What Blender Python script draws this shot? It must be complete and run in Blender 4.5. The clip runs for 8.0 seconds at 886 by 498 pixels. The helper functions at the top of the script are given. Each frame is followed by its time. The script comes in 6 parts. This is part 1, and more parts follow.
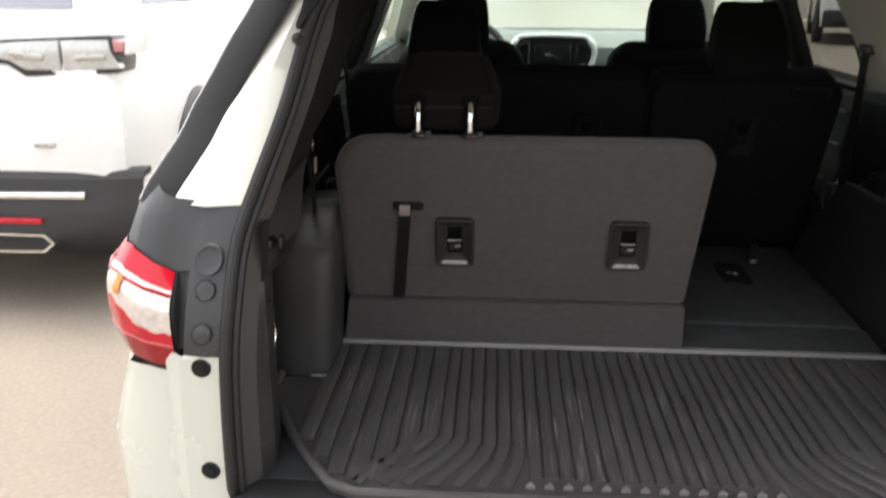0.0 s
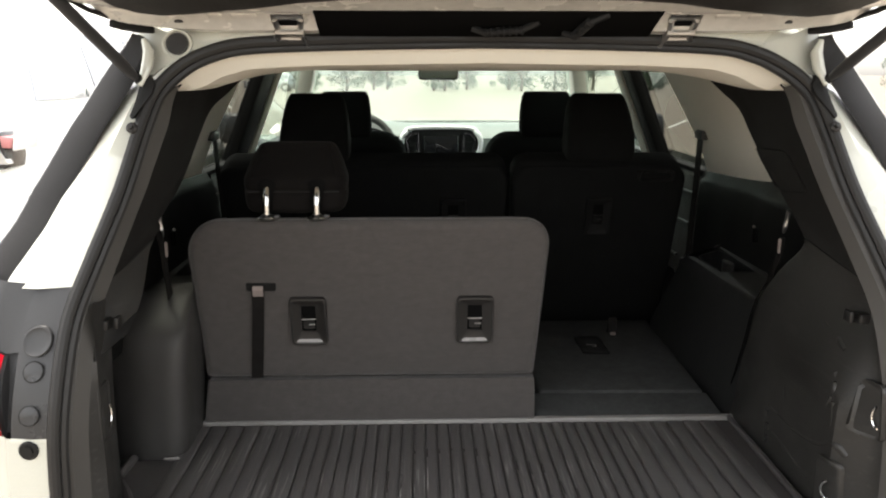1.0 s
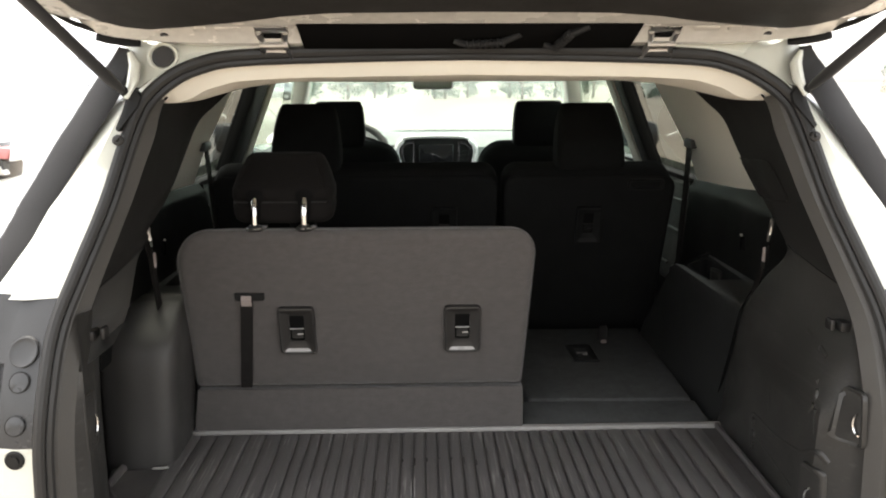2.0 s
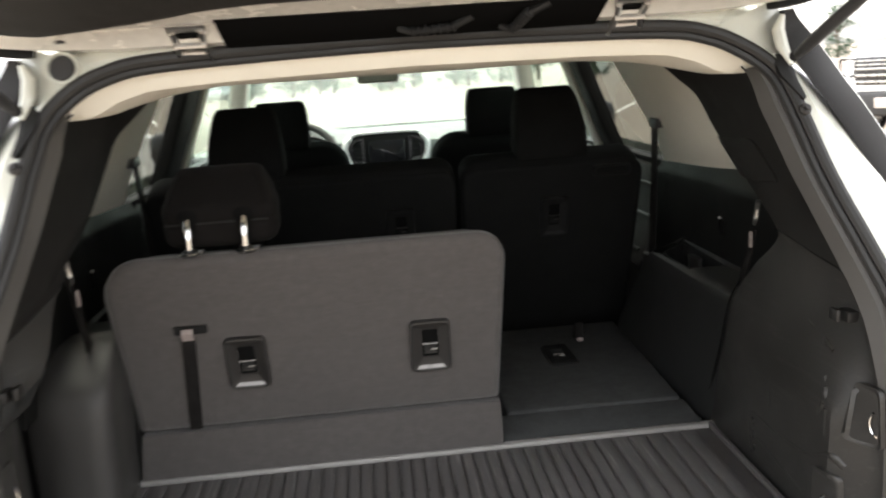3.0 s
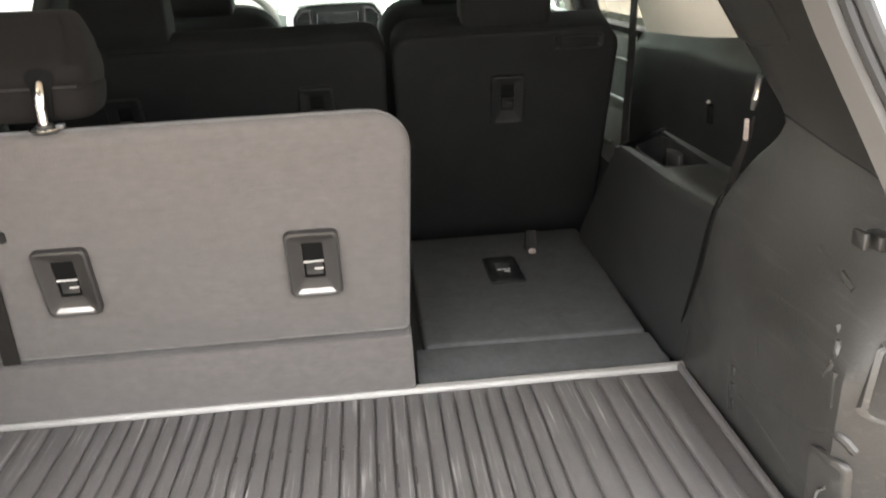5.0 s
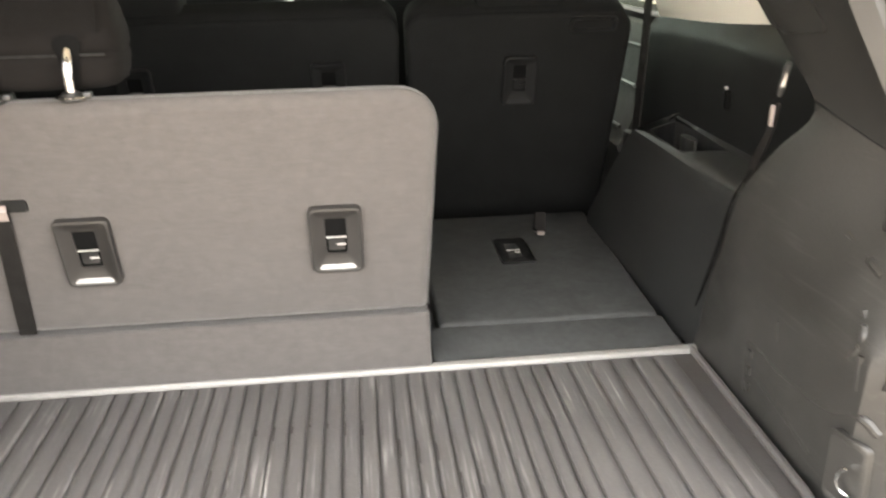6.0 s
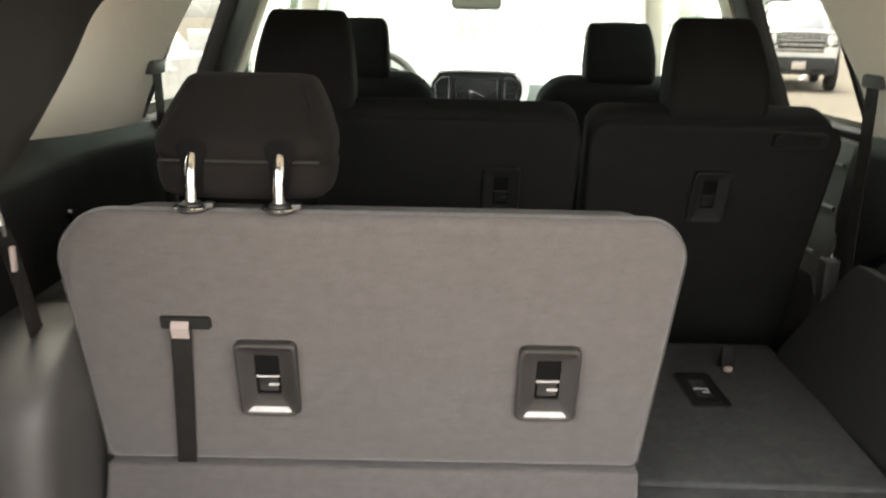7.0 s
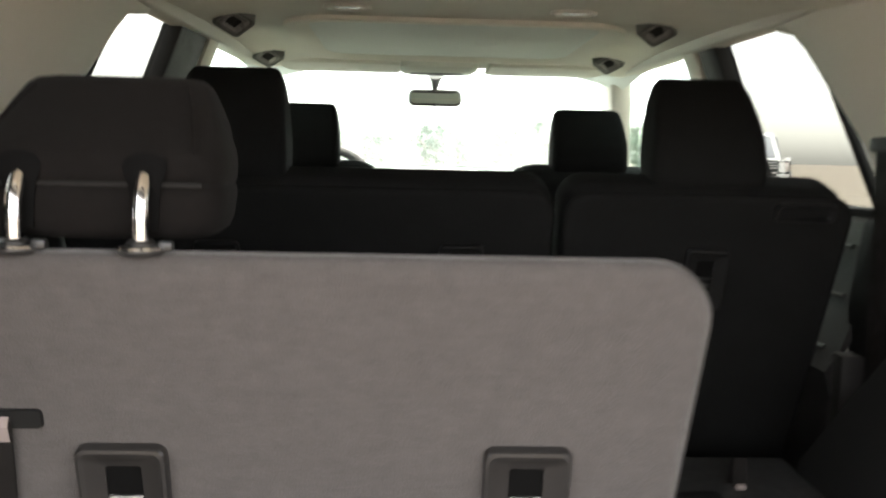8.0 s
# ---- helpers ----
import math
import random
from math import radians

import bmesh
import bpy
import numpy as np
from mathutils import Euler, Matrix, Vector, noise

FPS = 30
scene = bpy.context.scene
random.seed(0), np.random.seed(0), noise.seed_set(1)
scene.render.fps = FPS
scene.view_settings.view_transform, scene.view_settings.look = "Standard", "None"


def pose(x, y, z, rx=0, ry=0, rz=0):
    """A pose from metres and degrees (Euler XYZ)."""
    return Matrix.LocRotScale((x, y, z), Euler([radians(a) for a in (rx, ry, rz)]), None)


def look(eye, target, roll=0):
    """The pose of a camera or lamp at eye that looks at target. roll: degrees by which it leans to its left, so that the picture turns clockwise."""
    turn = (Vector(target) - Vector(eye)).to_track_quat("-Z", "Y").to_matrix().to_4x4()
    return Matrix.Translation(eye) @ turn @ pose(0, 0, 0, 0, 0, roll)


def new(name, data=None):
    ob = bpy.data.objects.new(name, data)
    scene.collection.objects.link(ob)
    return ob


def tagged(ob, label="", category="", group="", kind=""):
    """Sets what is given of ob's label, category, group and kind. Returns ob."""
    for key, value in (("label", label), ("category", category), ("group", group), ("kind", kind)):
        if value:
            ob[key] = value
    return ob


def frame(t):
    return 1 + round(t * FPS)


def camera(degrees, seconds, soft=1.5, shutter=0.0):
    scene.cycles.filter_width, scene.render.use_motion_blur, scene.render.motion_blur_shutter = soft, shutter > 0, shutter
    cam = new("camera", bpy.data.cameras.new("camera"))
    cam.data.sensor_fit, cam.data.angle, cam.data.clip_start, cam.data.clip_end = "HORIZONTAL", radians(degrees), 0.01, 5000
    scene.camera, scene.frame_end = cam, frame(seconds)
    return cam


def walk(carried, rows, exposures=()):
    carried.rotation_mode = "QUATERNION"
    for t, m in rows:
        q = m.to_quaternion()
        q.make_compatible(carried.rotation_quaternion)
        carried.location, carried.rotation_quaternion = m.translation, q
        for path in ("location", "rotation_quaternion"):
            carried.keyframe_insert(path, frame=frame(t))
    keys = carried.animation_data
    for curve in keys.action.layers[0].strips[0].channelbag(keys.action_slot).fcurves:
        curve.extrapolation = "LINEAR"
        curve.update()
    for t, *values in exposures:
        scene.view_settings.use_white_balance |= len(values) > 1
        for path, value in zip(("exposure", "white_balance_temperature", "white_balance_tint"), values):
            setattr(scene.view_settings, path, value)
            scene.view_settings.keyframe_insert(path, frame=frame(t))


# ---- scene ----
cam = camera(56.6, 8.0, soft=2.0, shutter=0.5)
PATH = [
    (0, (-0.264, -1.065, 1.581), (-0.381, 0.83, 0.952), 0.3),
    (0.5, (-0.2, -1.113, 1.588), (-0.245, 0.829, 1.109), -0.0),
    (0.8, (-0.117, -1.132, 1.582), (-0.086, 0.82, 1.147), 0.6),
    (1, (-0.1, -1.14, 1.573), (-0.044, 0.815, 1.159), 0.0),
    (1.5, (-0.069, -1.152, 1.573), (-0.013, 0.807, 1.176), 0.3),
    (1.7, (-0.071, -1.154, 1.579), (-0.013, 0.806, 1.184), 0.2),
    (2.8, (-0.062, -1.056, 1.577), (0.022, 0.9, 1.169), -3.3),
    (3, (-0.065, -0.982, 1.583), (0.087, 0.967, 1.16), -4.0),
    (3.5, (-0.038, -0.828, 1.552), (0.294, 1.084, 1.069), -4.8),
    (3.6, (-0.029, -0.79, 1.566), (0.306, 1.114, 1.056), -3.7),
    (4, (0.019, -0.695, 1.52), (0.142, 1.249, 1.069), -1.3),
    (4.2, (0.048, -0.655, 1.527), (0.09, 1.283, 1.037), -1.2),
    (4.5, (0.088, -0.604, 1.49), (0.18, 1.321, 0.957), -2.1),
    (4.7, (0.123, -0.593, 1.477), (0.262, 1.311, 0.881), -3.5),
    (5.8, (0.083, -0.601, 1.488), (0.273, 1.247, 0.747), -0.9),
    (6, (0.06, -0.593, 1.477), (0.248, 1.265, 0.761), -1.2),
    (6.5, (-0.031, -0.521, 1.515), (0.005, 1.367, 0.857), -2.8),
    (7, (-0.122, -0.4, 1.499), (-0.118, 1.528, 0.967), 1.2),
    (7.5, (-0.142, -0.34, 1.466), (0.11, 1.606, 1.082), 4.4),
    (7.6, (-0.133, -0.294, 1.456), (0.092, 1.667, 1.133), 4.4),
    (8, (-0.092, -0.145, 1.367), (-0.009, 1.84, 1.142), 1.3),
]
walk(cam, [(t, look(eye, target, roll)) for t, eye, target, roll in PATH],
     [(0.0, 1.90, 6650, 10), (0.6, 2.12, 6800, 10), (1.0, 2.22, 6900, 10), (1.5, 2.52, 6900, 10), (1.7, 2.54, 6900, 10), (3.0, 2.60, 6800, 10), (3.5, 2.90, 7050, 12), (4.0, 3.45, 7000, 11), (4.5, 3.92, 6900, 11), (5.8, 4.60, 7250, 10), (6.5, 4.36, 7300, 10), (7.0, 3.95, 7200, 11), (7.5, 3.70, 6900, 12), (8.0, 3.42, 6900, 12)])

# ---- light ----
world = bpy.data.worlds.new("sky_world")
scene.world = world
world.use_nodes = True
wn = world.node_tree
sky = wn.nodes.new("ShaderNodeTexSky")
sky.sky_type = "NISHITA"
sky.sun_disc = False
sky.sun_elevation = radians(75.6)
sky.sun_rotation = radians(-29)
sky.dust_density = 2.5
sky.air_density = 1.0
sky.ozone_density = 0.3
# thin high cloud: a paler, whiter sky
veil = wn.nodes.new("ShaderNodeHueSaturation")
veil.inputs["Saturation"].default_value = 0.2
wn.links.new(sky.outputs["Color"], veil.inputs["Color"])
wn.links.new(veil.outputs["Color"], wn.nodes["Background"].inputs["Color"])
wn.nodes["Background"].inputs["Strength"].default_value = 0.15
sun = new("sun", bpy.data.lights.new("sun", "SUN"))
sun.data.energy, sun.data.angle, sun.data.color = 1.1, radians(18), (1.0, 0.95, 0.88)
# the sun stands almost overhead, a little to the front left
sun.matrix_world = look((-1.0, 1.8, 8.0), (0, 0, 0))

# ---- helpers for building ----
CX = 0.015          # the car's middle line
I4 = Matrix.Identity(4)
PLACED = {}


def thing(name, at, label, category, group="", kind=""):
    ob = new(name)
    ob.empty_display_size = 0.05
    ob.location = at
    PLACED[ob] = Matrix.Translation(at)
    return tagged(ob, label, category, group, kind)


def part(name, bm, material, parent, label="", angle=35, **tags):
    bmesh.ops.recalc_face_normals(bm, faces=bm.faces)
    me = bpy.data.meshes.new(name)
    bm.to_mesh(me)
    bm.free()
    me.materials.append(material)
    me.polygons.foreach_set("use_smooth", [True] * len(me.polygons))
    me.set_sharp_from_angle(angle=radians(angle))
    ob = new(name, me)
    if parent is not None:
        ob.parent = parent
        ob.matrix_parent_inverse = PLACED.get(parent, I4).inverted()
    PLACED[ob] = I4
    return tagged(ob, label, **tags)


def box(bm, x0, x1, y0, y1, z0, z1, bevel=0.0, seg=2, m=I4):
    b2 = bmesh.new()
    bmesh.ops.create_cube(b2, size=1)
    for v in b2.verts:
        v.co = Vector(((x0 + x1) / 2 + v.co.x * (x1 - x0), (y0 + y1) / 2 + v.co.y * (y1 - y0), (z0 + z1) / 2 + v.co.z * (z1 - z0)))
    if bevel:
        bmesh.ops.bevel(b2, geom=b2.edges, offset=bevel, segments=seg, profile=0.5, affect="EDGES")
    join(bm, b2, m)
    return bm


def join(bm, b2, m=I4):
    made = {v: bm.verts.new(m @ v.co) for v in b2.verts}
    for f in b2.faces:
        try:
            bm.faces.new([made[v] for v in f.verts])
        except ValueError:
            pass
    b2.free()


def prism(bm, a, b, bevel=0.0, seg=2):
    """A solid between two loops of as many points."""
    b2 = bmesh.new()
    va, vb = [b2.verts.new(p) for p in a], [b2.verts.new(p) for p in b]
    n = len(a)
    b2.faces.new(va)
    b2.faces.new(vb[::-1])
    for i in range(n):
        b2.faces.new((va[i], vb[i], vb[(i + 1) % n], va[(i + 1) % n]))
    bmesh.ops.recalc_face_normals(b2, faces=b2.faces)
    if bevel:
        sharp = [e for e in b2.edges if len(e.link_faces) == 2 and e.calc_face_angle(0) > 0.6]
        bmesh.ops.bevel(b2, geom=sharp, offset=bevel, segments=seg, profile=0.5, affect="EDGES", clamp_overlap=True)
    join(bm, b2)
    return bm


def smooth_line(pts, n):
    """n points along a smooth curve through pts."""
    pts = [Vector(p) for p in pts]
    ext = [2 * pts[0] - pts[1]] + pts + [2 * pts[-1] - pts[-2]]
    out = []
    for k in range(n):
        u = k * (len(pts) - 1) / (n - 1)
        i = min(int(u), len(pts) - 2)
        f = u - i
        p0, p1, p2, p3 = ext[i:i + 4]
        out.append(0.5 * (2 * p1 + (p2 - p0) * f + (2 * p0 - 5 * p1 + 4 * p2 - p3) * f * f + (3 * p1 - p0 - 3 * p2 + p3) * f ** 3))
    return out


def loft(bm, rails, closed=False, thick=0.0):
    """Quads between lines of as many points."""
    b2 = bmesh.new()
    rows = [[b2.verts.new(p) for p in r] for r in rails]
    n = len(rows[0])
    for a, b in zip(rows[:-1], rows[1:]):
        for i in range(n if closed else n - 1):
            j = (i + 1) % n
            b2.faces.new((a[i], a[j], b[j], b[i]))
    if thick:
        bmesh.ops.recalc_face_normals(b2, faces=b2.faces)
        bmesh.ops.solidify(b2, geom=b2.faces[:], thickness=thick)
    join(bm, b2)
    return bm


def capped(bm, rings):
    """A closed skin over rings, with end faces."""
    b2 = bmesh.new()
    rows = [[b2.verts.new(p) for p in r] for r in rings]
    n = len(rows[0])
    for a, b in zip(rows[:-1], rows[1:]):
        for i in range(n):
            b2.faces.new((a[i], a[(i + 1) % n], b[(i + 1) % n], b[i]))
    b2.faces.new(rows[0])
    b2.faces.new(rows[-1][::-1])
    join(bm, b2)
    return bm


def tube(bm, pts, r, n=8, closed=False, flat=1.0):
    """A round bar along pts; r may be a list."""
    pts = [Vector(p) for p in pts]
    k = len(pts)
    rs = r if isinstance(r, (list, tuple)) else [r] * k
    rings, up = [], None
    for i, p in enumerate(pts):
        a = pts[(i - 1) % k] if closed or i else p
        b = pts[(i + 1) % k] if closed or i < k - 1 else p
        d = (b - a).normalized()
        if up is None:
            up = d.orthogonal().normalized()
        up = (up - d * up.dot(d)).normalized()
        side = d.cross(up)
        rings.append([p + rs[i] * (math.cos(2 * math.pi * j / n) * up + flat * math.sin(2 * math.pi * j / n) * side) for j in range(n)])
    if closed:
        b2 = bmesh.new()
        rows = [[b2.verts.new(q) for q in g] for g in rings]
        for i in range(k):
            a, b = rows[i], rows[(i + 1) % k]
            for j in range(n):
                b2.faces.new((a[j], a[(j + 1) % n], b[(j + 1) % n], b[j]))
        join(bm, b2)
    else:
        capped(bm, rings)
    return bm


def disc(bm, c, axis, r, depth, n=20, bevel=0.0):
    """A short round bar round c along axis."""
    c, axis = Vector(c), Vector(axis).normalized()
    s = axis.orthogonal().normalized()
    t = axis.cross(s)
    ring = [(math.cos(2 * math.pi * j / n), math.sin(2 * math.pi * j / n)) for j in range(n)]
    steps = [(r - bevel, -depth / 2), (r, -depth / 2 + bevel), (r, depth / 2 - bevel), (r - bevel, depth / 2)] if bevel else [(r, -depth / 2), (r, depth / 2)]
    return capped(bm, [[c + axis * d + q * (a * s + b * t) for a, b in ring] for q, d in steps])


def rrect(w, h, r, n=5):
    """Points of a rectangle with round corners, round the middle."""
    out = []
    for cx, cy, a0 in ((w / 2 - r, h / 2 - r, 0), (-w / 2 + r, h / 2 - r, 90), (-w / 2 + r, -h / 2 + r, 180), (w / 2 - r, -h / 2 + r, 270)):
        for k in range(n):
            a = radians(a0 + 90 * k / (n - 1))
            out.append((cx + r * math.cos(a), cy + r * math.sin(a)))
    return out


def frame_ring(bm, place, outer, inner, d0, d1, d2):
    """A raised frame: outer and inner outlines (2D), the wall from d0 up to d1, and down to d2 at the inner outline."""
    mid = [((a[0] + b[0]) / 2, (a[1] + b[1]) / 2) for a, b in zip(outer, inner)]
    near = [(a[0] * 0.96 + b[0] * 0.04, a[1] * 0.96 + b[1] * 0.04) for a, b in zip(outer, inner)]
    rails = [[place(u, v, d0) for u, v in outer], [place(u, v, d1 * 0.8) for u, v in outer], [place(u, v, d1) for u, v in near],
             [place(u, v, d1) for u, v in mid], [place(u, v, d2) for u, v in inner]]
    return loft(bm, rails, closed=True)


# ---- materials ----
def material(name, color, rough=0.5, metal=0.0, vary=0.15, scale=8.0, fine=200.0, bump=0.1, coat=0.0, spec=0.5, spread=0.12, rim=0.0):
    """A surface with broad stains and fine grain."""
    m = bpy.data.materials.new(name)
    m.use_nodes = True
    nt = m.node_tree
    b = nt.nodes["Principled BSDF"]
    geo = nt.nodes.new("ShaderNodeNewGeometry")
    n1, n2 = nt.nodes.new("ShaderNodeTexNoise"), nt.nodes.new("ShaderNodeTexNoise")
    n1.inputs["Scale"].default_value, n1.inputs["Detail"].default_value = scale, 5
    n2.inputs["Scale"].default_value, n2.inputs["Detail"].default_value = fine, 3
    mix = nt.nodes.new("ShaderNodeMath")
    mix.operation = "MULTIPLY_ADD"
    mix.inputs[1].default_value = 0.55
    half = nt.nodes.new("ShaderNodeMath")
    half.operation = "MULTIPLY"
    half.inputs[1].default_value = 0.45
    ramp = nt.nodes.new("ShaderNodeMapRange")
    ramp.inputs["From Min"].default_value, ramp.inputs["From Max"].default_value = 0.3, 0.7
    ramp.inputs["To Min"].default_value, ramp.inputs["To Max"].default_value = 1 - vary, 1 + vary
    tint = nt.nodes.new("ShaderNodeMix")
    tint.data_type, tint.blend_type = "RGBA", "MULTIPLY"
    tint.inputs["Factor"].default_value = 1.0
    tint.inputs["A"].default_value = (*color, 1)
    L = nt.links.new
    for nz in (n1, n2):
        L(geo.outputs["Position"], nz.inputs["Vector"])
    L(n2.outputs["Fac"], half.inputs[0])
    L(n1.outputs["Fac"], mix.inputs[0])
    L(half.outputs[0], mix.inputs[2])
    L(mix.outputs[0], ramp.inputs["Value"])
    L(ramp.outputs["Result"], tint.inputs["B"])
    L(tint.outputs["Result"], b.inputs["Base Color"])
    rr = nt.nodes.new("ShaderNodeMapRange")
    rr.inputs["From Min"].default_value, rr.inputs["From Max"].default_value = 0.3, 0.7
    rr.inputs["To Min"].default_value, rr.inputs["To Max"].default_value = max(0.02, rough - spread), min(1, rough + spread)
    L(n1.outputs["Fac"], rr.inputs["Value"])
    L(rr.outputs["Result"], b.inputs["Roughness"])
    b.inputs["Metallic"].default_value = metal
    b.inputs["Coat Weight"].default_value = coat
    b.inputs["Coat Roughness"].default_value = 0.05
    b.inputs["Specular IOR Level"].default_value = spec
    b.inputs["Sheen Weight"].default_value = rim
    if bump:
        bp = nt.nodes.new("ShaderNodeBump")
        bp.inputs["Strength"].default_value, bp.inputs["Distance"].default_value = bump, 0.002
        L(n2.outputs["Fac"], bp.inputs["Height"])
        L(bp.outputs["Normal"], b.inputs["Normal"])
    return m


def glass(name, tint, gloss=0.0, haze=0.0):
    """A single pane: tinted see-through, with a mirror sheen that grows at a slant, and an added haze film."""
    m = bpy.data.materials.new(name)
    m.use_nodes = True
    nt = m.node_tree
    out = nt.nodes["Material Output"]
    nt.nodes.remove(nt.nodes["Principled BSDF"])
    t, g, x, f, p, a = (nt.nodes.new(k) for k in ("ShaderNodeBsdfTransparent", "ShaderNodeBsdfGlossy", "ShaderNodeMixShader", "ShaderNodeLayerWeight", "ShaderNodeMath", "ShaderNodeMath"))
    t.inputs["Color"].default_value = (*tint, 1)
    g.inputs["Roughness"].default_value = gloss
    p.operation, p.inputs[1].default_value = "POWER", 4.0
    a.operation, a.inputs[1].default_value, a.inputs[2].default_value = "MULTIPLY_ADD", 0.75, 0.04
    L = nt.links.new
    L(f.outputs["Facing"], p.inputs[0])
    L(p.outputs[0], a.inputs[0])
    L(a.outputs[0], x.inputs[0])
    L(t.outputs[0], x.inputs[1])
    L(g.outputs[0], x.inputs[2])
    if not haze:
        L(x.outputs[0], out.inputs["Surface"])
        return m
    # translucent film added as haze, to pale the view through the pane
    film, veil, spots = (nt.nodes.new(k) for k in ("ShaderNodeBsdfTranslucent", "ShaderNodeMixShader", "ShaderNodeTexNoise"))
    film.inputs["Color"].default_value = (0.72, 0.80, 0.75, 1)
    spots.inputs["Scale"].default_value, spots.inputs["Detail"].default_value = 3.0, 5
    amount = nt.nodes.new("ShaderNodeMath")
    amount.operation, amount.inputs[1].default_value = "MULTIPLY", haze * 2
    L(spots.outputs["Fac"], amount.inputs[0])
    L(amount.outputs[0], veil.inputs[0])
    L(x.outputs[0], veil.inputs[1])
    L(film.outputs[0], veil.inputs[2])
    L(veil.outputs[0], out.inputs["Surface"])
    return m


PAINT = material("silver_white_paint", (0.62, 0.63, 0.56), 0.28, 0.1, 0.04, 3, 400, 0.02, coat=0.6)
INNER_PAINT = material("inner_paint", (0.74, 0.72, 0.665), 0.24, 0.2, 0.14, 9, 60, 0.12, coat=0.3)
BAND_GREY = material("pillar_band_plastic", (0.062, 0.059, 0.055), 0.5, 0, 0.10, 9, 900, 0.2)
BLACK_PLASTIC = material("black_plastic", (0.030, 0.030, 0.031), 0.48, 0, 0.18, 10, 700, 0.25)
GREY_TRIM = material("grey_trim", (0.048, 0.046, 0.043), 0.52, 0, 0.12, 9, 900, 0.3)
DARK_TRIM = material("dark_trim", (0.024, 0.023, 0.022), 0.58, 0, 0.2, 8, 900, 0.3, spec=0.35)
GLOSS_BLACK = material("gloss_black", (0.028, 0.028, 0.030), 0.22, 0, 0.15, 5, 300, 0.02, coat=0.3)
STRIP_GREY = material("molding_grey", (0.020, 0.0195, 0.020), 0.65, 0, 0.15, 5, 500, 0.1, spec=0.18)
RUBBER = material("rubber_seal", (0.012, 0.012, 0.012), 0.6, 0, 0.2, 12, 300, 0.1, spec=0.25)
SEAL = material("door_seal_rubber", (0.021, 0.0205, 0.020), 0.5, 0, 0.15, 12, 300, 0.08, spec=0.35)
MAT_RUBBER = material("mat_rubber", (0.078, 0.073, 0.071), 0.5, 0, 0.3, 7, 260, 0.2, spread=0.15)
FABRIC = material("seat_back_fabric", (0.070, 0.0640, 0.0610), 0.95, 0, 0.18, 60, 620, 0.7, spec=0.2, rim=0.2)
CUSHION = material("seat_cushion_cloth", (0.036, 0.0328, 0.0312), 0.95, 0, 0.18, 60, 620, 0.6, spec=0.15, rim=0.05)
FABRIC_TOP = material("seat_fabric", (0.0080, 0.0072, 0.0069), 0.93, 0, 0.18, 22, 700, 0.5, spec=0.05, rim=0.015)
FABRIC_BLACK = material("black_seat_fabric", (0.0108, 0.0110, 0.0110), 0.95, 0, 0.25, 14, 500, 0.5, spec=0.05)
# near-black without sheen; on most parts it paints the shade of a hollow
MATT_BLACK = material("matt_black", (0.006, 0.006, 0.006), 1.0, 0, 0.1, 20, 300, 0.0, spec=0.0)
CARPET = material("black_carpet", (0.0485, 0.0500, 0.0500), 0.98, 0, 0.3, 24, 600, 0.8, spec=0.1)
HEADLINER = material("beige_headliner", (0.83, 0.79, 0.685), 0.95, 0, 0.06, 6, 900, 0.4, spec=0.1)
PILLAR_BEIGE = material("beige_pillar_trim", (0.70, 0.67, 0.59), 0.75, 0, 0.05, 6, 800, 0.2)
CHROME = material("chrome", (0.82, 0.82, 0.80), 0.10, 1.0, 0.05, 20, 300, 0.0, spread=0.04)
SATIN = material("satin_metal", (0.55, 0.54, 0.52), 0.30, 1.0, 0.08, 20, 300, 0.02)
LATCH_GREY = material("latch_plastic", (0.019, 0.0178, 0.017), 0.40, 0, 0.12, 20, 800, 0.15)
LATCH_INNER = material("latch_recess_plastic", (0.018, 0.0165, 0.0155), 0.42, 0, 0.15, 20, 600, 0.1)
LATCH_PADDLE = material("latch_paddle_plastic", (0.013, 0.0125, 0.012), 0.36, 0, 0.12, 20, 600, 0.1)
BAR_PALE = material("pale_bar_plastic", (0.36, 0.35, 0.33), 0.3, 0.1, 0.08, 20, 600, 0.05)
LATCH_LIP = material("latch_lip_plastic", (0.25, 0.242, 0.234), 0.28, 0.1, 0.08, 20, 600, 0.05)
STRAP = material("belt_webbing", (0.0080, 0.0070, 0.0065), 0.75, 0, 0.2, 30, 1500, 0.4, spec=0.2)
STRAP_LIGHT = material("pale_webbing", (0.24, 0.20, 0.185), 0.7, 0, 0.1, 30, 1500, 0.4)
STACK_SILVER = material("stack_silver", (0.80, 0.81, 0.80), 0.40, 0.0, 0.06, 10, 300, 0.02)
DASH_GREY = material("dash_top", (0.150, 0.172, 0.162), 0.55, 0, 0.06, 6, 800, 0.2)
SCREEN = material("screen_glass", (0.012, 0.013, 0.014), 0.12, 0, 0.1, 5, 100, 0.0, coat=0.4)
EDGE_STRIP = material("mat_edge_strip", (0.24, 0.23, 0.22), 0.45, 0, 0.2, 15, 300, 0.1)
RED_LENS = material("red_lens", (0.52, 0.006, 0.020), 0.14, 0, 0.25, 30, 200, 0.02, spec=0.4, coat=0.5, spread=0.05)
DEEP_RED = material("deep_red_lens", (0.30, 0.003, 0.010), 0.12, 0, 0.2, 20, 200, 0.02, spec=0.4, coat=0.5, spread=0.05)
PINK_LENS = material("pale_red_lens", (0.62, 0.10, 0.12), 0.15, 0, 0.2, 30, 200, 0.02, coat=0.8)
ROSE_LENS = material("rose_lens", (0.55, 0.22, 0.22), 0.15, 0, 0.2, 30, 200, 0.02, coat=0.6)
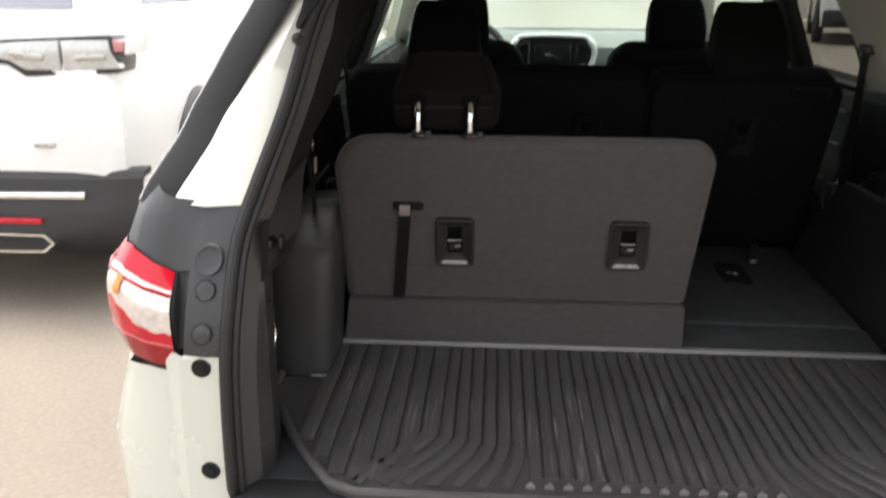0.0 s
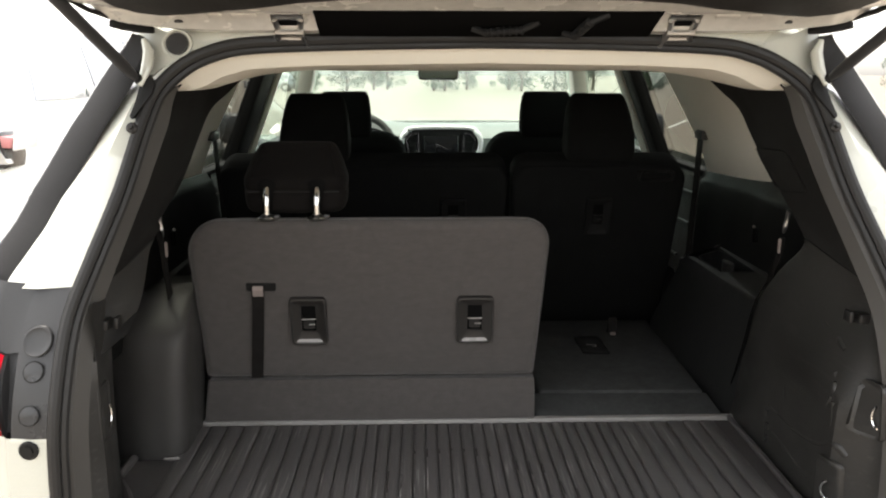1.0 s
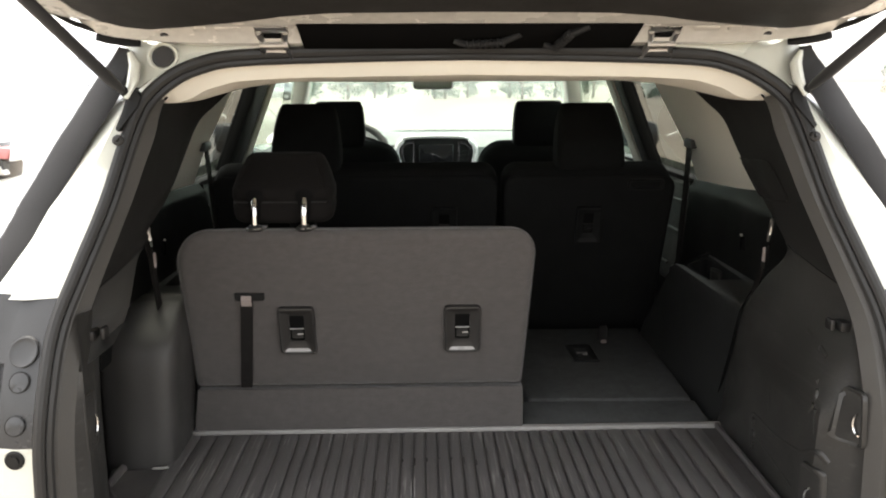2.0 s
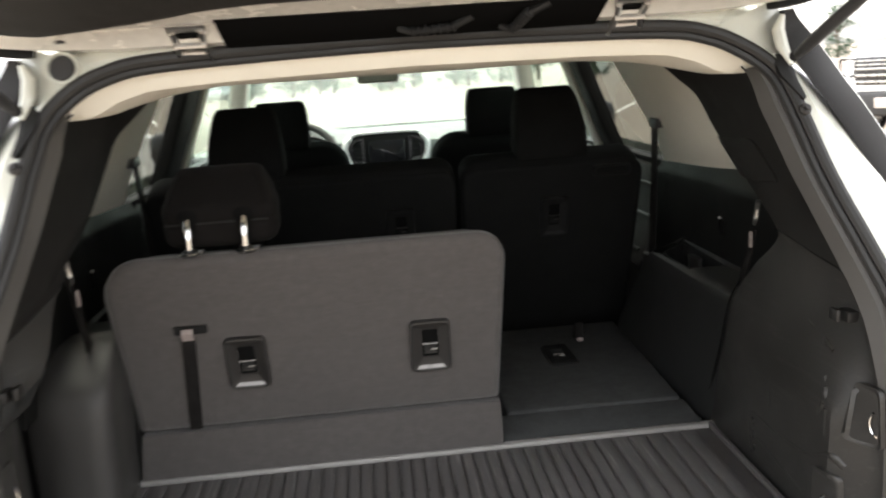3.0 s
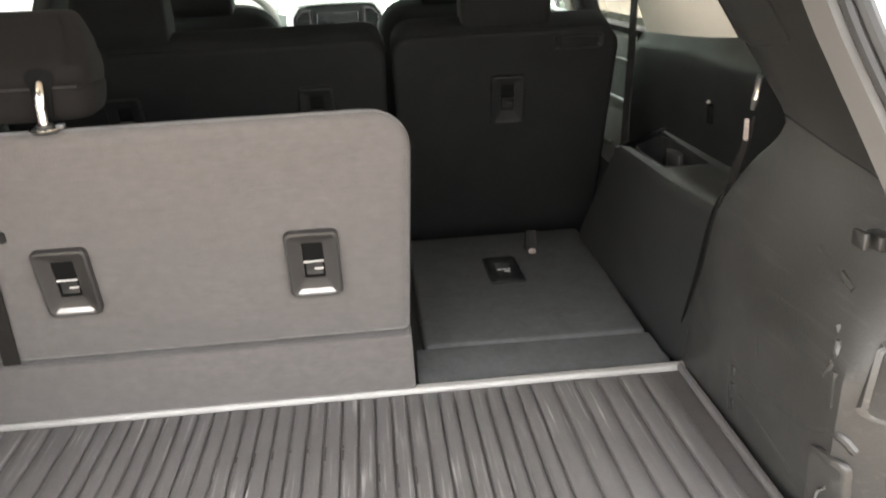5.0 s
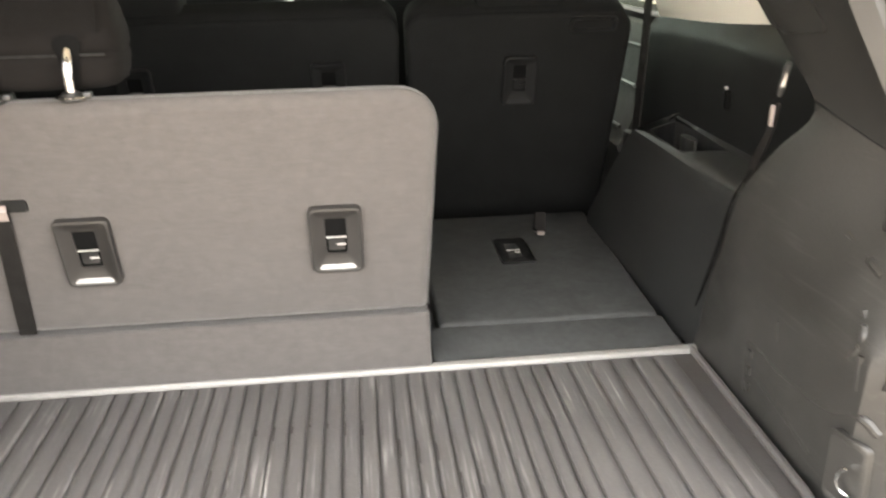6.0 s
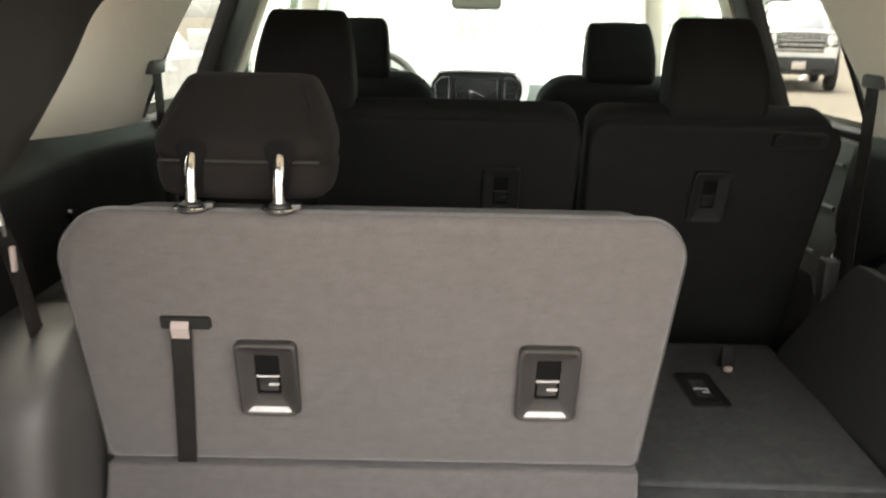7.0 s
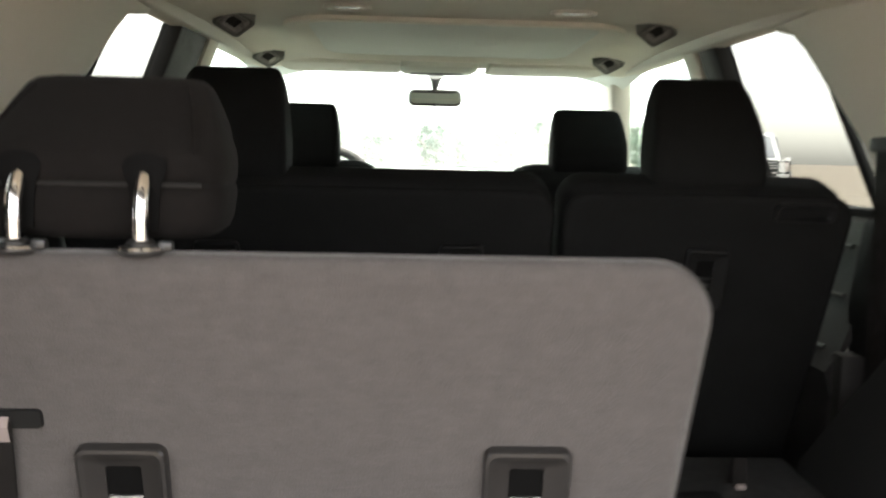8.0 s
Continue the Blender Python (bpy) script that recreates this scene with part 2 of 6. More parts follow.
CLEAR_LENS = material("clear_lens", (0.74, 0.66, 0.62), 0.12, 0.35, 0.25, 34, 90, 0.15, coat=0.9, spread=0.05)
AMBER = material("amber_lens", (0.75, 0.22, 0.03), 0.15, 0, 0.1, 30, 200, 0.02, coat=0.8)
TYRE = material("tyre_rubber", (0.025, 0.025, 0.025), 0.8, 0, 0.2, 10, 200, 0.3)
WHEEL = material("wheel_alloy", (0.5, 0.5, 0.5), 0.3, 0.9, 0.08, 10, 200, 0.02)
ASPHALT = material("pale_concrete_lot", (0.205, 0.176, 0.145), 0.9, 0, 0.24, 0.9, 45, 0.3, spec=0.25)
LINE_PAINT = material("line_paint", (0.75, 0.75, 0.72), 0.8, 0, 0.15, 3, 60, 0.2)
PLAIN_GLASS = glass("clear_pane", (0.70, 0.88, 0.79))
HAZY_GLASS = glass("hazy_pane", (0.60, 0.76, 0.67), haze=0.09)
DARK_GLASS = glass("privacy_pane", (0.25, 0.265, 0.245))
TREE_LEAF = material("foliage", (0.055, 0.095, 0.060), 0.6, 0, 0.4, 0.6, 6, 0.0, spec=0.3)
BARK = material("bark", (0.10, 0.075, 0.055), 0.9, 0, 0.3, 2, 20, 0.4)
LATCH_DARK = material("dark_latch_plastic", (0.0085, 0.0087, 0.0088), 0.6, 0, 0.15, 20, 600, 0.1, spec=0.2)
VENT_GREY = material("vent_plastic", (0.17, 0.175, 0.16), 0.5, 0, 0.1, 10, 600, 0.1)
ROOF_GREY = material("grey_roof_panel", (0.70, 0.71, 0.645), 0.85, 0, 0.05, 5, 900, 0.2, spec=0.2)


def woven(m, size, depth):
    """Gives a cloth short streaks across, as of carpet fibre."""
    nt = m.node_tree
    b = nt.nodes["Principled BSDF"]
    old = b.inputs["Base Color"].links[0].from_socket
    geo, mp, nz, rg, mix = (nt.nodes.new(k) for k in ("ShaderNodeNewGeometry", "ShaderNodeMapping", "ShaderNodeTexNoise", "ShaderNodeMapRange", "ShaderNodeMix"))
    mp.inputs["Scale"].default_value = size
    nz.inputs["Scale"].default_value, nz.inputs["Detail"].default_value = 1.0, 4
    rg.inputs["From Min"].default_value, rg.inputs["From Max"].default_value = 0.3, 0.7
    rg.inputs["To Min"].default_value, rg.inputs["To Max"].default_value = 1 - depth, 1 + depth
    mix.data_type, mix.blend_type = "RGBA", "MULTIPLY"
    mix.inputs["Factor"].default_value = 1.0
    L = nt.links.new
    L(geo.outputs["Position"], mp.inputs["Vector"])
    L(mp.outputs["Vector"], nz.inputs["Vector"])
    L(nz.outputs["Fac"], rg.inputs["Value"])
    L(old, mix.inputs["A"])
    L(rg.outputs["Result"], mix.inputs["B"])
    L(mix.outputs["Result"], b.inputs["Base Color"])


woven(FABRIC, (40, 160, 170), 0.06)
woven(FABRIC_TOP, (60, 160, 160), 0.08)
woven(CARPET, (90, 90, 200), 0.10)
HOUSING = material("housing_plastic", (0.050, 0.048, 0.046), 0.42, 0, 0.2, 8, 900, 0.3, spec=0.3)
UPPER = material("upper_trim_plastic", (0.0135, 0.0130, 0.0124), 0.62, 0, 0.2, 6, 900, 0.3, spec=0.18)
COVER_GREY = material("corner_cover_plastic", (0.033, 0.0335, 0.035), 0.38, 0, 0.14, 10, 700, 0.2)
ARMREST = material("armrest_plastic", (0.0150, 0.0153, 0.0152), 0.36, 0, 0.10, 8, 900, 0.2, spec=0.40, spread=0.03)
QUARTER = material("quarter_plastic", (0.0100, 0.0103, 0.0101), 0.46, 0, 0.2, 8, 900, 0.3, spec=0.08, spread=0.05)


def pale_streaked(name, color, pale, rough, fine=110, spread=0.14):
    """Rubber with pale streaks along y, for scuffs, dusty patches and painted glints."""
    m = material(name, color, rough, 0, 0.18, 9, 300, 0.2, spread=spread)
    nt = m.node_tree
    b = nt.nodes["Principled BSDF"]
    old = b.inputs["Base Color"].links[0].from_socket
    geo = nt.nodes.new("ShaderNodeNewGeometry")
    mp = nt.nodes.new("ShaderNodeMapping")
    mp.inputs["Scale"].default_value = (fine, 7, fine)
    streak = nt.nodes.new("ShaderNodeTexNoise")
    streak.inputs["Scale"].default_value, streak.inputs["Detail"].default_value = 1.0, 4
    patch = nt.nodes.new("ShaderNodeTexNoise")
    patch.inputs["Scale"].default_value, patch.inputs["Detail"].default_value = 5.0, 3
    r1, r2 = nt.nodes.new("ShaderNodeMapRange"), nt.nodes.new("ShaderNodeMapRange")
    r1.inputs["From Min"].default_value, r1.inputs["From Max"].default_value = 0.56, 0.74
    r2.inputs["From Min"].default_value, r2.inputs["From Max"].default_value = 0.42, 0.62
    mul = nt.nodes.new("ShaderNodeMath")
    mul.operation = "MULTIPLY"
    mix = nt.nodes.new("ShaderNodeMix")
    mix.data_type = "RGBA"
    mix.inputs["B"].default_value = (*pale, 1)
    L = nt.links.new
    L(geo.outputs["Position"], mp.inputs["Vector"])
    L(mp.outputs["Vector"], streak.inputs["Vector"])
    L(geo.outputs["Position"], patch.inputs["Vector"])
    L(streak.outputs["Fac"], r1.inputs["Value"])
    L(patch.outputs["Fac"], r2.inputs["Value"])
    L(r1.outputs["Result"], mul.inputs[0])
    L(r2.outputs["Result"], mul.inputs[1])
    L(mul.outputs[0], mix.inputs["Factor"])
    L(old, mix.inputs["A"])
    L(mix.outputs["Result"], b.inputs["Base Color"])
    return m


GUIDE = material("guide_plastic", (0.020, 0.020, 0.020), 0.3, 0, 0.1, 20, 300, 0.05)
# rib tops: pale streaks for wear and highlights; rib edges: painted glints
RIB_RUBBER = pale_streaked("worn_highlight_rib_rubber", (0.090, 0.085, 0.083), (0.31, 0.30, 0.29), 0.34, 230, 0.04)
EDGE_GLINT = pale_streaked("rib_edge_glint", (0.085, 0.080, 0.078), (0.62, 0.60, 0.58), 0.3, 60, 0.06)
SIDE_TRIM = pale_streaked("cargo_side_trim", (0.0265, 0.0255, 0.0238), (0.050, 0.048, 0.045), 0.45)

# ---- the car's shell: opening, pillars, sides ----
# right half of the tailgate opening, from the sill to the middle of the roof: x from the middle line, y, z
OPENING = [(0.692, 0.06, 0.765), (0.692, 0.06, 0.86), (0.690, 0.06, 0.95), (0.686, 0.062, 1.03), (0.680, 0.08, 1.11), (0.671, 0.117, 1.20),
           (0.645, 0.16, 1.285), (0.612, 0.213, 1.385), (0.585, 0.262, 1.49), (0.562, 0.291, 1.553), (0.521, 0.311, 1.596), (0.472, 0.322, 1.620),
           (0.40, 0.330, 1.634), (0.20, 0.334, 1.641), (0.0, 0.335, 1.644)]
HALF = smooth_line(OPENING, 57)


def inward(line):
    """At each point of the half opening, the way to its inside, within its plane."""
    out = []
    for i, p in enumerate(line):
        d = (line[min(i + 1, len(line) - 1)] - line[max(i - 1, 0)]).normalized()
        q = d.cross(Vector((0, 1, 0)))
        q = Vector((q.x, q.y, q.z)).normalized()
        if q.x > 0 and p.z < 1.6:
            q = -q
        if p.z >= 1.6 and q.z > 0:
            q = -q
        out.append(q)
    return out


INW = inward(HALF)


def sided(s, p):
    """A point given from the middle line, on the right (1) or left (-1)."""
    return Vector((CX + s * p[0], p[1], p[2]))


def at_height(line, z):
    for a, b in zip(line[:-1], line[1:]):
        if a[2] <= z <= b[2]:
            f = (z - a[2]) / max(1e-6, b[2] - a[2])
            return Vector(a).lerp(Vector(b), f)
    return Vector(line[-1] if z > line[-1][2] else line[0])


def ring_at(off, dy=0.0):
    """The whole opening, moved inward by off and forward by dy, as a closed line."""
    def line(out):
        return [p + q * (off - out * min(1, max(0, (1.60 - p.z) / 0.06))) + Vector((0, dy, 0)) for p, q in zip(HALF, INW)]

    return [sided(1, p) for p in line(0.009)] + [sided(-1, p) for p in line(0.002)[-2::-1]]


car = thing("car", (CX, 2.4, 0.0), "light silver-white family SUV with its tailgate raised, parked on the lot", "car")

bm = bmesh.new()
tube(bm, ring_at(0.006, -0.002), 0.010, 10, closed=True)
tube(bm, ring_at(0.019, 0.004), 0.0075, 8, closed=True)
part("tailgate_seal", bm, SEAL, car, "black double-lipped rubber door seal")

# flange behind the seal, and the rear sill
bm = bmesh.new()
loft(bm, [ring_at(-0.004, 0.006), ring_at(0.017, 0.010), ring_at(0.016, 0.022)], closed=True)
part("opening_flange", bm, DARK_TRIM, car)
bm = bmesh.new()
box(bm, CX - 0.69, CX + 0.69, 0.01, 0.12, 0.70, 0.782, 0.012)
part("sill_plate", bm, BLACK_PLASTIC, car, "black plastic loading sill")

# widths outward of the opening: the painted pillar, then the dark molding
WHITE_W = [(1.20, 0.118), (1.26, 0.113), (1.33, 0.092), (1.38, 0.086), (1.42, 0.073), (1.52, 0.043), (1.58, 0.030), (1.60, 0.022), (1.66, 0.012)]


def table(rows, z):
    for a, b in zip(rows[:-1], rows[1:]):
        if z <= b[0]:
            f = max(0.0, (z - a[0]) / (b[0] - a[0]))
            return a[1] + (b[1] - a[1]) * f
    return rows[-1][1]


def greenhouse_x(z, off=0.0):
    """How far the side glass stands from the middle line at a height."""
    return 0.80 - 0.40 * (z - 1.18) + off


def upright(zs):
    return [at_height(HALF, z) for z in zs]


for s in (1, -1):
    # painted upper pillar
    zs = [1.245 + k * (1.60 - 1.245) / 24 for k in range(25)]
    a = upright(zs)
    b = [p + Vector((table(WHITE_W, p.z), 0.010, -0.004)) for p in a]
    mid = [p.lerp(q, 0.5) + Vector((0, -0.012, 0)) for p, q in zip(a, b)]
    back = [q + Vector((0.028, 0.034, 0)) for q in b]
    bm = bmesh.new()
    loft(bm, [[sided(s, p + Vector((-0.006, 0.014, 0))) for p in a], [sided(s, p) for p in a], [sided(s, p) for p in mid], [sided(s, p) for p in b], [sided(s, p) for p in back]])
    part("rear_pillar", bm, PAINT, car)
    # dark molding outside it, with its pale glass edge
    zs = [1.235 + k * (1.640 - 1.235) / 30 for k in range(31)]
    a = upright(zs)
    a = [Vector((0.585 - 0.36 * (z - 1.49), 0.262 + 0.47 * (z - 1.49), z)) if z > 1.49 else p for p, z in zip(a, zs)]
    b = [p + Vector((table(WHITE_W, p.z) + 0.001, 0.022, 0)) for p in a]
    c = [Vector((q.x + (0.071 if s < 0 else 0.075), q.y + 0.034, q.z)) for q in b]
    lean_ = [Vector((0, -0.032 * min(1, max(0, (z - 1.36) / 0.22)), 0)) for z in zs]
    b, c = [p + d for p, d in zip(b, lean_)], [p + d for p, d in zip(c, lean_)]
    # both edges run together into a pointed tip beside the strut
    tip = Vector((0.592, 0.296, 1.641))
    pull = [min(1, max(0, (z - 1.555) / 0.084)) for z in zs]
    b = [p.lerp(tip, f ** 3) for p, f in zip(b, pull)]
    c = [p.lerp(tip + Vector((0.004, 0.01, 0)), f) for p, f in zip(c, pull)]
    m1 = [p.lerp(q, 0.15) + Vector((0, -0.006, 0)) for p, q in zip(b, c)]
    m2 = [p.lerp(q, 0.9) + Vector((0, -0.008, 0)) for p, q in zip(b, c)]
    d = [p + Vector((0.002, 0.05, 0)) for p in c]
    bm = bmesh.new()
    loft(bm, [[sided(s, p) for p in row] for row in (b, m1, m2, c, d)])
    part("pillar_molding", bm, STRIP_GREY, car, "dark grey molding along the rear side glass")
    bm = bmesh.new()
    tube(bm, [sided(s, p + Vector((0.001, 0.004, 0))) for p in c], 0.0022, 6)
    part("glass_edge", bm, SATIN, car, "thin pale edge of the side glass")

    # lamp: bulging lens in bands of red and clear
    def lamp_skin(u, h, grow=0.0):
        """u: 0 at the opening, 1 far round the corner; h: 0 at the foot, 1 at the top."""
        line = [(0.768, 0.084), (0.806, 0.080), (0.842, 0.091), (0.868, 0.117), (0.883, 0.155), (0.890, 0.205)]
        k = u * (len(line) - 1)
        i = min(int(k), len(line) - 2)
        f = k - i
        x, y = (line[i][j] + (line[i + 1][j] - line[i][j]) * f for j in (0, 1))
        z = (0.991 + 0.040 * u) * (1 - h) + (1.143 + 0.042 * min(1, 2.2 * u)) * h
        bulge = 0.026 * math.sin(math.pi * min(1, max(0, h * 0.75 + 0.12))) - 0.022 * max(0, h - 0.7) / 0.3 - 0.010
        out = Vector((0.02 + 0.98 * u, -(1 - u) * 0.8, 0)).normalized()
        return Vector((x, y, z)) + out * (bulge + grow)

    lamp = part("tail_lamp", capped(bmesh.new(), [[sided(s, lamp_skin(u, h, -0.003 if h < 0 else -0.010) + Vector((-0.001, 0.003, 0))) for u in (0, 0.2, 0.4, 0.6, 0.8, 1.0)] +
                                                   [sided(s, (0.82, 0.22, 1.0 + 0.15 * h)), sided(s, (0.742, 0.16, 1.0 + 0.15 * h))] for h in (-0.035, 0.2, 0.4, 0.6, 0.8, 1.0)]),
                BLACK_PLASTIC, car, "red and clear tail lamp wrapping the corner")
    bands = [("red_lens", RED_LENS, 0.84, 1.0, 0.0, 1.0), ("clear_lens", CLEAR_LENS, 0.44, 0.84, 0.0, 0.70), ("red_lens", RED_LENS, 0.44, 0.84, 0.70, 1.0),
             ("red_lens", RED_LENS, 0.25, 0.44, 0.0, 1.0), ("deep_red_lens", DEEP_RED, 0.0, 0.25, 0.0, 1.0), ("amber_lens", AMBER, 0.64, 0.80, 0.37, 0.43)]
    for name, mt, h0, h1, u0, u1 in bands:
        grow = 0.004 if name == "amber_lens" else 0.0
        step_ = lambda u: 0.40 + 0.15 * min(1, max(0, (u - 0.22) / 0.22)) + 0.02 * math.sin(40 * u)
        edge_h = lambda h, u: step_(u) if h == 0.44 else h
        rows = [[sided(s, lamp_skin(u, edge_h(h0, u) + (edge_h(h1, u) - edge_h(h0, u)) * k / 5, grow)) for u in [u0 + (u1 - u0) * i / 20 for i in range(21)]] for k in range(6)]
        bm = bmesh.new()
        loft(bm, rows)
        part(name, bm, mt, lamp, angle=60)

    for h, mt in ((0.27, PINK_LENS), (0.80, DEEP_RED)):
        bm = bmesh.new()
        tube(bm, [sided(s, lamp_skin(u / 20, h - 0.04 * u / 20, 0.0004)) for u in range(21)], 0.0018 if h < 0.5 else 0.0028, 6)
        part("lens_line", bm, mt, lamp)

    # black plastic corner between pillar and bumper, around the lamp
    zs = [1.022 + k * (1.250 - 1.022) / 12 for k in range(13)]
    a = upright(zs)
    out_w = [0.064 for z in zs]
    b = [p + Vector((w, 0.004, 0)) for p, w in zip(a, out_w)]
    bm = bmesh.new()
    loft(bm, [[sided(s, p + Vector((-0.004, 0.016, 0))) for p in a], [sided(s, p + Vector((0.001, 0.0, 0))) for p in a],
              [sided(s, p.lerp(q, 0.5) + Vector((0, -0.004, 0))) for p, q in zip(a, b)], [sided(s, q) for q in b], [sided(s, q + Vector((0.004, 0.02, 0))) for q in b], [sided(s, q + Vector((0.034, 0.024, 0))) for q in b]])
    # its wing over the lamp, out to the side
    foot_ = [at_height(HALF, 1.150) + Vector((0.062, 0.004, 0))] + [lamp_skin(k / 10, 1.0) + Vector((-0.002, 0.004, 0.001)) for k in range(11)]
    head_ = smooth_line([at_height(HALF, 1.248) + Vector((0.062, 0.004, 0)), (0.780, 0.148, 1.254), (0.815, 0.19, 1.264), (0.848, 0.27, 1.262), (0.888, 0.37, 1.238)], 12)
    inner_ = [a.lerp(b, 0.5) + Vector((0.004, -0.006, 0.004)) * min(1, k / 3) for k, (a, b) in enumerate(zip(foot_, head_))]
    loft(bm, [[sided(s, p) for p in row] for row in (foot_, inner_, head_)])
    part("corner_cover", bm, COVER_GREY, car, "black plastic cover between lamp and pillar")
    for z, r, deep in ((1.168, 0.0215, True), (1.124, 0.0145, False), (1.059, 0.0145, False)):
        def on_cover(u, v, d):
            p = at_height(HALF, z + v)
            return sided(s, (p.x + 0.034 + u, p.y - 0.0042 - d, z + v))

        ring = [(r * math.cos(k * math.pi / 12), r * math.sin(k * math.pi / 12)) for k in range(24)]
        bm = bmesh.new()
        steps = ((1.08, -0.001), (1.03, 0.0028), (0.95, 0.0034), (0.86, 0.0022), (0.6, 0.0008), (0.3, 0.0004), (0.01, 0.0003)) if deep else ((1.0, -0.001), (1.0, 0.0006), (0.96, 0.0010), (0.01, 0.0012))
        loft(bm, [[on_cover(u * k, v * k, d) for u, v in ring] for k, d in steps], closed=True)
        plug = part("plug", bm, COVER_GREY, car)
        bm = bmesh.new()
        tube(bm, [on_cover(u * 1.03, v * 1.03, 0.0) for u, v in ring], 0.0011, 5, closed=True)
        part("plug_groove", bm, RUBBER, plug)

    # painted flange under it, with two bolt holes
    zs = [0.60 + k * (1.022 - 0.60) / 10 for k in range(11)]
    a = [Vector((0.692, 0.06, z)) if z < 0.80 else at_height(HALF, z) for z in zs]
    bm = bmesh.new()
    loft(bm, [[sided(s, p + Vector((-0.004, 0.02, 0))) for p in a], [sided(s, p + Vector((0.001, 0.001, 0))) for p in a],
              [sided(s, p + Vector((0.070, 0.002, 0))) for p in a], [sided(s, p + Vector((0.078, 0.010, 0))) for p in a], [sided(s, Vector((0.786, 0.079, p.z))) for p in a]])
    top = [sided(s, q) for q in ((0.684, 0.062, 1.022), (0.752, 0.062, 1.022), (0.752, 0.12, 1.024), (0.684, 0.12, 1.024))]
    prism(bm, top, [p - Vector((0, 0, 0.012)) for p in top], 0.003)
    part("lamp_flange", bm, PAINT, car)
    for z in (1.003, 0.820):
        bm = bmesh.new()
        c = sided(s, (0.723, 0.0605, z))
        disc(bm, c, (0, 1, 0), 0.0155, 0.006, 22, 0.002)
        disc(bm, c - Vector((0, 0.002, 0)), (0, 1, 0), 0.009, 0.008, 6)
        part("bolt", bm, RUBBER, car, "dark bolt in a round hole")

    # outer skin of the side below the windows
    def skin(y, z):
        """Half width of the body at y and z."""
        line = [(0.080, 0.784), (0.088, 0.822), (0.11, 0.870), (0.15, 0.908), (0.22, 0.930), (0.40, 0.948), (0.9, 0.962), (1.8, 0.970), (3.2, 0.965), (4.2, 0.945), (4.6, 0.88), (4.85, 0.70)]
        x = table(line, y)
        return x - 0.28 * max(0, min(0.09, z - 0.87)) * min(1, max(0, (0.40 - y) / 0.15)) - 0.05 * max(0, (0.60 - z)) / 0.35 - 0.40 * max(0, z - 1.10) ** 1.2 + 0.012 * math.sin(9 * (z - 0.6)) * min(1, max(0, (y - 0.08) / 0.08))

    ys = [0.080, 0.084, 0.09, 0.10, 0.12, 0.15, 0.19, 0.21, 0.27, 0.34, 0.40, 0.5] + [0.65 + 0.25 * k for k in range(17)] + [4.78, 4.85]
    zs = [0.26, 0.36, 0.48, 0.60, 0.72, 0.84, 0.93, 0.985, 1.05, 1.12, 1.20, 1.275]
    bm = bmesh.new()
    drop = lambda y, z: min(z, 1.275 - 0.23 * max(0, min(1, (y - 3.3) / 1.3)), 1.188 + 0.20 * max(0, y - 0.2))
    loft(bm, [[sided(s, (skin(y, z), y, min(z, 0.992 - 0.040 * min(1, max(0, (y - 0.08) / 0.12))) if y < 0.2 and z > 0.9 else drop(y, z))) for y in ys] for z in zs[:8]])
    loft(bm, [[sided(s, (skin(y, z), y, drop(y, z))) for y in ys[7:]] for z in zs[7:]])
    part("body_side", bm, PAINT, car)
    # wheels and arches
    for y in (0.98, 4.02):
        bm = bmesh.new()
        pts = [sided(s, (skin(y, 0.6) - 0.005, y + 0.43 * math.cos(a), 0.38 + 0.43 * math.sin(a))) for a in [radians(-12 + 204 * k / 24) for k in range(25)]]
        tube(bm, pts, 0.045, 8)
        part("wheel_arch", bm, BLACK_PLASTIC, car)
        bm = bmesh.new()
        prof = [(0.24, -0.11), (0.33, -0.12), (0.37, -0.09), (0.375, 0.0), (0.37, 0.09), (0.33, 0.12), (0.24, 0.11)]
        cc = sided(s, (0.86, y, 0.375))
        rings = [[cc + Vector((h, r * math.cos(2 * math.pi * k / 32), r * math.sin(2 * math.pi * k / 32))) for k in range(32)] for r, h in prof]
        loft(bm, rings, closed=True)
        wheel = part("wheel", disc(bmesh.new(), cc, (1, 0, 0), 0.245, 0.16, 32, 0.01), WHEEL, car)
        part("tyre", bm, TYRE, wheel)

    # door mirror
    bm = bmesh.new()
    capped(bm, [[sided(s, (0.935 + 0.82 * hh, 2.93 + dy * k, 1.315 + v * k)) for dy, v in rrect(0.09, 0.155, 0.04)] for k, hh in ((0.7, -0.035), (0.95, -0.015), (1.0, 0.03), (1.0, 0.13), (0.85, 0.175), (0.5, 0.19))])
    tube(bm, [sided(s, (0.86, 2.96, 1.235)), sided(s, (0.93, 2.95, 1.25)), sided(s, (1.00, 2.94, 1.275))], [0.03, 0.024, 0.028], 10, flat=0.6)
    part("door_mirror", bm, GLOSS_BLACK, car, "dark door mirror")

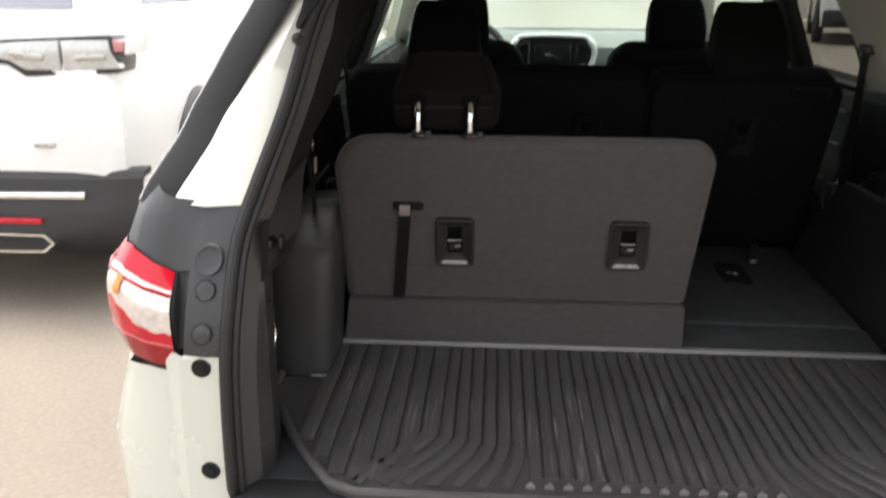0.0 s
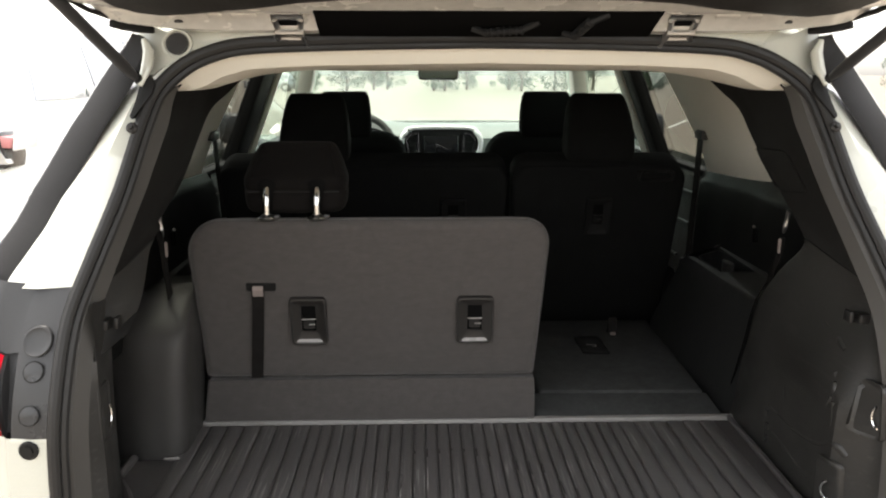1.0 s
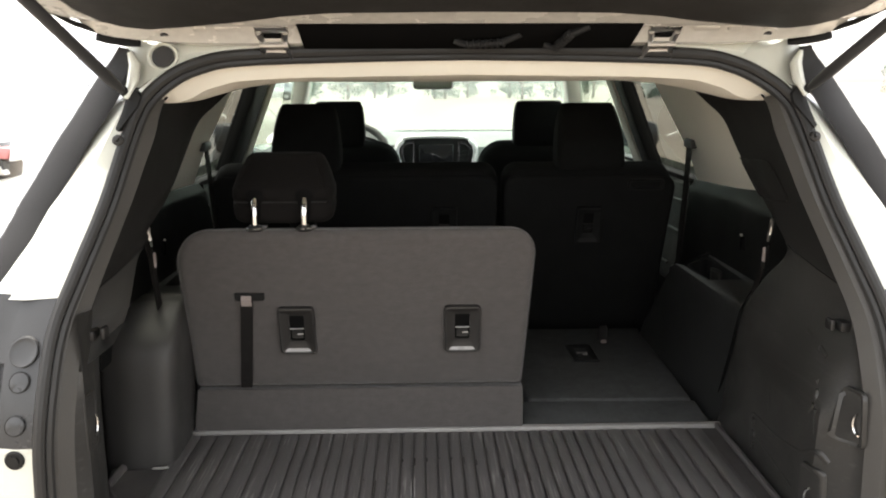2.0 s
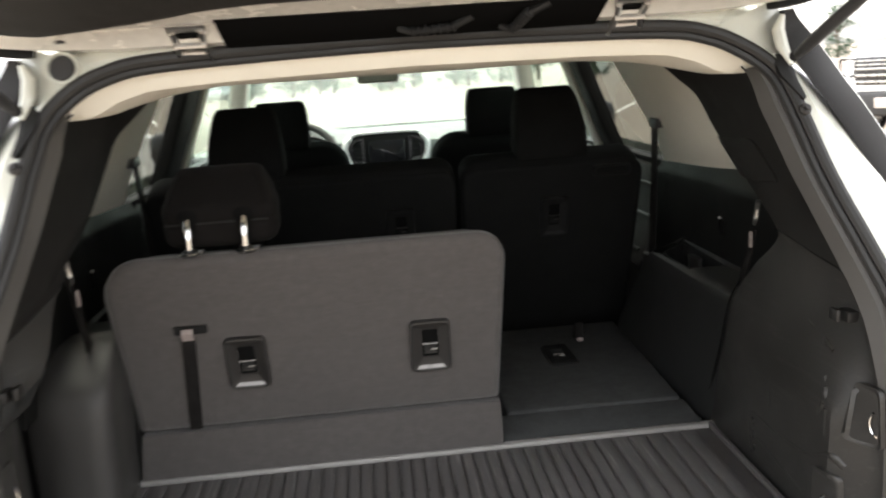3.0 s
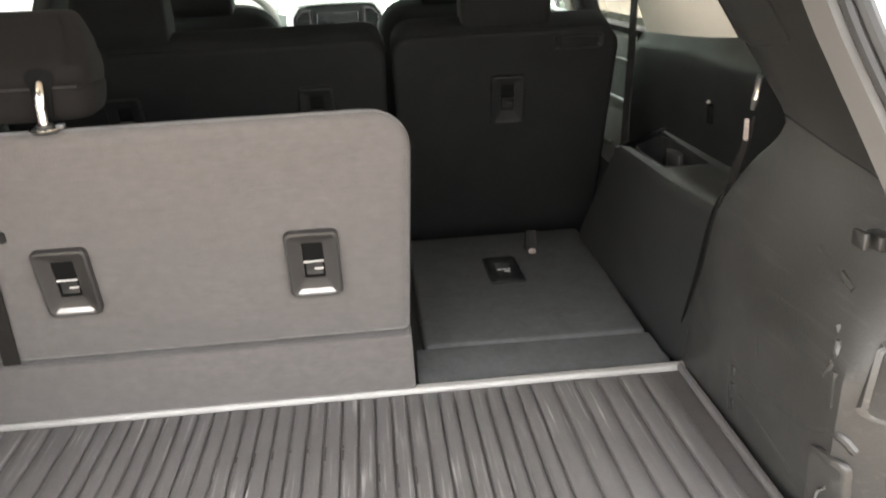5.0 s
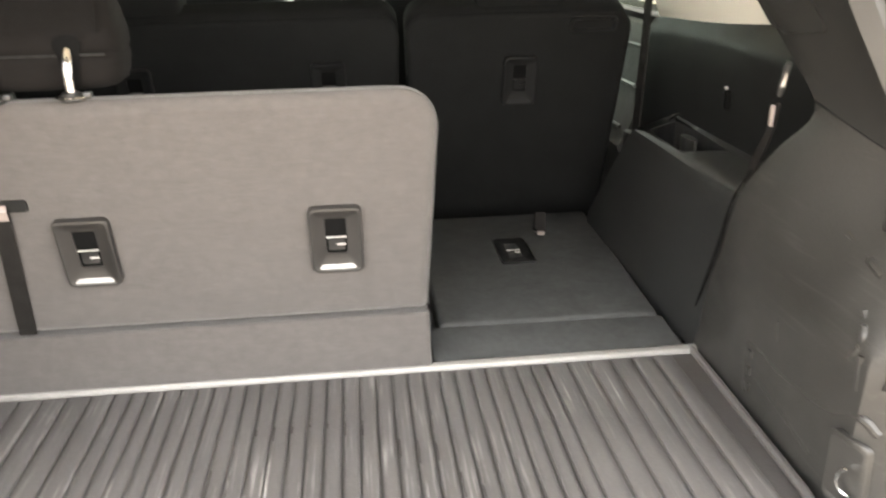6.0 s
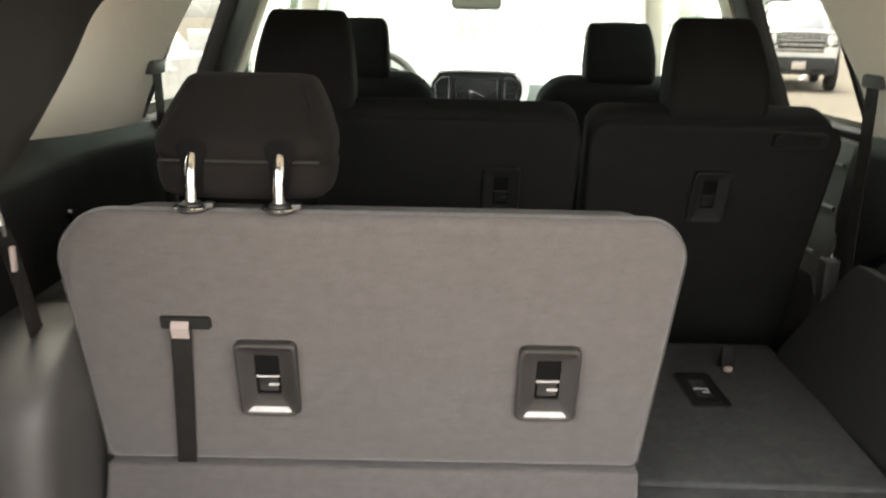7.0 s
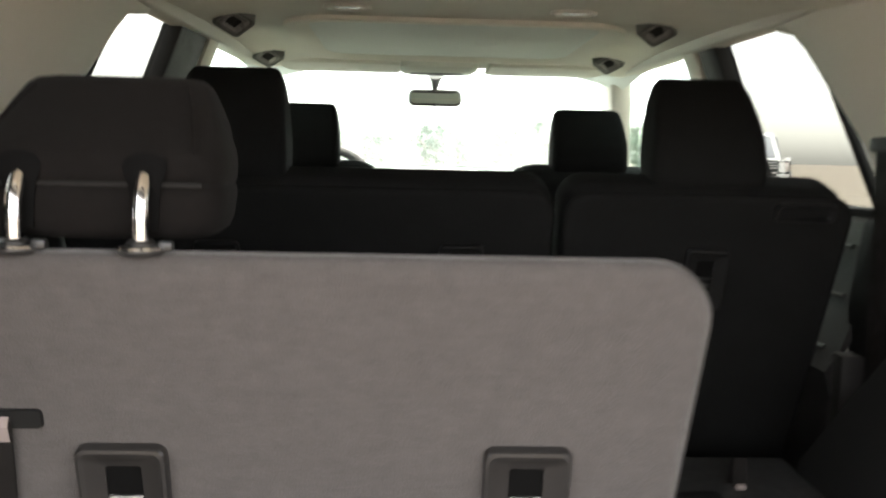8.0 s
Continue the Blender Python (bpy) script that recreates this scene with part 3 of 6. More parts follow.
# rear bumper below the opening, bonnet, nose, floor pan
bm = bmesh.new()
rows = []
for z, dy, w in ((0.30, 0.04, 0.80), (0.40, -0.02, 0.84), (0.52, -0.045, 0.86), (0.64, -0.045, 0.86), (0.70, -0.03, 0.85), (0.735, 0.0, 0.82), (0.742, 0.05, 0.80)):
    rows.append([Vector((CX + w * u, 0.04 + dy + 0.10 * abs(u) ** 6, z)) for u in [k / 16 - 1 for k in range(33)]])
loft(bm, rows, thick=0.015)
part("rear_bumper", bm, PAINT, car)
bm = bmesh.new()
rows = [[Vector((CX + u * w, y, z - 0.05 * abs(u) ** 3)) for u in [k / 8 - 1 for k in range(17)]] for y, w, z in ((3.58, 0.80, 1.18), (3.8, 0.85, 1.19), (4.2, 0.86, 1.15), (4.6, 0.80, 1.08), (4.8, 0.72, 0.98), (4.88, 0.68, 0.80), (4.90, 0.68, 0.55), (4.86, 0.66, 0.32))]
loft(bm, rows, thick=0.02)
part("bonnet", bm, PAINT, car)
bm = bmesh.new()
box(bm, CX - 0.80, CX + 0.80, 0.10, 4.7, 0.28, 0.40, 0.02)
part("floor_pan", bm, DARK_TRIM, car)
bm = bmesh.new()
rows = [[Vector((CX + u * w, y, z - 0.075 * abs(u) ** 3.2)) for u in [k / 12 - 1 for k in range(25)]] for y, w, z in
        ((0.37, 0.615, 1.712), (0.5, 0.645, 1.735), (0.9, 0.66, 1.762), (1.5, 0.67, 1.78), (2.1, 0.67, 1.775), (2.6, 0.655, 1.74), (2.80, 0.64, 1.70))]
loft(bm, rows, thick=0.02)
part("roof", bm, PAINT, car)
# gutter between roof and opening, under the hinges
bm = bmesh.new()
rows = [[Vector((CX + u * 0.60, y, z - dz * abs(u) ** 6)) for u in [k / 20 - 1 for k in range(41)]] for y, z, dz in ((0.333, 1.628, 0.055), (0.330, 1.646, 0.055), (0.338, 1.660, 0.045), (0.352, 1.672, 0.04), (0.380, 1.700, 0.06))]
loft(bm, rows)
part("roof_gutter", bm, PAINT, car)
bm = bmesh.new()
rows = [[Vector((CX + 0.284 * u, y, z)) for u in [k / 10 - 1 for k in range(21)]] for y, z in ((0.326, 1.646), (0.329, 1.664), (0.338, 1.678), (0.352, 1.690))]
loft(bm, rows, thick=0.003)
part("hinge_gutter", bm, MATT_BLACK, car, "black gutter between the tailgate hinges")
for s in (1, -1):
    bm = bmesh.new()
    loft(bm, [[sided(s, (x, y, z)) for y in (0.19, 0.5, 0.9, 1.32, 1.40)] for x, z in ((0.70, 0.32), (0.765, 0.45), (0.775, 0.8), (0.775, 1.1), (0.785, 1.20))], thick=0.006)
    loft(bm, [[sided(s, (0.66, 0.15, z)) for z in (0.72, 1.0, 1.22)], [sided(s, (0.80, 0.15, z)) for z in (0.72, 1.0, 1.22)]])
    part("inner_liner", bm, DARK_TRIM, car)
for s in (1, -1):
    bm = bmesh.new()
    c = sided(s, (0.527, 0.320, 1.625))
    outer = [(0.026 * math.cos(k * math.pi / 12), 0.024 * math.sin(k * math.pi / 12)) for k in range(24)]
    if s < 0:
        frame_ring(bm, lambda u, v, d: c + Vector((u, 0.30 * v - d, v)), outer, [(u * 0.72, v * 0.72) for u, v in outer], -0.004, 0.006, 0.0)
    # the painted corner that carries it
    rows = []
    for k in range(9):
        f = k / 8
        p = at_height(HALF, 1.545 + 0.075 * f)
        q = Vector((0.603 - 0.006 * f, 0.336 + 0.02 * f, 1.55 + 0.112 * f))
        rows.append([sided(s, p.lerp(q, j / 6) + Vector((0, -0.006 * math.sin(math.pi * j / 6), 0))) for j in range(7)])
    loft(bm, rows)
    # a soft fold beside the molding
    tube(bm, [sided(s, q) for q in ((0.577, 0.298, 1.632), (0.569, 0.296, 1.610), (0.571, 0.287, 1.585), (0.580, 0.272, 1.555))], [0.004, 0.010, 0.010, 0.004], 10)
    part("hinge_corner", bm, PAINT, car, "painted corner with a round drain socket" if s < 0 else "painted corner under the tailgate hinge")
    if s < 0:
        bm = bmesh.new()
        disc(bm, c - Vector((0, 0.002, 0)), (0, 1, -0.3), 0.019, 0.006, 22, 0.002)
        part("rubber_plug", bm, LATCH_GREY, car)

# side windows, pillars and their trim, as slabs in the slanting plane of the side glass
def pane_side(name, outline, mt, s, off, label):
    bm = bmesh.new()
    bm.faces.new([bm.verts.new(sided(s, (greenhouse_x(z, off), y, z))) for y, z in outline])
    part(name, bm, mt, car, label).visible_shadow = mt is DARK_GLASS


def slab_side(name, outline, mt, s, o0, o1, label="", bevel=0.006, to=None):
    a = [sided(s, (greenhouse_x(z, o0), y, z)) for y, z in outline]
    b = [sided(s, (greenhouse_x(z, o1), y, z)) for y, z in outline]
    return part(name, prism(bmesh.new(), a, b, bevel), mt, to or car, label)


for s in (1, -1):
    back = 0.0 if s > 0 else 0.035
    slab_side("pillar_trim", [(0.36, 1.355), (0.65, 1.33), (0.90, 1.305), (1.325 - back, 1.272), (1.312 - back, 1.34), (1.322 - back, 1.40), (1.350 - back, 1.45), (1.385 - back, 1.51), (1.425 - back, 1.58), (1.455 - back, 1.612), (1.52, 1.628), (1.52, 1.665), (0.956, 1.664), (0.951, 1.600), (0.940, 1.558), (0.880, 1.480), (0.815, 1.400), (0.42, 1.405)], PILLAR_BEIGE, s, -0.004, 0.030, "smooth beige rear pillar trim", 0.010)
    # slanting reveal between the trim and the rear side glass, with its seal
    edge_w = smooth_line([(0, 0.951, 1.640), (0, 0.951, 1.605), (0, 0.942, 1.560), (0, 0.882, 1.482), (0, 0.817, 1.402)], 20)
    sill_w = smooth_line([(0, 0.903, 1.636), (0, 0.901, 1.607), (0, 0.858, 1.548), (0, 0.806, 1.470), (0, 0.770, 1.420)], 20)
    on_side = lambda p, off: sided(s, (greenhouse_x(p.z, off), p.y, p.z))
    bm = bmesh.new()
    loft(bm, [[on_side(p, -0.002) for p in edge_w], [on_side(p.lerp(q, 0.3), 0.004) for p, q in zip(edge_w, sill_w)], [on_side(q, 0.029) for q in sill_w]])
    part("window_reveal", bm, PILLAR_BEIGE, car, "beige reveal of the rear side window")
    bm = bmesh.new()
    tube(bm, [on_side(q, 0.028) for q in sill_w], 0.003, 6)
    part("glass_seal", bm, RUBBER, car, "thin black seal of the rear side window")
    pane_side("side_glass", [(0.36, 1.38), (0.915, 1.33), (0.925, 1.655), (0.48, 1.64)], DARK_GLASS, s, 0.032, "dark-tinted rear side glass")
    pane_side("door_glass", [(1.30, 1.26), (1.90, 1.255), (1.90, 1.665), (1.30, 1.655)], DARK_GLASS, s, 0.032, "tinted rear door glass")
    pane_side("door_glass", [(1.99, 1.255), (3.32, 1.25), (3.25, 1.30), (2.78, 1.655), (1.99, 1.665)], PLAIN_GLASS, s, 0.032, "clear front door glass")
    slab_side("rear_glass_channel", [(1.392, 1.265), (1.416, 1.265), (1.432, 1.40), (1.452, 1.53), (1.470, 1.60), (1.460, 1.60), (1.440, 1.53), (1.412, 1.40)], RUBBER, s, 0.034, 0.052, "black channel at the rear of the door glass", 0.003)
    slab_side("door_frame", [(1.838 - 3 * back, 1.25), (1.955, 1.25), (1.955, 1.68), (1.838 - 3 * back, 1.68)], UPPER, s, -0.004, 0.045, "black door frame", 0.010)
    slab_side("centre_pillar_trim", [(1.955, 1.25), (2.055, 1.25), (2.045, 1.68), (1.955, 1.68)], PILLAR_BEIGE, s, -0.012, 0.030, "beige centre pillar trim", 0.010)
    slab_side("windscreen_pillar", [(3.36, 1.20), (3.52, 1.20), (2.84, 1.70), (2.70, 1.70), (2.76, 1.62)], PILLAR_BEIGE, s, -0.030, 0.045, "beige windscreen pillar trim", 0.012)
    slab_side("window_seal", [(1.30, 1.255), (3.36, 1.245), (3.36, 1.275), (1.30, 1.285)], RUBBER, s, 0.0, 0.05, "black window seal", 0.004)
    slab_side("roof_rail_trim", [(0.42, 1.652), (1.50, 1.636), (2.74, 1.650), (2.74, 1.72), (0.42, 1.72)], PILLAR_BEIGE, s, -0.02, 0.03, "", 0.006)
    # lower inner panels of the doors
    bm = bmesh.new()
    rows = [[sided(s, (x, y, z)) for y in (1.33, 1.6, 2.0, 2.4, 2.8, 3.3)] for x, z in ((0.70, 0.42), (0.715, 0.75), (0.690, 0.93), (0.675, 0.98), (0.70, 1.02), (0.735, 1.12), (0.745, 1.22), (0.755, 1.26), (0.775, 1.275), (0.83, 1.27))]
    loft(bm, rows, thick=0.012)
    panel = part("door_panel", bm, DARK_TRIM, car, "dark plastic inner door panel")
    for z, x in ((1.225, 0.742), (1.13, 0.732), (1.03, 0.700)):
        bm = bmesh.new()
        tube(bm, [sided(s, (x - 0.004, y, z + 0.015 * math.sin(y * 3))) for y in (1.38, 1.5, 1.62, 1.75, 1.9)], 0.005, 6)
        part("panel_bead", bm, SIDE_TRIM, panel)

# windscreen, with the black band along its foot
bm = bmesh.new()
rows = [[Vector((CX + u * w, y + 0.10 * (1 - u * u), z)) for u in [k / 10 - 1 for k in range(21)]] for y, w, z in ((2.74, 0.60, 1.675), (3.0, 0.655, 1.52), (3.25, 0.71, 1.37), (3.50, 0.76, 1.22))]
loft(bm, rows)
part("windscreen", bm, HAZY_GLASS, car, "clear windscreen with a pale haze put into the glass").visible_shadow = False

# ---- headliner ----
def liner_z(u, y):
    mid = table([(0.32, 1.598), (0.36, 1.594), (0.50, 1.589), (0.65, 1.586), (0.82, 1.582), (1.0, 1.592), (1.2, 1.628), (1.45, 1.676), (1.75, 1.692), (2.2, 1.694), (2.55, 1.682), (2.76, 1.670)], y)
    side = table([(0.32, 1.548), (0.36, 1.545), (0.48, 1.545), (0.60, 1.557), (0.72, 1.582), (0.85, 1.606), (0.95, 1.615), (1.2, 1.630), (1.45, 1.642), (1.7, 1.650), (2.2, 1.655), (2.8, 1.640)], y)
    roll = table([(0.0, 0.0), (0.3, 0.09), (0.5, 0.25), (0.65, 0.50), (0.75, 0.78), (0.82, 0.93), (0.9, 1.0), (1.0, 1.0)], abs(u))
    f = min(1, max(0, (y - 0.45) / 0.30))
    return mid + (side - mid) * (roll * (1 - f) + abs(u) ** 5 * f)


rear = [p + q * 0.012 + Vector((0, 0.012, 0)) for p, q in zip(HALF, INW) if p.z > 1.552]
rear = [sided(1, p) for p in rear] + [sided(-1, p) for p in rear[-2::-1]]
nu = len(rear)
us = [1 - 2 * k / (nu - 1) for k in range(nu)]
rows = [rear]
for y in (0.340, 0.346, 0.352, 0.37, 0.40, 0.44, 0.52, 0.62, 0.72, 0.82, 0.92, 1.02, 1.12, 1.22, 1.32, 1.42, 1.52, 1.64, 1.8, 2.0, 2.2, 2.4, 2.6, 2.76):
    w = table([(0.4, 0.545), (0.62, 0.595), (0.9, 0.625), (1.4, 0.632), (2.3, 0.630), (2.8, 0.600)], y)
    f = min(1, (y - 0.33) / 0.35)
    g = min(1, (y - 0.335) / 0.035)
    rows.append([Vector((CX + u * w * f + (1 - f) * (rear[k].x - CX), y, liner_z(u, y) * g + rear[k].z * (1 - g))) for k, u in enumerate(us)])
bm = bmesh.new()
loft(bm, rows)
headliner = part("headliner", bm, HEADLINER, None, "beige woven fabric headliner over the cabin", kind="structure", category="ceiling")
PLACED[headliner] = I4
# sunk panel ahead of the vents
bm = bmesh.new()
outer = rrect(0.86, 0.72, 0.12, 6)
inner = rrect(0.74, 0.60, 0.09, 6)
frame_ring(bm, lambda u, v, d: Vector((CX + u, 2.21 + v, liner_z(u / 0.63, 2.21 + v) - d)), outer, inner, 0.0, 0.012, 0.002)
part("panel_rim", bm, HEADLINER, headliner)
bm = bmesh.new()
prism(bm, [Vector((CX + u, 2.21 + v, liner_z(u / 0.63, 2.21 + v) - 0.003)) for u, v in inner], [Vector((CX + u, 2.21 + v, liner_z(u / 0.63, 2.21 + v) + 0.01)) for u, v in inner])
part("roof_panel", bm, ROOF_GREY, headliner, "sunk grey-green roof panel")


def ceiling_vent(x, y, turn):
    """A square air vent with a lighter ring."""
    z = liner_z((x - CX) / 0.63, y)
    v = thing("ceiling_vent", (x, y, z), "square grey air vent set in the headliner", "air vent", "ceiling vents")
    m = pose(x, y, z - 0.010, -24, 24 * (1 if x > 0 else -1), turn)
    bm = bmesh.new()
    frame_ring(bm, lambda u, w, d: m @ Vector((u, w, -d)), rrect(0.074, 0.074, 0.010), rrect(0.054, 0.054, 0.008), -0.004, 0.008, 0.003)
    capped(bm, [[m @ Vector((u * k, w * k, d)) for u, w in rrect(0.074, 0.074, 0.010)] for k, d in ((1.0, 0.002), (1.05, 0.04))])
    part("vent_frame", bm, VENT_GREY, v)
    bm = bmesh.new()
    frame_ring(bm, lambda u, w, d: m @ Vector((u, w, -d - 0.004)), rrect(0.054, 0.054, 0.008), rrect(0.026, 0.026, 0.006), 0, 0.006, -0.004)
    part("vent_ring", bm, LATCH_LIP, v)
    bm = bmesh.new()
    for k in range(4):
        box(bm, -0.014, 0.014, -0.0125 + k * 0.007, -0.0095 + k * 0.007, -0.006, 0.004, 0, m=m)
    part("vent_slats", bm, DARK_TRIM, v)


for x, y, a in ((0.486, 1.83, 35), (-0.505, 1.82, -35), (0.515, 2.43, 35), (-0.530, 2.43, -35)):
    ceiling_vent(x, y, a)


def dome_lamp(x, y):
    z = liner_z((x - CX) / 0.63, y)
    d = thing("dome_lamp", (x, y, z), "small oval reading lamp in the headliner, off", "lamp", "dome lamps")
    outer = [(0.052 * math.cos(k * math.pi / 12), 0.034 * math.sin(k * math.pi / 12)) for k in range(24)]
    bm = bmesh.new()
    frame_ring(bm, lambda u, v, h: Vector((x + u, y + v, z - h)), outer, [(u * 0.72, v * 0.66) for u, v in outer], -0.003, 0.009, 0.003)
    part("rim", bm, PILLAR_BEIGE, d)
    bm = bmesh.new()
    capped(bm, [[Vector((x + u * k, y + v * k, z - h)) for u, v in outer] for k, h in ((0.74, 0.0), (0.72, 0.004), (0.4, 0.007))])
    part("lens", bm, LATCH_LIP, d)


dome_lamp(0.262, 1.70)
dome_lamp(-0.235, 1.70)

# ---- cargo side trim ----
GREY_BAND = [(0.76, 0.022), (1.10, 0.021), (1.22, 0.018), (1.36, 0.014), (1.44, 0.016), (1.50, 0.018), (1.56, 0.006), (1.62, 0.003)]
G0 = [p + q * 0.008 + Vector((0, 0.014, 0)) for p, q in zip(HALF, INW) if p.z < 1.606]
G1 = [p + q * (0.018 + table(GREY_BAND, p.z)) + Vector((0, 0.045, 0)) for p, q in zip(HALF, INW) if p.z < 1.606]
GM = [a.lerp(b, 0.5) + Vector((0, -0.010, 0)) for a, b in zip(G0, G1)]
FRONT = [(0.600, 0.668, 0.775), (0.600, 0.612, 0.90), (0.600, 0.568, 1.00), (0.602, 0.530, 1.105), (0.610, 0.458, 1.190), (0.620, 0.390, 1.258),
         (0.612, 0.445, 1.315), (0.588, 0.505, 1.385), (0.579, 0.578, 1.445), (0.556, 0.602, 1.503), (0.516, 0.600, 1.538), (0.470, 0.604, 1.580)]
REAR_Z = [0.775, 0.88, 0.98, 1.07, 1.14, 1.20, 1.26, 1.33, 1.41, 1.48, 1.535, 1.556]
FRONT = smooth_line(FRONT, 45)
REAR = [at_height(G1, z) for z in [REAR_Z[min(int(k / 4), 10)] + (REAR_Z[min(int(k / 4), 10) + 1] - REAR_Z[min(int(k / 4), 10)]) * (k / 4 - min(int(k / 4), 10)) for k in range(45)]]
LEFT_LOW = [(1.14, 0.17), (1.153, 0.21), (1.176, 0.281), (1.211, 0.332), (1.261, 0.398), (1.29, 0.468)]
COLUMNS = ((0.0, 0.0), (0.025, 0.008), (0.05, 0.012), (0.09, 0.018), (0.14, 0.022), (0.21, 0.020), (0.3, 0.018), (0.5, 0.010), (0.75, 0.004), (0.96, 0.0), (1.0, 0.004))


def inset(p, f, push):
    """The lower part of the panel stands upright, a hand's breadth inside the opening."""
    low = min(1, max(0, (1.17 - p.z) / 0.15)) * min(1, f / 0.13) * min(1, (1 - f) / 0.05)
    return push * (1 - low) + (0.601 - p.x) * low


def panel_x(y, z):
    """Where the right cargo side panel stands at y and z, from the middle line."""
    best = None
    for a, b in zip(REAR, FRONT):
        f = max(0.0, min(1.0, (y - a.y) / (b.y - a.y)))
        p = a.lerp(b, f)
        if best is None or abs(p.z - z) < best[0]:
            best = (abs(p.z - z), p.x + inset(p, f, table(COLUMNS, f)))
    return best[1]


for s in (1, -1):
    bm = bmesh.new()
    nb = sum(1 for p in G0 if p.z < 1.566)
    loft(bm, [[sided(s, p) for p in row[:nb]] for row in (G0, GM, G1)])
    part("pillar_band", bm, BAND_GREY, car, "grey plastic band inside the tailgate opening")
    # on the left the lower part ends above the wheel housing
    edge_ = [Vector((p.x - 0.012 * min(1, max(0, (p.z - 1.29) / 0.06)), table(LEFT_LOW, p.z) if p.z < 1.29 else p.y, p.z)) if s < 0 else p for p in FRONT]
    cols = []
    for f, push in COLUMNS:
        cols.append([a.lerp(b, f) + Vector((inset(a.lerp(b, f), f, push) if s > 0 else push, 0, 0)) for a, b in zip(REAR, edge_)])
    cols.append([p + Vector((0.10, 0.02, 0)) for p in edge_])
    upper = [[sided(s, p) for p in c[21:]] for c in cols]
    bm = bmesh.new()
    loft(bm, upper)
    part("upper_trim", bm, UPPER, car, "black plastic upper pillar trim")
    # fine seam between the upper trim and the panel below
    bm = bmesh.new()
    tube(bm, [sided(s, c[21] + Vector((-0.0006, 0, 0))) for c in cols[:-2]], 0.0011, 5)
    part("trim_seam", bm, RUBBER, car)
    if s > 0:
        bm = bmesh.new()
        loft(bm, [[sided(s, p) for p in c[:22]] for c in cols])
        side_panel = part("side_panel", bm, SIDE_TRIM, car, "black grained plastic cargo side panel")
        bm = bmesh.new()
        tube(bm, [sided(s, p + Vector((-0.001, 0.004, 0))) for p in FRONT if p.z < 1.16], [0.0015 + 0.0017 * math.sin(7 * (p.z - 0.74)) ** 2 for p in FRONT if p.z < 1.16], 6)
        part("panel_gap", bm, MATT_BLACK, side_panel, "dark gap beside the armrest")
        # rounded rim of the blank panel in the upper trim
        quad = [Vector((0, 0.455, 1.346)), Vector((0, 0.348, 1.358)), Vector((0, 0.412, 1.431)), Vector((0, 0.560, 1.425))]

        def on_trim(u, v, d):
            p = quad[0].lerp(quad[1], u + 0.5).lerp(quad[3].lerp(quad[2], u + 0.5), v + 0.5)
            return sided(1, Vector((panel_x(p.y, p.z) - d, p.y, p.z)))

        bm = bmesh.new()
        frame_ring(bm, on_trim, rrect(1.0, 1.0, 0.16, 6), rrect(0.90, 0.92, 0.13, 6), -0.004, 0.0035, -0.002)
        part("panel_rim", bm, UPPER, car)
    else:
        bm = bmesh.new()
        low = [[a.lerp(Vector((0.635, 0.13, a.z)), f) for a in REAR[:22]] for f in (0, 0.5, 1)]
        low += [[Vector((x, y + 0.10 * max(0, a.z - 1.02), a.z)) for a in REAR[:22]] for x, y in ((0.643, 0.18), (0.655, 0.24), (0.700, 0.32), (0.735, 0.43))]
        loft(bm, [[sided(s, p) for p in row] for row in low])
        loft(bm, [[sided(s, p) for p in c[14:22]] for c in cols])
        side_panel_left = part("side_panel", bm, SIDE_TRIM, car, "black grained plastic cargo side panel")
        # wheel housing bulge
        # level: how far it is pulled forward there, and where its inner edge stands
        rings = []
        for z, k, x in ((0.775, 0.0, 0.606), (0.792, -0.002, 0.604), (0.86, 0.0, 0.601), (0.93, 0.0, 0.598), (0.99, 0.002, 0.595), (1.025, 0.005, 0.593), (1.045, 0.011, 0.593), (1.060, 0.021, 0.594), (1.072, 0.037, 0.596), (1.084, 0.060, 0.599), (1.096, 0.090, 0.603), (1.106, 0.120, 0.608), (1.112, 0.150, 0.614)):
            plan = smooth_line([(0.755, 0.490, 0), (0.722, 0.470, 0), (0.700, 0.459, 0), (0.678, 0.4535, 0), (0.652, 0.4525, 0), (x + 0.030, 0.4530, 0), (x + 0.012, 0.4600, 0), (x + 0.003, 0.474, 0), (x, 0.500, 0), (x + 0.001, 0.56, 0), (x + 0.004, 0.64, 0)], 34)
            ring = [(p.x, p.y + k * max(0, 1 - (p.y - 0.452) / 0.22), z) for p in plan] + [(x + 0.02, 0.68, z), (0.76, 0.68, z)]
            rings.append([sided(s, q) for q in ring])
        bm = bmesh.new()
        capped(bm, rings)
        part("wheel_housing_trim", bm, HOUSING, car, "bulging plastic cover over the wheel housing", 60)
        bm = bmesh.new()
        tube(bm, [sided(s, q) for q in ((0.642, 0.438, 0.802), (0.625, 0.438, 0.802), (0.610, 0.440, 0.802))], 0.0035, 6)
        part("housing_lip", bm, EDGE_STRIP, car)

    # armrest beside the folding seat, with tray and cup holder
    face = [(0.568, 0.80), (0.572, 0.86), (0.582, 0.98), (0.589, 1.06), (0.592, 1.088), (0.599, 1.10)]
    bm = bmesh.new()
    rows = []
    for x, z in face:
        y1 = 1.235 - 0.22 * min(1, max(0, (z - 0.84) / 0.26)) - 0.02
        y0 = 0.628 - 0.37 * max(0, z - 0.80) - 0.35 * max(0, z - 1.0) if s > 0 else 0.665
        rows.append([sided(s, (x + 0.030 * (1 - f) ** 6, y0 + (y1 - y0) * f, z)) for f in (0, 0.08, 0.25, 0.5, 0.75, 1.0)])
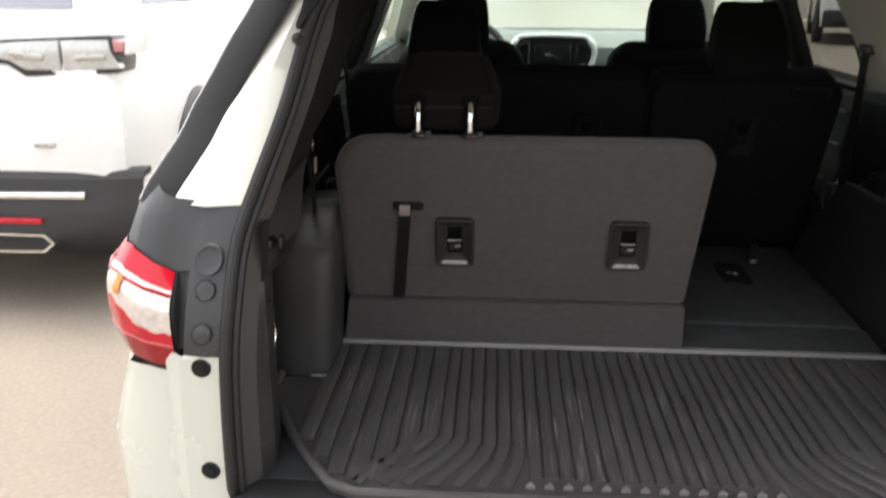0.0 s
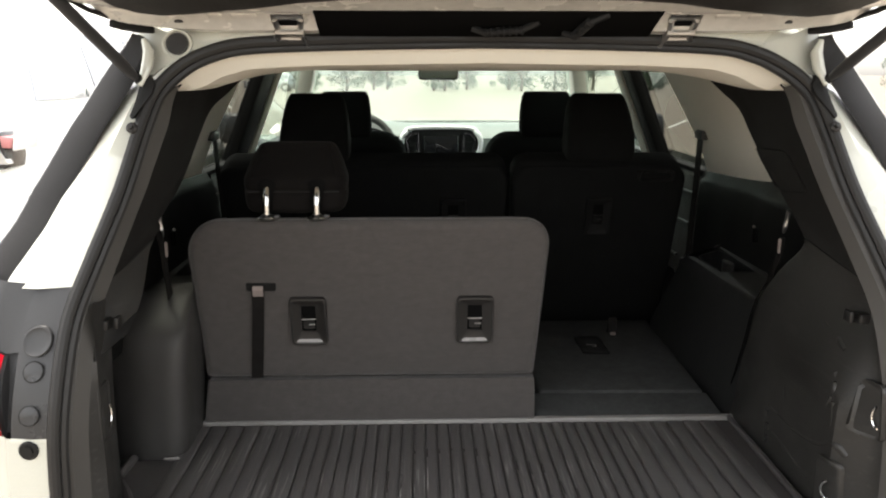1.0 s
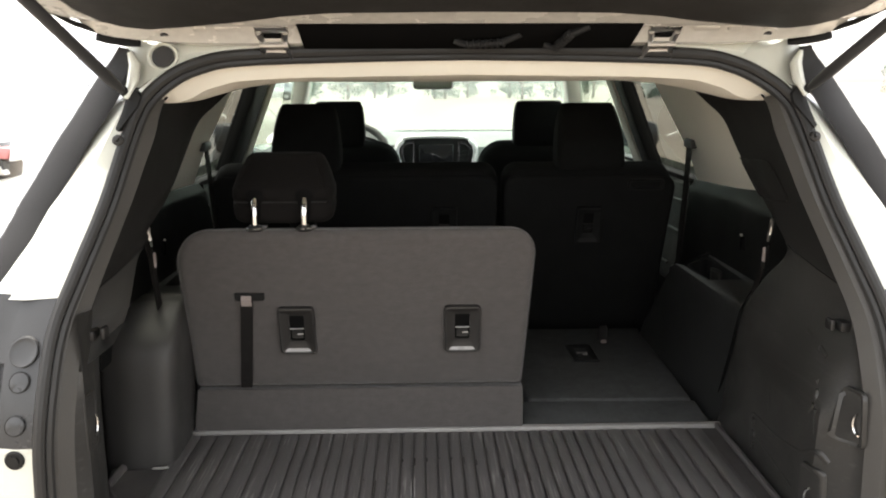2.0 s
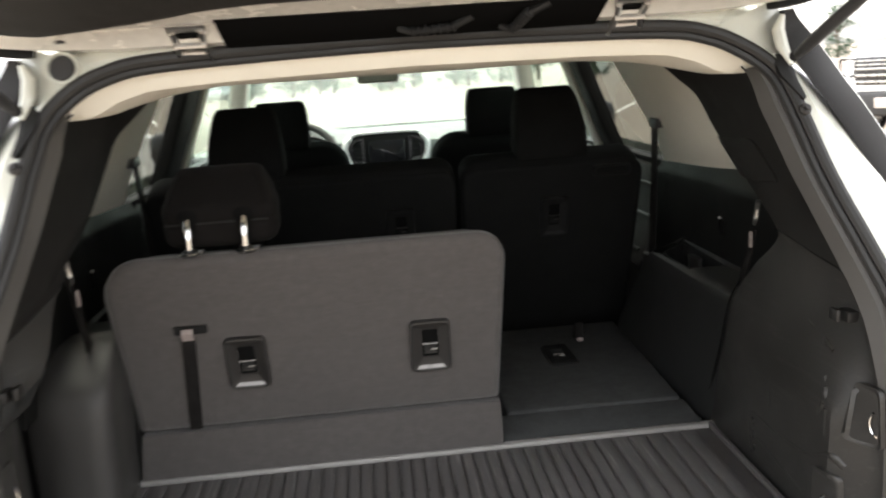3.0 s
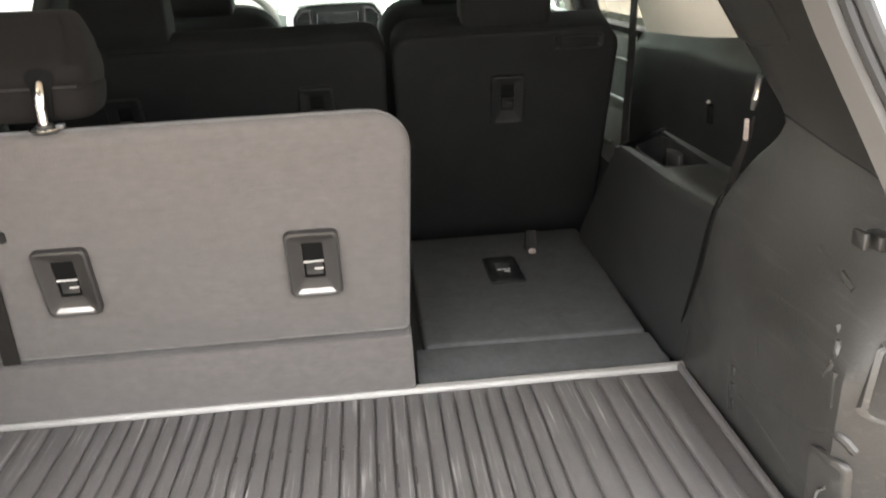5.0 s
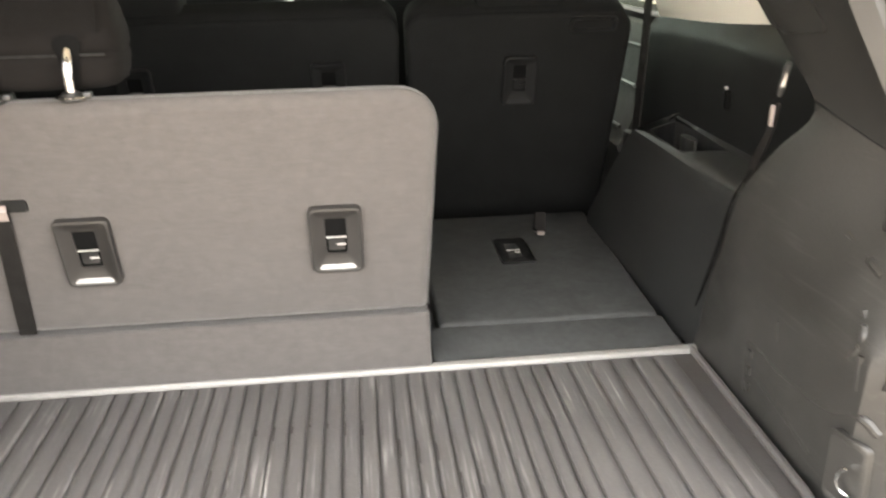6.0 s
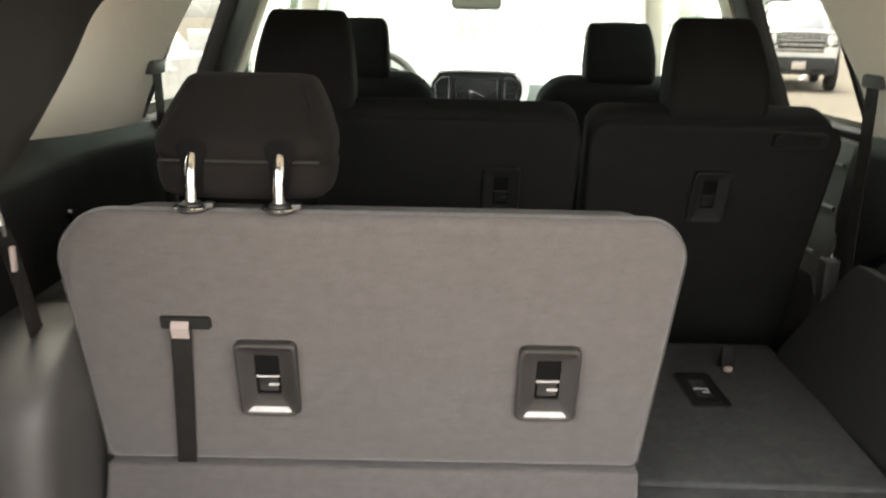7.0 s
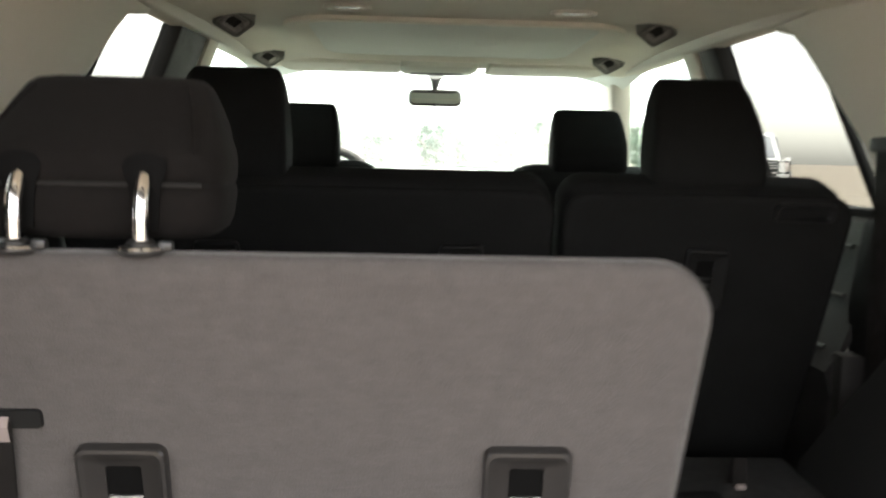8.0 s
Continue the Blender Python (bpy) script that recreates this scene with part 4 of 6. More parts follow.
    ya = 0.50 if s > 0 else 0.665
    rows.append([sided(s, (0.612, ya + (0.97 - ya) * f, 1.101)) for f in (0, 0.08, 0.25, 0.5, 0.75, 1.0)])
    loft(bm, rows)
    # front end
    loft(bm, [[sided(s, (x, 1.215 - 0.22 * min(1, max(0, (z - 0.84) / 0.26)), z)) for x, z in face], [sided(s, (0.745, 1.235 - 0.10 * min(1, max(0, (z - 0.84) / 0.26)), z)) for x, z in face]])
    # broad smooth top, rounded over at both long edges and at the rear
    fs = (0, 0.04, 0.12, 0.3, 0.6, 1)
    fall = lambda f: 0.010 * max(0, 1 - f / 0.12) ** 2
    loft(bm, [[sided(s, (x, ya + (0.50 + y1 - ya) * f, z - fall(f))) for f in fs] for x, y1, z in ((0.612, 0.47, 1.101), (0.618, 0.29, 1.1025), (0.640, 0.29, 1.1035), (0.680, 0.29, 1.103), (0.704, 0.29, 1.1025), (0.712, 0.56, 1.105), (0.717, 0.57, 1.109), (0.723, 0.58, 1.110))])
    loft(bm, [[sided(s, (0.612, 0.97, z)) for z in (1.101, 1.0)], [sided(s, (0.660, 1.015, z)) for z in (1.101, 1.0)], [sided(s, (0.716, 1.075, z)) for z in (1.104, 1.0)]])
    armrest = part("armrest", bm, ARMREST, car, "black plastic third-row armrest with a tray", 50)
    bm = bmesh.new()
    tube(bm, [sided(s, q) for q in ((0.719, 0.56, 1.106), (0.719, 0.70, 1.110), (0.720, 0.86, 1.112), (0.721, 1.00, 1.114), (0.719, 1.060, 1.114), (0.706, 1.062, 1.112), (0.672, 1.028, 1.107))], [0.001, 0.003, 0.0035, 0.0035, 0.003, 0.0025, 0.001], 6)
    part("tray_rim", bm, SIDE_TRIM, armrest)
    bm = bmesh.new()
    # a deep squarish pocket at the front of the tray
    cup = smooth_line([(0.622, 0.80, 0), (0.619, 0.88, 0), (0.624, 0.965, 0), (0.66, 1.005, 0), (0.700, 1.035, 0), (0.708, 0.98, 0), (0.709, 0.88, 0), (0.708, 0.80, 0), (0.665, 0.795, 0), (0.624, 0.797, 0)], 28)
    loft(bm, [[sided(s, (0.666 + (p.x - 0.666) * k, 0.905 + (p.y - 0.905) * k, z)) for p in cup] for k, z in ((1.05, 1.096), (1.03, 1.1025), (0.99, 1.1025), (0.96, 1.098), (0.88, 1.02), (0.5, 1.015), (0.02, 1.015))], closed=True)
    pocket = part("cup_holder", bm, RUBBER, armrest)
    bm = bmesh.new()
    # rounded finger that divides the pocket
    capped(bm, [[sided(s, (0.686 + 0.010 * math.cos(a), 0.925 + 0.034 * math.sin(a), z)) for a in [2 * math.pi * k / 14 for k in range(14)]] for z in (1.02, 1.088, 1.096)])
    part("divider", bm, SIDE_TRIM, pocket)
    # wall above the tray, up to the beige trim
    bm = bmesh.new()
    # it swells towards the rear into a soft shoulder
    shoulder = lambda y: table([(0.42, 0.052), (0.62, 0.046), (0.72, 0.037), (0.82, 0.020), (0.92, 0.006), (1.0, 0.0)], y)
    loft(bm, [[sided(s, (x - k * shoulder(y), y, z + dz * (1.33 - y) / 0.7)) for y in (0.42, 0.52, 0.62, 0.67, 0.72, 0.77, 0.82, 0.87, 0.92, 1.0, 1.2, 1.34)] for x, z, dz, k in
              ((0.722, 1.02, 0, 0), (0.716, 1.11, 0, 0), (0.721, 1.155, 0, 0.2), (0.726, 1.20, 0, 0.55), (0.731, 1.238, 0.018, 0.90), (0.733, 1.254, 0.024, 0.98), (0.735, 1.262, 0.026, 1.0), (0.738, 1.267, 0.030, 0.94), (0.747, 1.278, 0.052, 0.34), (0.752, 1.286, 0.06, 0.0), (0.80, 1.292, 0.06, 0))], thick=0.006)
    loft(bm, [[sided(s, (0.738, 1.33, z)) for z in (0.80, 1.0, 1.2, 1.285)], [sided(s, (0.80, 1.36, z)) for z in (0.80, 1.0, 1.2, 1.285)]])
    part("quarter_panel_trim", bm, QUARTER, car, "black plastic panel below the side glass")
    bm = bmesh.new()
    box(bm, *sorted((CX + s * 0.690, CX + s * 0.80)), 1.30, 1.345, 0.40, 1.02, 0.008)
    part("door_pillar_foot", bm, DARK_TRIM, car, "black plastic foot of the rear door pillar")
    # small recess on it: pale dot painted as its highlight, black box as shade
    bm = bmesh.new()
    disc(bm, sided(s, (0.708, 0.832, 1.207)), (1, 0, 0), 0.003, 0.006, 10)
    clip = part("clip", bm, LATCH_LIP, car)
    bm = bmesh.new()
    box(bm, *sorted((CX + s * 0.708, CX + s * 0.726)), 0.824, 0.838, 1.168, 1.202, 0.003)
    part("clip_slot_shade", bm, MATT_BLACK, clip)

# ---- fittings of the cargo side ----
def tie_ring(parent, c, s, front, slide=0.0):
    """A sunk pocket with a chrome pull ring."""
    c = Vector(c)
    place = lambda u, v, d: Vector((CX + panel_x(c.y + u, c.z + v) - 0.005 - d if s > 0 else c.x + d, c.y + u, c.z + v))
    bm = bmesh.new()
    frame_ring(bm, place, rrect(0.052, 0.098, 0.012), rrect(0.036, 0.078, 0.008), -0.004, 0.004, 0.001)
    prism(bm, [place(u, v, 0.0025) for u, v in rrect(0.040, 0.084, 0.008)], [place(u, v, -0.006) for u, v in rrect(0.040, 0.084, 0.008)])
    pocket = part("tie_down_pocket", bm, SIDE_TRIM, parent)
    bm = bmesh.new()
    pts = [place(slide + 0.012 * math.cos(a) * front, -0.006 + 0.019 * math.sin(a), 0.008) for a in [radians(265 + 165 * k / 16) for k in range(17)]]
    tube(bm, pts, 0.0019, 6)
    part("tie_ring", bm, CHROME, pocket, "chrome pull ring")


def bag_hook(parent, c, s):
    c = Vector(c)
    bm = bmesh.new()
    box(bm, c.x - 0.010, c.x + 0.010, c.y - 0.016, c.y + 0.016, c.z - 0.006, c.z + 0.012, 0.004)
    box(bm, c.x - s * 0.022 - 0.004, c.x - s * 0.022 + 0.004, c.y - 0.012, c.y + 0.012, c.z - 0.004, c.z + 0.016, 0.003)
    part("bag_hook", bm, LATCH_GREY, parent)


for y, z, slide in ((0.124, 1.027, -0.020), (0.178, 0.866, -0.018)):
    tie_ring(side_panel, (CX + panel_x(y, z) - 0.002, y, z), 1, 1, slide)
tie_ring(side_panel_left, (CX - 0.640, 0.152, 1.028), -1, 1)
bag_hook(side_panel, (CX + panel_x(0.205, 1.16) - 0.006, 0.205, 1.160), 1)
bag_hook(side_panel_left, (CX - 0.646, 0.205, 1.160), -1)
CREASES = (((0.29, 1.128), (0.215, 1.100)), ((0.187, 1.016), (0.185, 0.972)), ((0.370, 0.972), (0.366, 0.945)), ((0.438, 0.822), (0.444, 0.896), (0.405, 0.906), (0.34, 0.904), (0.23, 0.918), (0.175, 0.944), (0.155, 0.93)),
           ((0.41, 0.862), (0.25, 0.838)), ((0.214, 1.060), (0.196, 1.030), (0.208, 1.000)))
for line in CREASES:
    bm = bmesh.new()
    tube(bm, [(CX + panel_x(p.x, p.y) + 0.0061, p.x, p.y) for p in smooth_line([(y, z, 0) for y, z in line], 8 * len(line))], 0.0072, 10)
    part("panel_crease", bm, SIDE_TRIM, side_panel)
for k in range(3):
    bm = bmesh.new()
    y, z = 0.431 - 0.002 * k, 0.889 - 0.026 * k
    box(bm, CX + panel_x(y, z) - 0.003, CX + panel_x(y, z) + 0.004, y - 0.006, y + 0.006, z - 0.007, z + 0.007, 0.002)
    part("vent_slot", bm, LATCH_GREY, side_panel)


# ---- cargo mat ----
mat_thing = thing("cargo_mat", (0, 0.33, 0.79), "black ribbed rubber cargo mat with grey front edge, dusty", "mat")
edge = [(-0.612, 0.618), (-0.612, 0.452), (-0.690, 0.44), (-0.690, 0.36), (-0.655, 0.30), (-0.610, 0.205), (-0.560, 0.125), (-0.515, 0.065), (-0.47, 0.045), (0.47, 0.045), (0.530, 0.08), (0.588, 0.15), (0.598, 0.22), (0.613, 0.618)]
bm = bmesh.new()
prism(bm, [(x, y, 0.785) for x, y in edge], [(x, y, 0.797) for x, y in edge], 0.003)
part("mat_base", bm, MAT_RUBBER, mat_thing)
bm = bmesh.new()
tube(bm, [(-0.690, 0.445, 0.800), (-0.692, 0.36, 0.801), (-0.656, 0.30, 0.803), (-0.610, 0.205, 0.806), (-0.560, 0.125, 0.806), (-0.515, 0.065, 0.804), (-0.47, 0.046, 0.803), (-0.2, 0.044, 0.803), (0.2, 0.044, 0.803), (0.47, 0.046, 0.803), (0.530, 0.08, 0.804), (0.588, 0.15, 0.806), (0.598, 0.22, 0.806), (0.604, 0.45, 0.804), (0.608, 0.612, 0.803)], [0.0085] * 11 + [0.008, 0.007, 0.007, 0.006], 8)
part("raised_lip", bm, MAT_RUBBER, mat_thing, "worn grey raised lip")
bm = bmesh.new()
prism(bm, [(-0.615, 0.606, 0.797), (0.622, 0.606, 0.797), (0.622, 0.622, 0.797), (-0.615, 0.622, 0.797)], [(-0.613, 0.608, 0.806), (0.620, 0.608, 0.806), (0.620, 0.621, 0.808), (-0.613, 0.621, 0.808)], 0.0015)
part("front_edge_strip", bm, EDGE_STRIP, mat_thing, "pale grey front edge strip")


LIP = [(0.47, 0.045), (0.515, 0.065), (0.56, 0.125), (0.61, 0.205), (0.655, 0.30)]


def rib_path(x):
    """The line of one rib: straight from the front; round the middle field at the rear the inner ones turn outward."""
    a, s = abs(x), (1 if x > 0 else -1)
    if a > 0.37:
        return [(x, 0.598), (x, 0.48), (x, 0.34), (x, max(table(LIP, a) + 0.03, 0.185 - (a - 0.37) * 1.5))]
    if a > 0.19:
        bend = 0.160 + 0.28 * (a - 0.19)
        out = 0.016 + (a - 0.19) * 0.56
        return [(x, 0.598), (x, 0.42), (x, bend + 0.05), (x + s * out * 0.05, bend + 0.015), (x + s * out * 0.35, bend - 0.035), (x + s * out * 0.75, (bend - 0.035 + 0.074) / 2), (x + s * out, 0.074)]
    return [(x, 0.598), (x, 0.45), (x, 0.3), (x, 0.105)]


xs = [0.0258 * k for k in range(-13, 14)] + [s * (0.366 + 0.037 * k) for s in (1, -1) for k in range(6 if s > 0 else 7)]
for x in xs:
    path = rib_path(x)
    bm = bmesh.new()
    line = smooth_line([(px, py, 0.797) for px, py in path], 18)
    hw = 0.0111 if abs(x) < 0.36 else 0.0164
    prof = [(-hw, -0.002), (-hw + 0.0010, 0.0036), (-hw + 0.0020, 0.0044), (-0.004, 0.0047), (0.004, 0.0047), (hw - 0.0020, 0.0044), (hw - 0.0010, 0.0036), (hw, -0.002)]
    rings = []
    for i, p in enumerate(line):
        d = (line[min(i + 1, 17)] - line[max(i - 1, 0)]).normalized()
        side = Vector((d.y, -d.x, 0))
        rings.append([p + side * u + Vector((0, 0, h)) for u, h in prof])
    capped(bm, rings)
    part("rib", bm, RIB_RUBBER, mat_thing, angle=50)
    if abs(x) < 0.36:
        # pale tube painting the glint of the sky along the rib's left edge
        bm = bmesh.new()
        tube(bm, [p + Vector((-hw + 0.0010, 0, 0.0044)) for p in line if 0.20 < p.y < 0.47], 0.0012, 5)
        part("painted_glint", bm, EDGE_GLINT, mat_thing)
bm = bmesh.new()
for k in range(14):
    x0 = -0.20 + k * 0.0305
    prism(bm, [(x0, 0.078, 0.797), (x0 + 0.016, 0.078, 0.797), (x0 + 0.010, 0.090, 0.797)], [(x0, 0.078, 0.805), (x0 + 0.016, 0.078, 0.805), (x0 + 0.010, 0.090, 0.805)], 0.001)
part("grip_studs", bm, EDGE_STRIP, mat_thing, "row of small worn grip studs")
# load floor beneath
bm = bmesh.new()
box(bm, CX - 0.74, CX + 0.66, 0.10, 1.30, 0.70, 0.784, 0.004)
part("load_floor", bm, CARPET, None, "black carpeted load floor", kind="structure", category="floor")


# ---- seats ----
def seat_latch(parent, place, w=0.079, h=0.112, worn=True):
    """A release latch: a bevelled bezel round a sunk dark slot with a hinged paddle, two pale bars and a pale lower lip."""
    # worn picks the paler plastics and the pale lip
    outer, crest = rrect(w, h, 0.010), rrect(w * 0.90, h * 0.93, 0.009)
    floor_, slot = [(u, v + 0.003) for u, v in rrect(w * 0.52, h * 0.68, 0.006)], [(u, v + 0.005) for u, v in rrect(w * 0.40, h * 0.54, 0.003)]
    bm = bmesh.new()
    loft(bm, [[place(u, v, d) for u, v in q] for q, d in ((outer, -0.003), (outer, 0.0075), ([(u * 0.97, v * 0.98) for u, v in outer], 0.0098), (crest, 0.0105), ([(u * 0.96, v * 0.97) for u, v in crest], 0.0098), ([(u * 0.90, v * 0.93) for u, v in crest], 0.0086))], closed=True)
    latch = part("release_latch", bm, LATCH_GREY if worn else LATCH_DARK, parent, "black plastic seat release latch", 30)
    bm = bmesh.new()
    loft(bm, [[place(u, v, d) for u, v in q] for q, d in (([(u * 0.90, v * 0.93) for u, v in crest], 0.0086), (floor_, 0.0034), (slot, 0.0028), (slot, -0.002))], closed=True)
    part("latch_recess", bm, LATCH_INNER if worn else LATCH_DARK, latch, angle=30)
    # flat black plate that paints the shade of a deeper well
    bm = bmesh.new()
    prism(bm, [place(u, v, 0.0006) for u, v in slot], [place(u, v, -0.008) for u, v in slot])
    part("latch_well_shade", bm, MATT_BLACK, latch)
    bm = bmesh.new()
    # paddle: its face swings back below the ridge
    rows = [[place(w * 0.155 * q, v * h / 0.112, d - 0.0012 * q * q) for q in (-1, -0.6, -0.2, 0.2, 0.6, 1)] for v, d in ((0.0050, -0.002), (0.0045, 0.0026), (0.0015, 0.0030), (-0.006, 0.0018), (-0.014, 0.0022), (-0.0195, 0.0032), (-0.0205, -0.001))]
    loft(bm, rows)
    part("latch_paddle", bm, LATCH_PADDLE if worn else LATCH_DARK, latch)
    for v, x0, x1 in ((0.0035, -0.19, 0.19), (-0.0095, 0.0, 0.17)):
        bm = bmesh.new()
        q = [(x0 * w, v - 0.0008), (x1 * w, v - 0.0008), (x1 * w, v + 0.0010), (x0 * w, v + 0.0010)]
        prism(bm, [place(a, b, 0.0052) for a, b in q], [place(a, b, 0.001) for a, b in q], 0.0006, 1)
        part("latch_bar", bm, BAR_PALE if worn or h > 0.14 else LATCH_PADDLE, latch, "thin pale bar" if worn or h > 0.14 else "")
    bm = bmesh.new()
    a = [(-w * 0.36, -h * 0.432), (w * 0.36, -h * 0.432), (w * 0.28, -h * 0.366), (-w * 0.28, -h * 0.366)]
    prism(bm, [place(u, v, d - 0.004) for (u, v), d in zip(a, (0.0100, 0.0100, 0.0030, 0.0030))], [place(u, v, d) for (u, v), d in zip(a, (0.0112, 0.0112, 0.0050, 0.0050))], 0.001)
    part("latch_lip", bm, LATCH_LIP if worn else LATCH_DARK, latch, "pale lower lip" if worn else "")
    return latch


def cushion(bm, outline, place, depth, r, n=4):
    """A padded slab: an outline in its plane, its back at d = 0, rounded over by r towards both faces."""
    cu = sum(p[0] for p in outline) / len(outline)
    cv = sum(p[1] for p in outline) / len(outline)
    us, vs = [p[0] for p in outline], [p[1] for p in outline]
    hw, hh = (max(us) - min(us)) / 2, (max(vs) - min(vs)) / 2
    rings = []
    seq = [(inset, -d) for inset, d in [(r * (1 - math.sin(radians(90 * k / n))), r * (1 - math.cos(radians(90 * k / n)))) for k in range(n + 1)]]
    seq += [(inset, -(depth - d)) for inset, d in [(r * (1 - math.sin(radians(90 * k / n))), r * (1 - math.cos(radians(90 * k / n)))) for k in range(n, -1, -1)]]
    for inset, d in seq:
        rings.append([place(cu + (u - cu) * (1 - inset / hw), cv + (v - cv) * (1 - inset / hh), d) for u, v in outline])
    return capped(bm, rings)


def headrest(parent, c, w_low, w_top, h, posts, fabric, lean=0.06, depth=0.11, gap=0.0):
    """A padded headrest on two chrome posts; c: the middle of its foot."""
    c = Vector(c)
    prof = [(-0.02, 0.03), (-0.045, 0.10), (-0.05, 0.22), (-0.050, 0.42), (-0.046, 0.50), (-0.020, 0.70), (0.012, 0.88), (0.035, 0.97), (0.055, 1.0), (0.085, 0.97), (0.10, 0.85), (0.105, 0.6), (0.10, 0.3), (0.085, 0.06), (0.05, 0.0), (0.01, 0.0)]
    prof = [(y * depth / 0.15, z) for y, z in prof]
    cyz = (0.03 * depth / 0.15, 0.45)
    rings = []
    for f, k in ((-1, 0.70), (-0.99, 0.82), (-0.96, 0.92), (-0.90, 0.985), (-0.8, 1.0), (-0.4, 1.0), (0, 1.0), (0.4, 1.0), (0.8, 1.0), (0.90, 0.985), (0.96, 0.92), (0.99, 0.82), (1, 0.70)):
        ring = []
        for y, z in prof:
            zz = cyz[1] + (z - cyz[1]) * k
            yy = cyz[0] + (y - cyz[0]) * k
            w = w_low + (w_top - w_low) * max(0, (zz - 0.25) / 0.75) ** 1.7
            ring.append(c + Vector((f * w / 2, yy + lean * zz * h / 0.13 * 0.3, gap + zz * h)))
        rings.append(ring)
    bm = bmesh.new()
    capped(bm, rings)
    rest = part("headrest", bm, fabric, parent, "", 60)
    py = 0.025
    for x in posts:
        bm = bmesh.new()
        tube(bm, [c + Vector((x, py, -0.02)), c + Vector((x, py, 0.0)), c + Vector((x, py - 0.002, gap + 0.1 * h)), c + Vector((x, py, gap + 0.24 * h)), c + Vector((x, py + 0.014, gap + 0.34 * h))], 0.0075, 12)
        part("post", bm, CHROME, rest, "chrome headrest post")
        bm = bmesh.new()
        disc(bm, c + Vector((x, py, 0.002)), (0, 0, 1), 0.019, 0.010, 18, 0.003)
        box(bm, c.x + x + 0.012, c.x + x + 0.026, c.y + py - 0.006, c.y + py + 0.006, c.z - 0.002, c.z + 0.006, 0.002)
        part("post_guide", bm, BLACK_PLASTIC, rest)
    return rest


def wedge_headrest(parent, c, posts):
    """The third row's headrest: a level block with a stitched crease, whose upper part slopes forward and narrows; c: the middle of its rear foot."""
    c = Vector(c)
    #        height, width, rear face, front face
    levels = [(0.000, 0.172, 0.022, 0.100), (0.002, 0.192, 0.010, 0.112), (0.008, 0.208, 0.003, 0.120), (0.018, 0.216, 0.000, 0.124), (0.036, 0.221, 0.000, 0.127),
              (0.0435, 0.2205, 0.0010, 0.128), (0.0465, 0.2165, 0.0045, 0.128), (0.0485, 0.2165, 0.0045, 0.128), (0.0515, 0.2205, 0.0006, 0.128), (0.060, 0.222, -0.0012, 0.130), (0.070, 0.2215, -0.001, 0.131), (0.077, 0.219, 0.0025, 0.132), (0.086, 0.211, 0.011, 0.133),
              (0.100, 0.203, 0.027, 0.134), (0.115, 0.189, 0.044, 0.133), (0.128, 0.176, 0.058, 0.131), (0.136, 0.166, 0.067, 0.127), (0.141, 0.152, 0.076, 0.120), (0.143, 0.126, 0.087, 0.111)]
    n = 40
    rings = []
    for z, w, y0, y1 in levels:
        ring = []
        for k in range(n):
            a = 2 * math.pi * k / n
            p = 2 / 3.6
            ring.append(c + Vector((0.975 * w / 2 * math.copysign(abs(math.cos(a)) ** p, math.cos(a)), (y0 + y1) / 2 + (y1 - y0) / 2 * math.copysign(abs(math.sin(a)) ** p, math.sin(a)), z)))
        rings.append(ring)
    rest = part("headrest", capped(bmesh.new(), rings), FABRIC_TOP, parent, "", 60)
    bm = bmesh.new()
    tube(bm, [c + Vector((x, 0.0035 + 0.012 * max(0, abs(x) / 0.1 - 0.72) ** 2, 0.0475)) for x in [0.094 * (k / 8 - 1) for k in range(17)]], 0.0018, 6)
    part("seam", bm, RUBBER, rest)
    # piped edges of the sloping face
    for s_ in (1, -1):
        bm = bmesh.new()
        tube(bm, smooth_line([c + Vector((s_ * x, y, z)) for x, y, z in ((0.088, 0.006, 0.074), (0.085, 0.0205, 0.090), (0.080, 0.038, 0.106), (0.0735, 0.055, 0.121), (0.067, 0.068, 0.1335))], 14), 0.0014, 6)
        part("piping", bm, FABRIC_TOP, rest)
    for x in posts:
        # black sheet: painted shade of a hollow, wide at top, the post runs down
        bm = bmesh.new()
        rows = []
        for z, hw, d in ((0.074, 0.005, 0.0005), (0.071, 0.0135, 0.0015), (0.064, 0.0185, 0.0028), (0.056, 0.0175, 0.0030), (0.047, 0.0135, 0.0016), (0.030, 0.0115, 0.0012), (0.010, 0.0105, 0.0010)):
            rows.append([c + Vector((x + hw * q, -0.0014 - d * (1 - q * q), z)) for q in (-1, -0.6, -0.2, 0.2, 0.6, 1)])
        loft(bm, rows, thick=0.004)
        part("notch_shade", bm, MATT_BLACK, rest, "black sheet painted as the shade of the hollow above the post")
        bm = bmesh.new()
        tube(bm, [c + Vector((x, -0.012, -0.007)), c + Vector((x, -0.013, 0.0)), c + Vector((x, -0.013, 0.020)), c + Vector((x, -0.011, 0.036)), c + Vector((x, -0.004, 0.050)), c + Vector((x, 0.006, 0.058))], [0.0072, 0.0072, 0.0072, 0.0070, 0.0068, 0.0066], 14)
        part("post", bm, CHROME, rest, "chrome headrest post")
        bm = bmesh.new()
        disc(bm, c + Vector((x, -0.012, -0.006)), (0, 0, 1), 0.0195, 0.007, 22, 0.003)
        disc(bm, c + Vector((x, -0.012, -0.001)), (0, 0, 1), 0.0125, 0.008, 18, 0.003)
        box(bm, c.x + x + 0.014, c.x + x + 0.026, c.y - 0.017, c.y - 0.007, c.z - 0.006, c.z + 0.002, 0.002)
        part("post_guide", bm, GUIDE, rest, "dark post guide with bright rim")
        bm = bmesh.new()
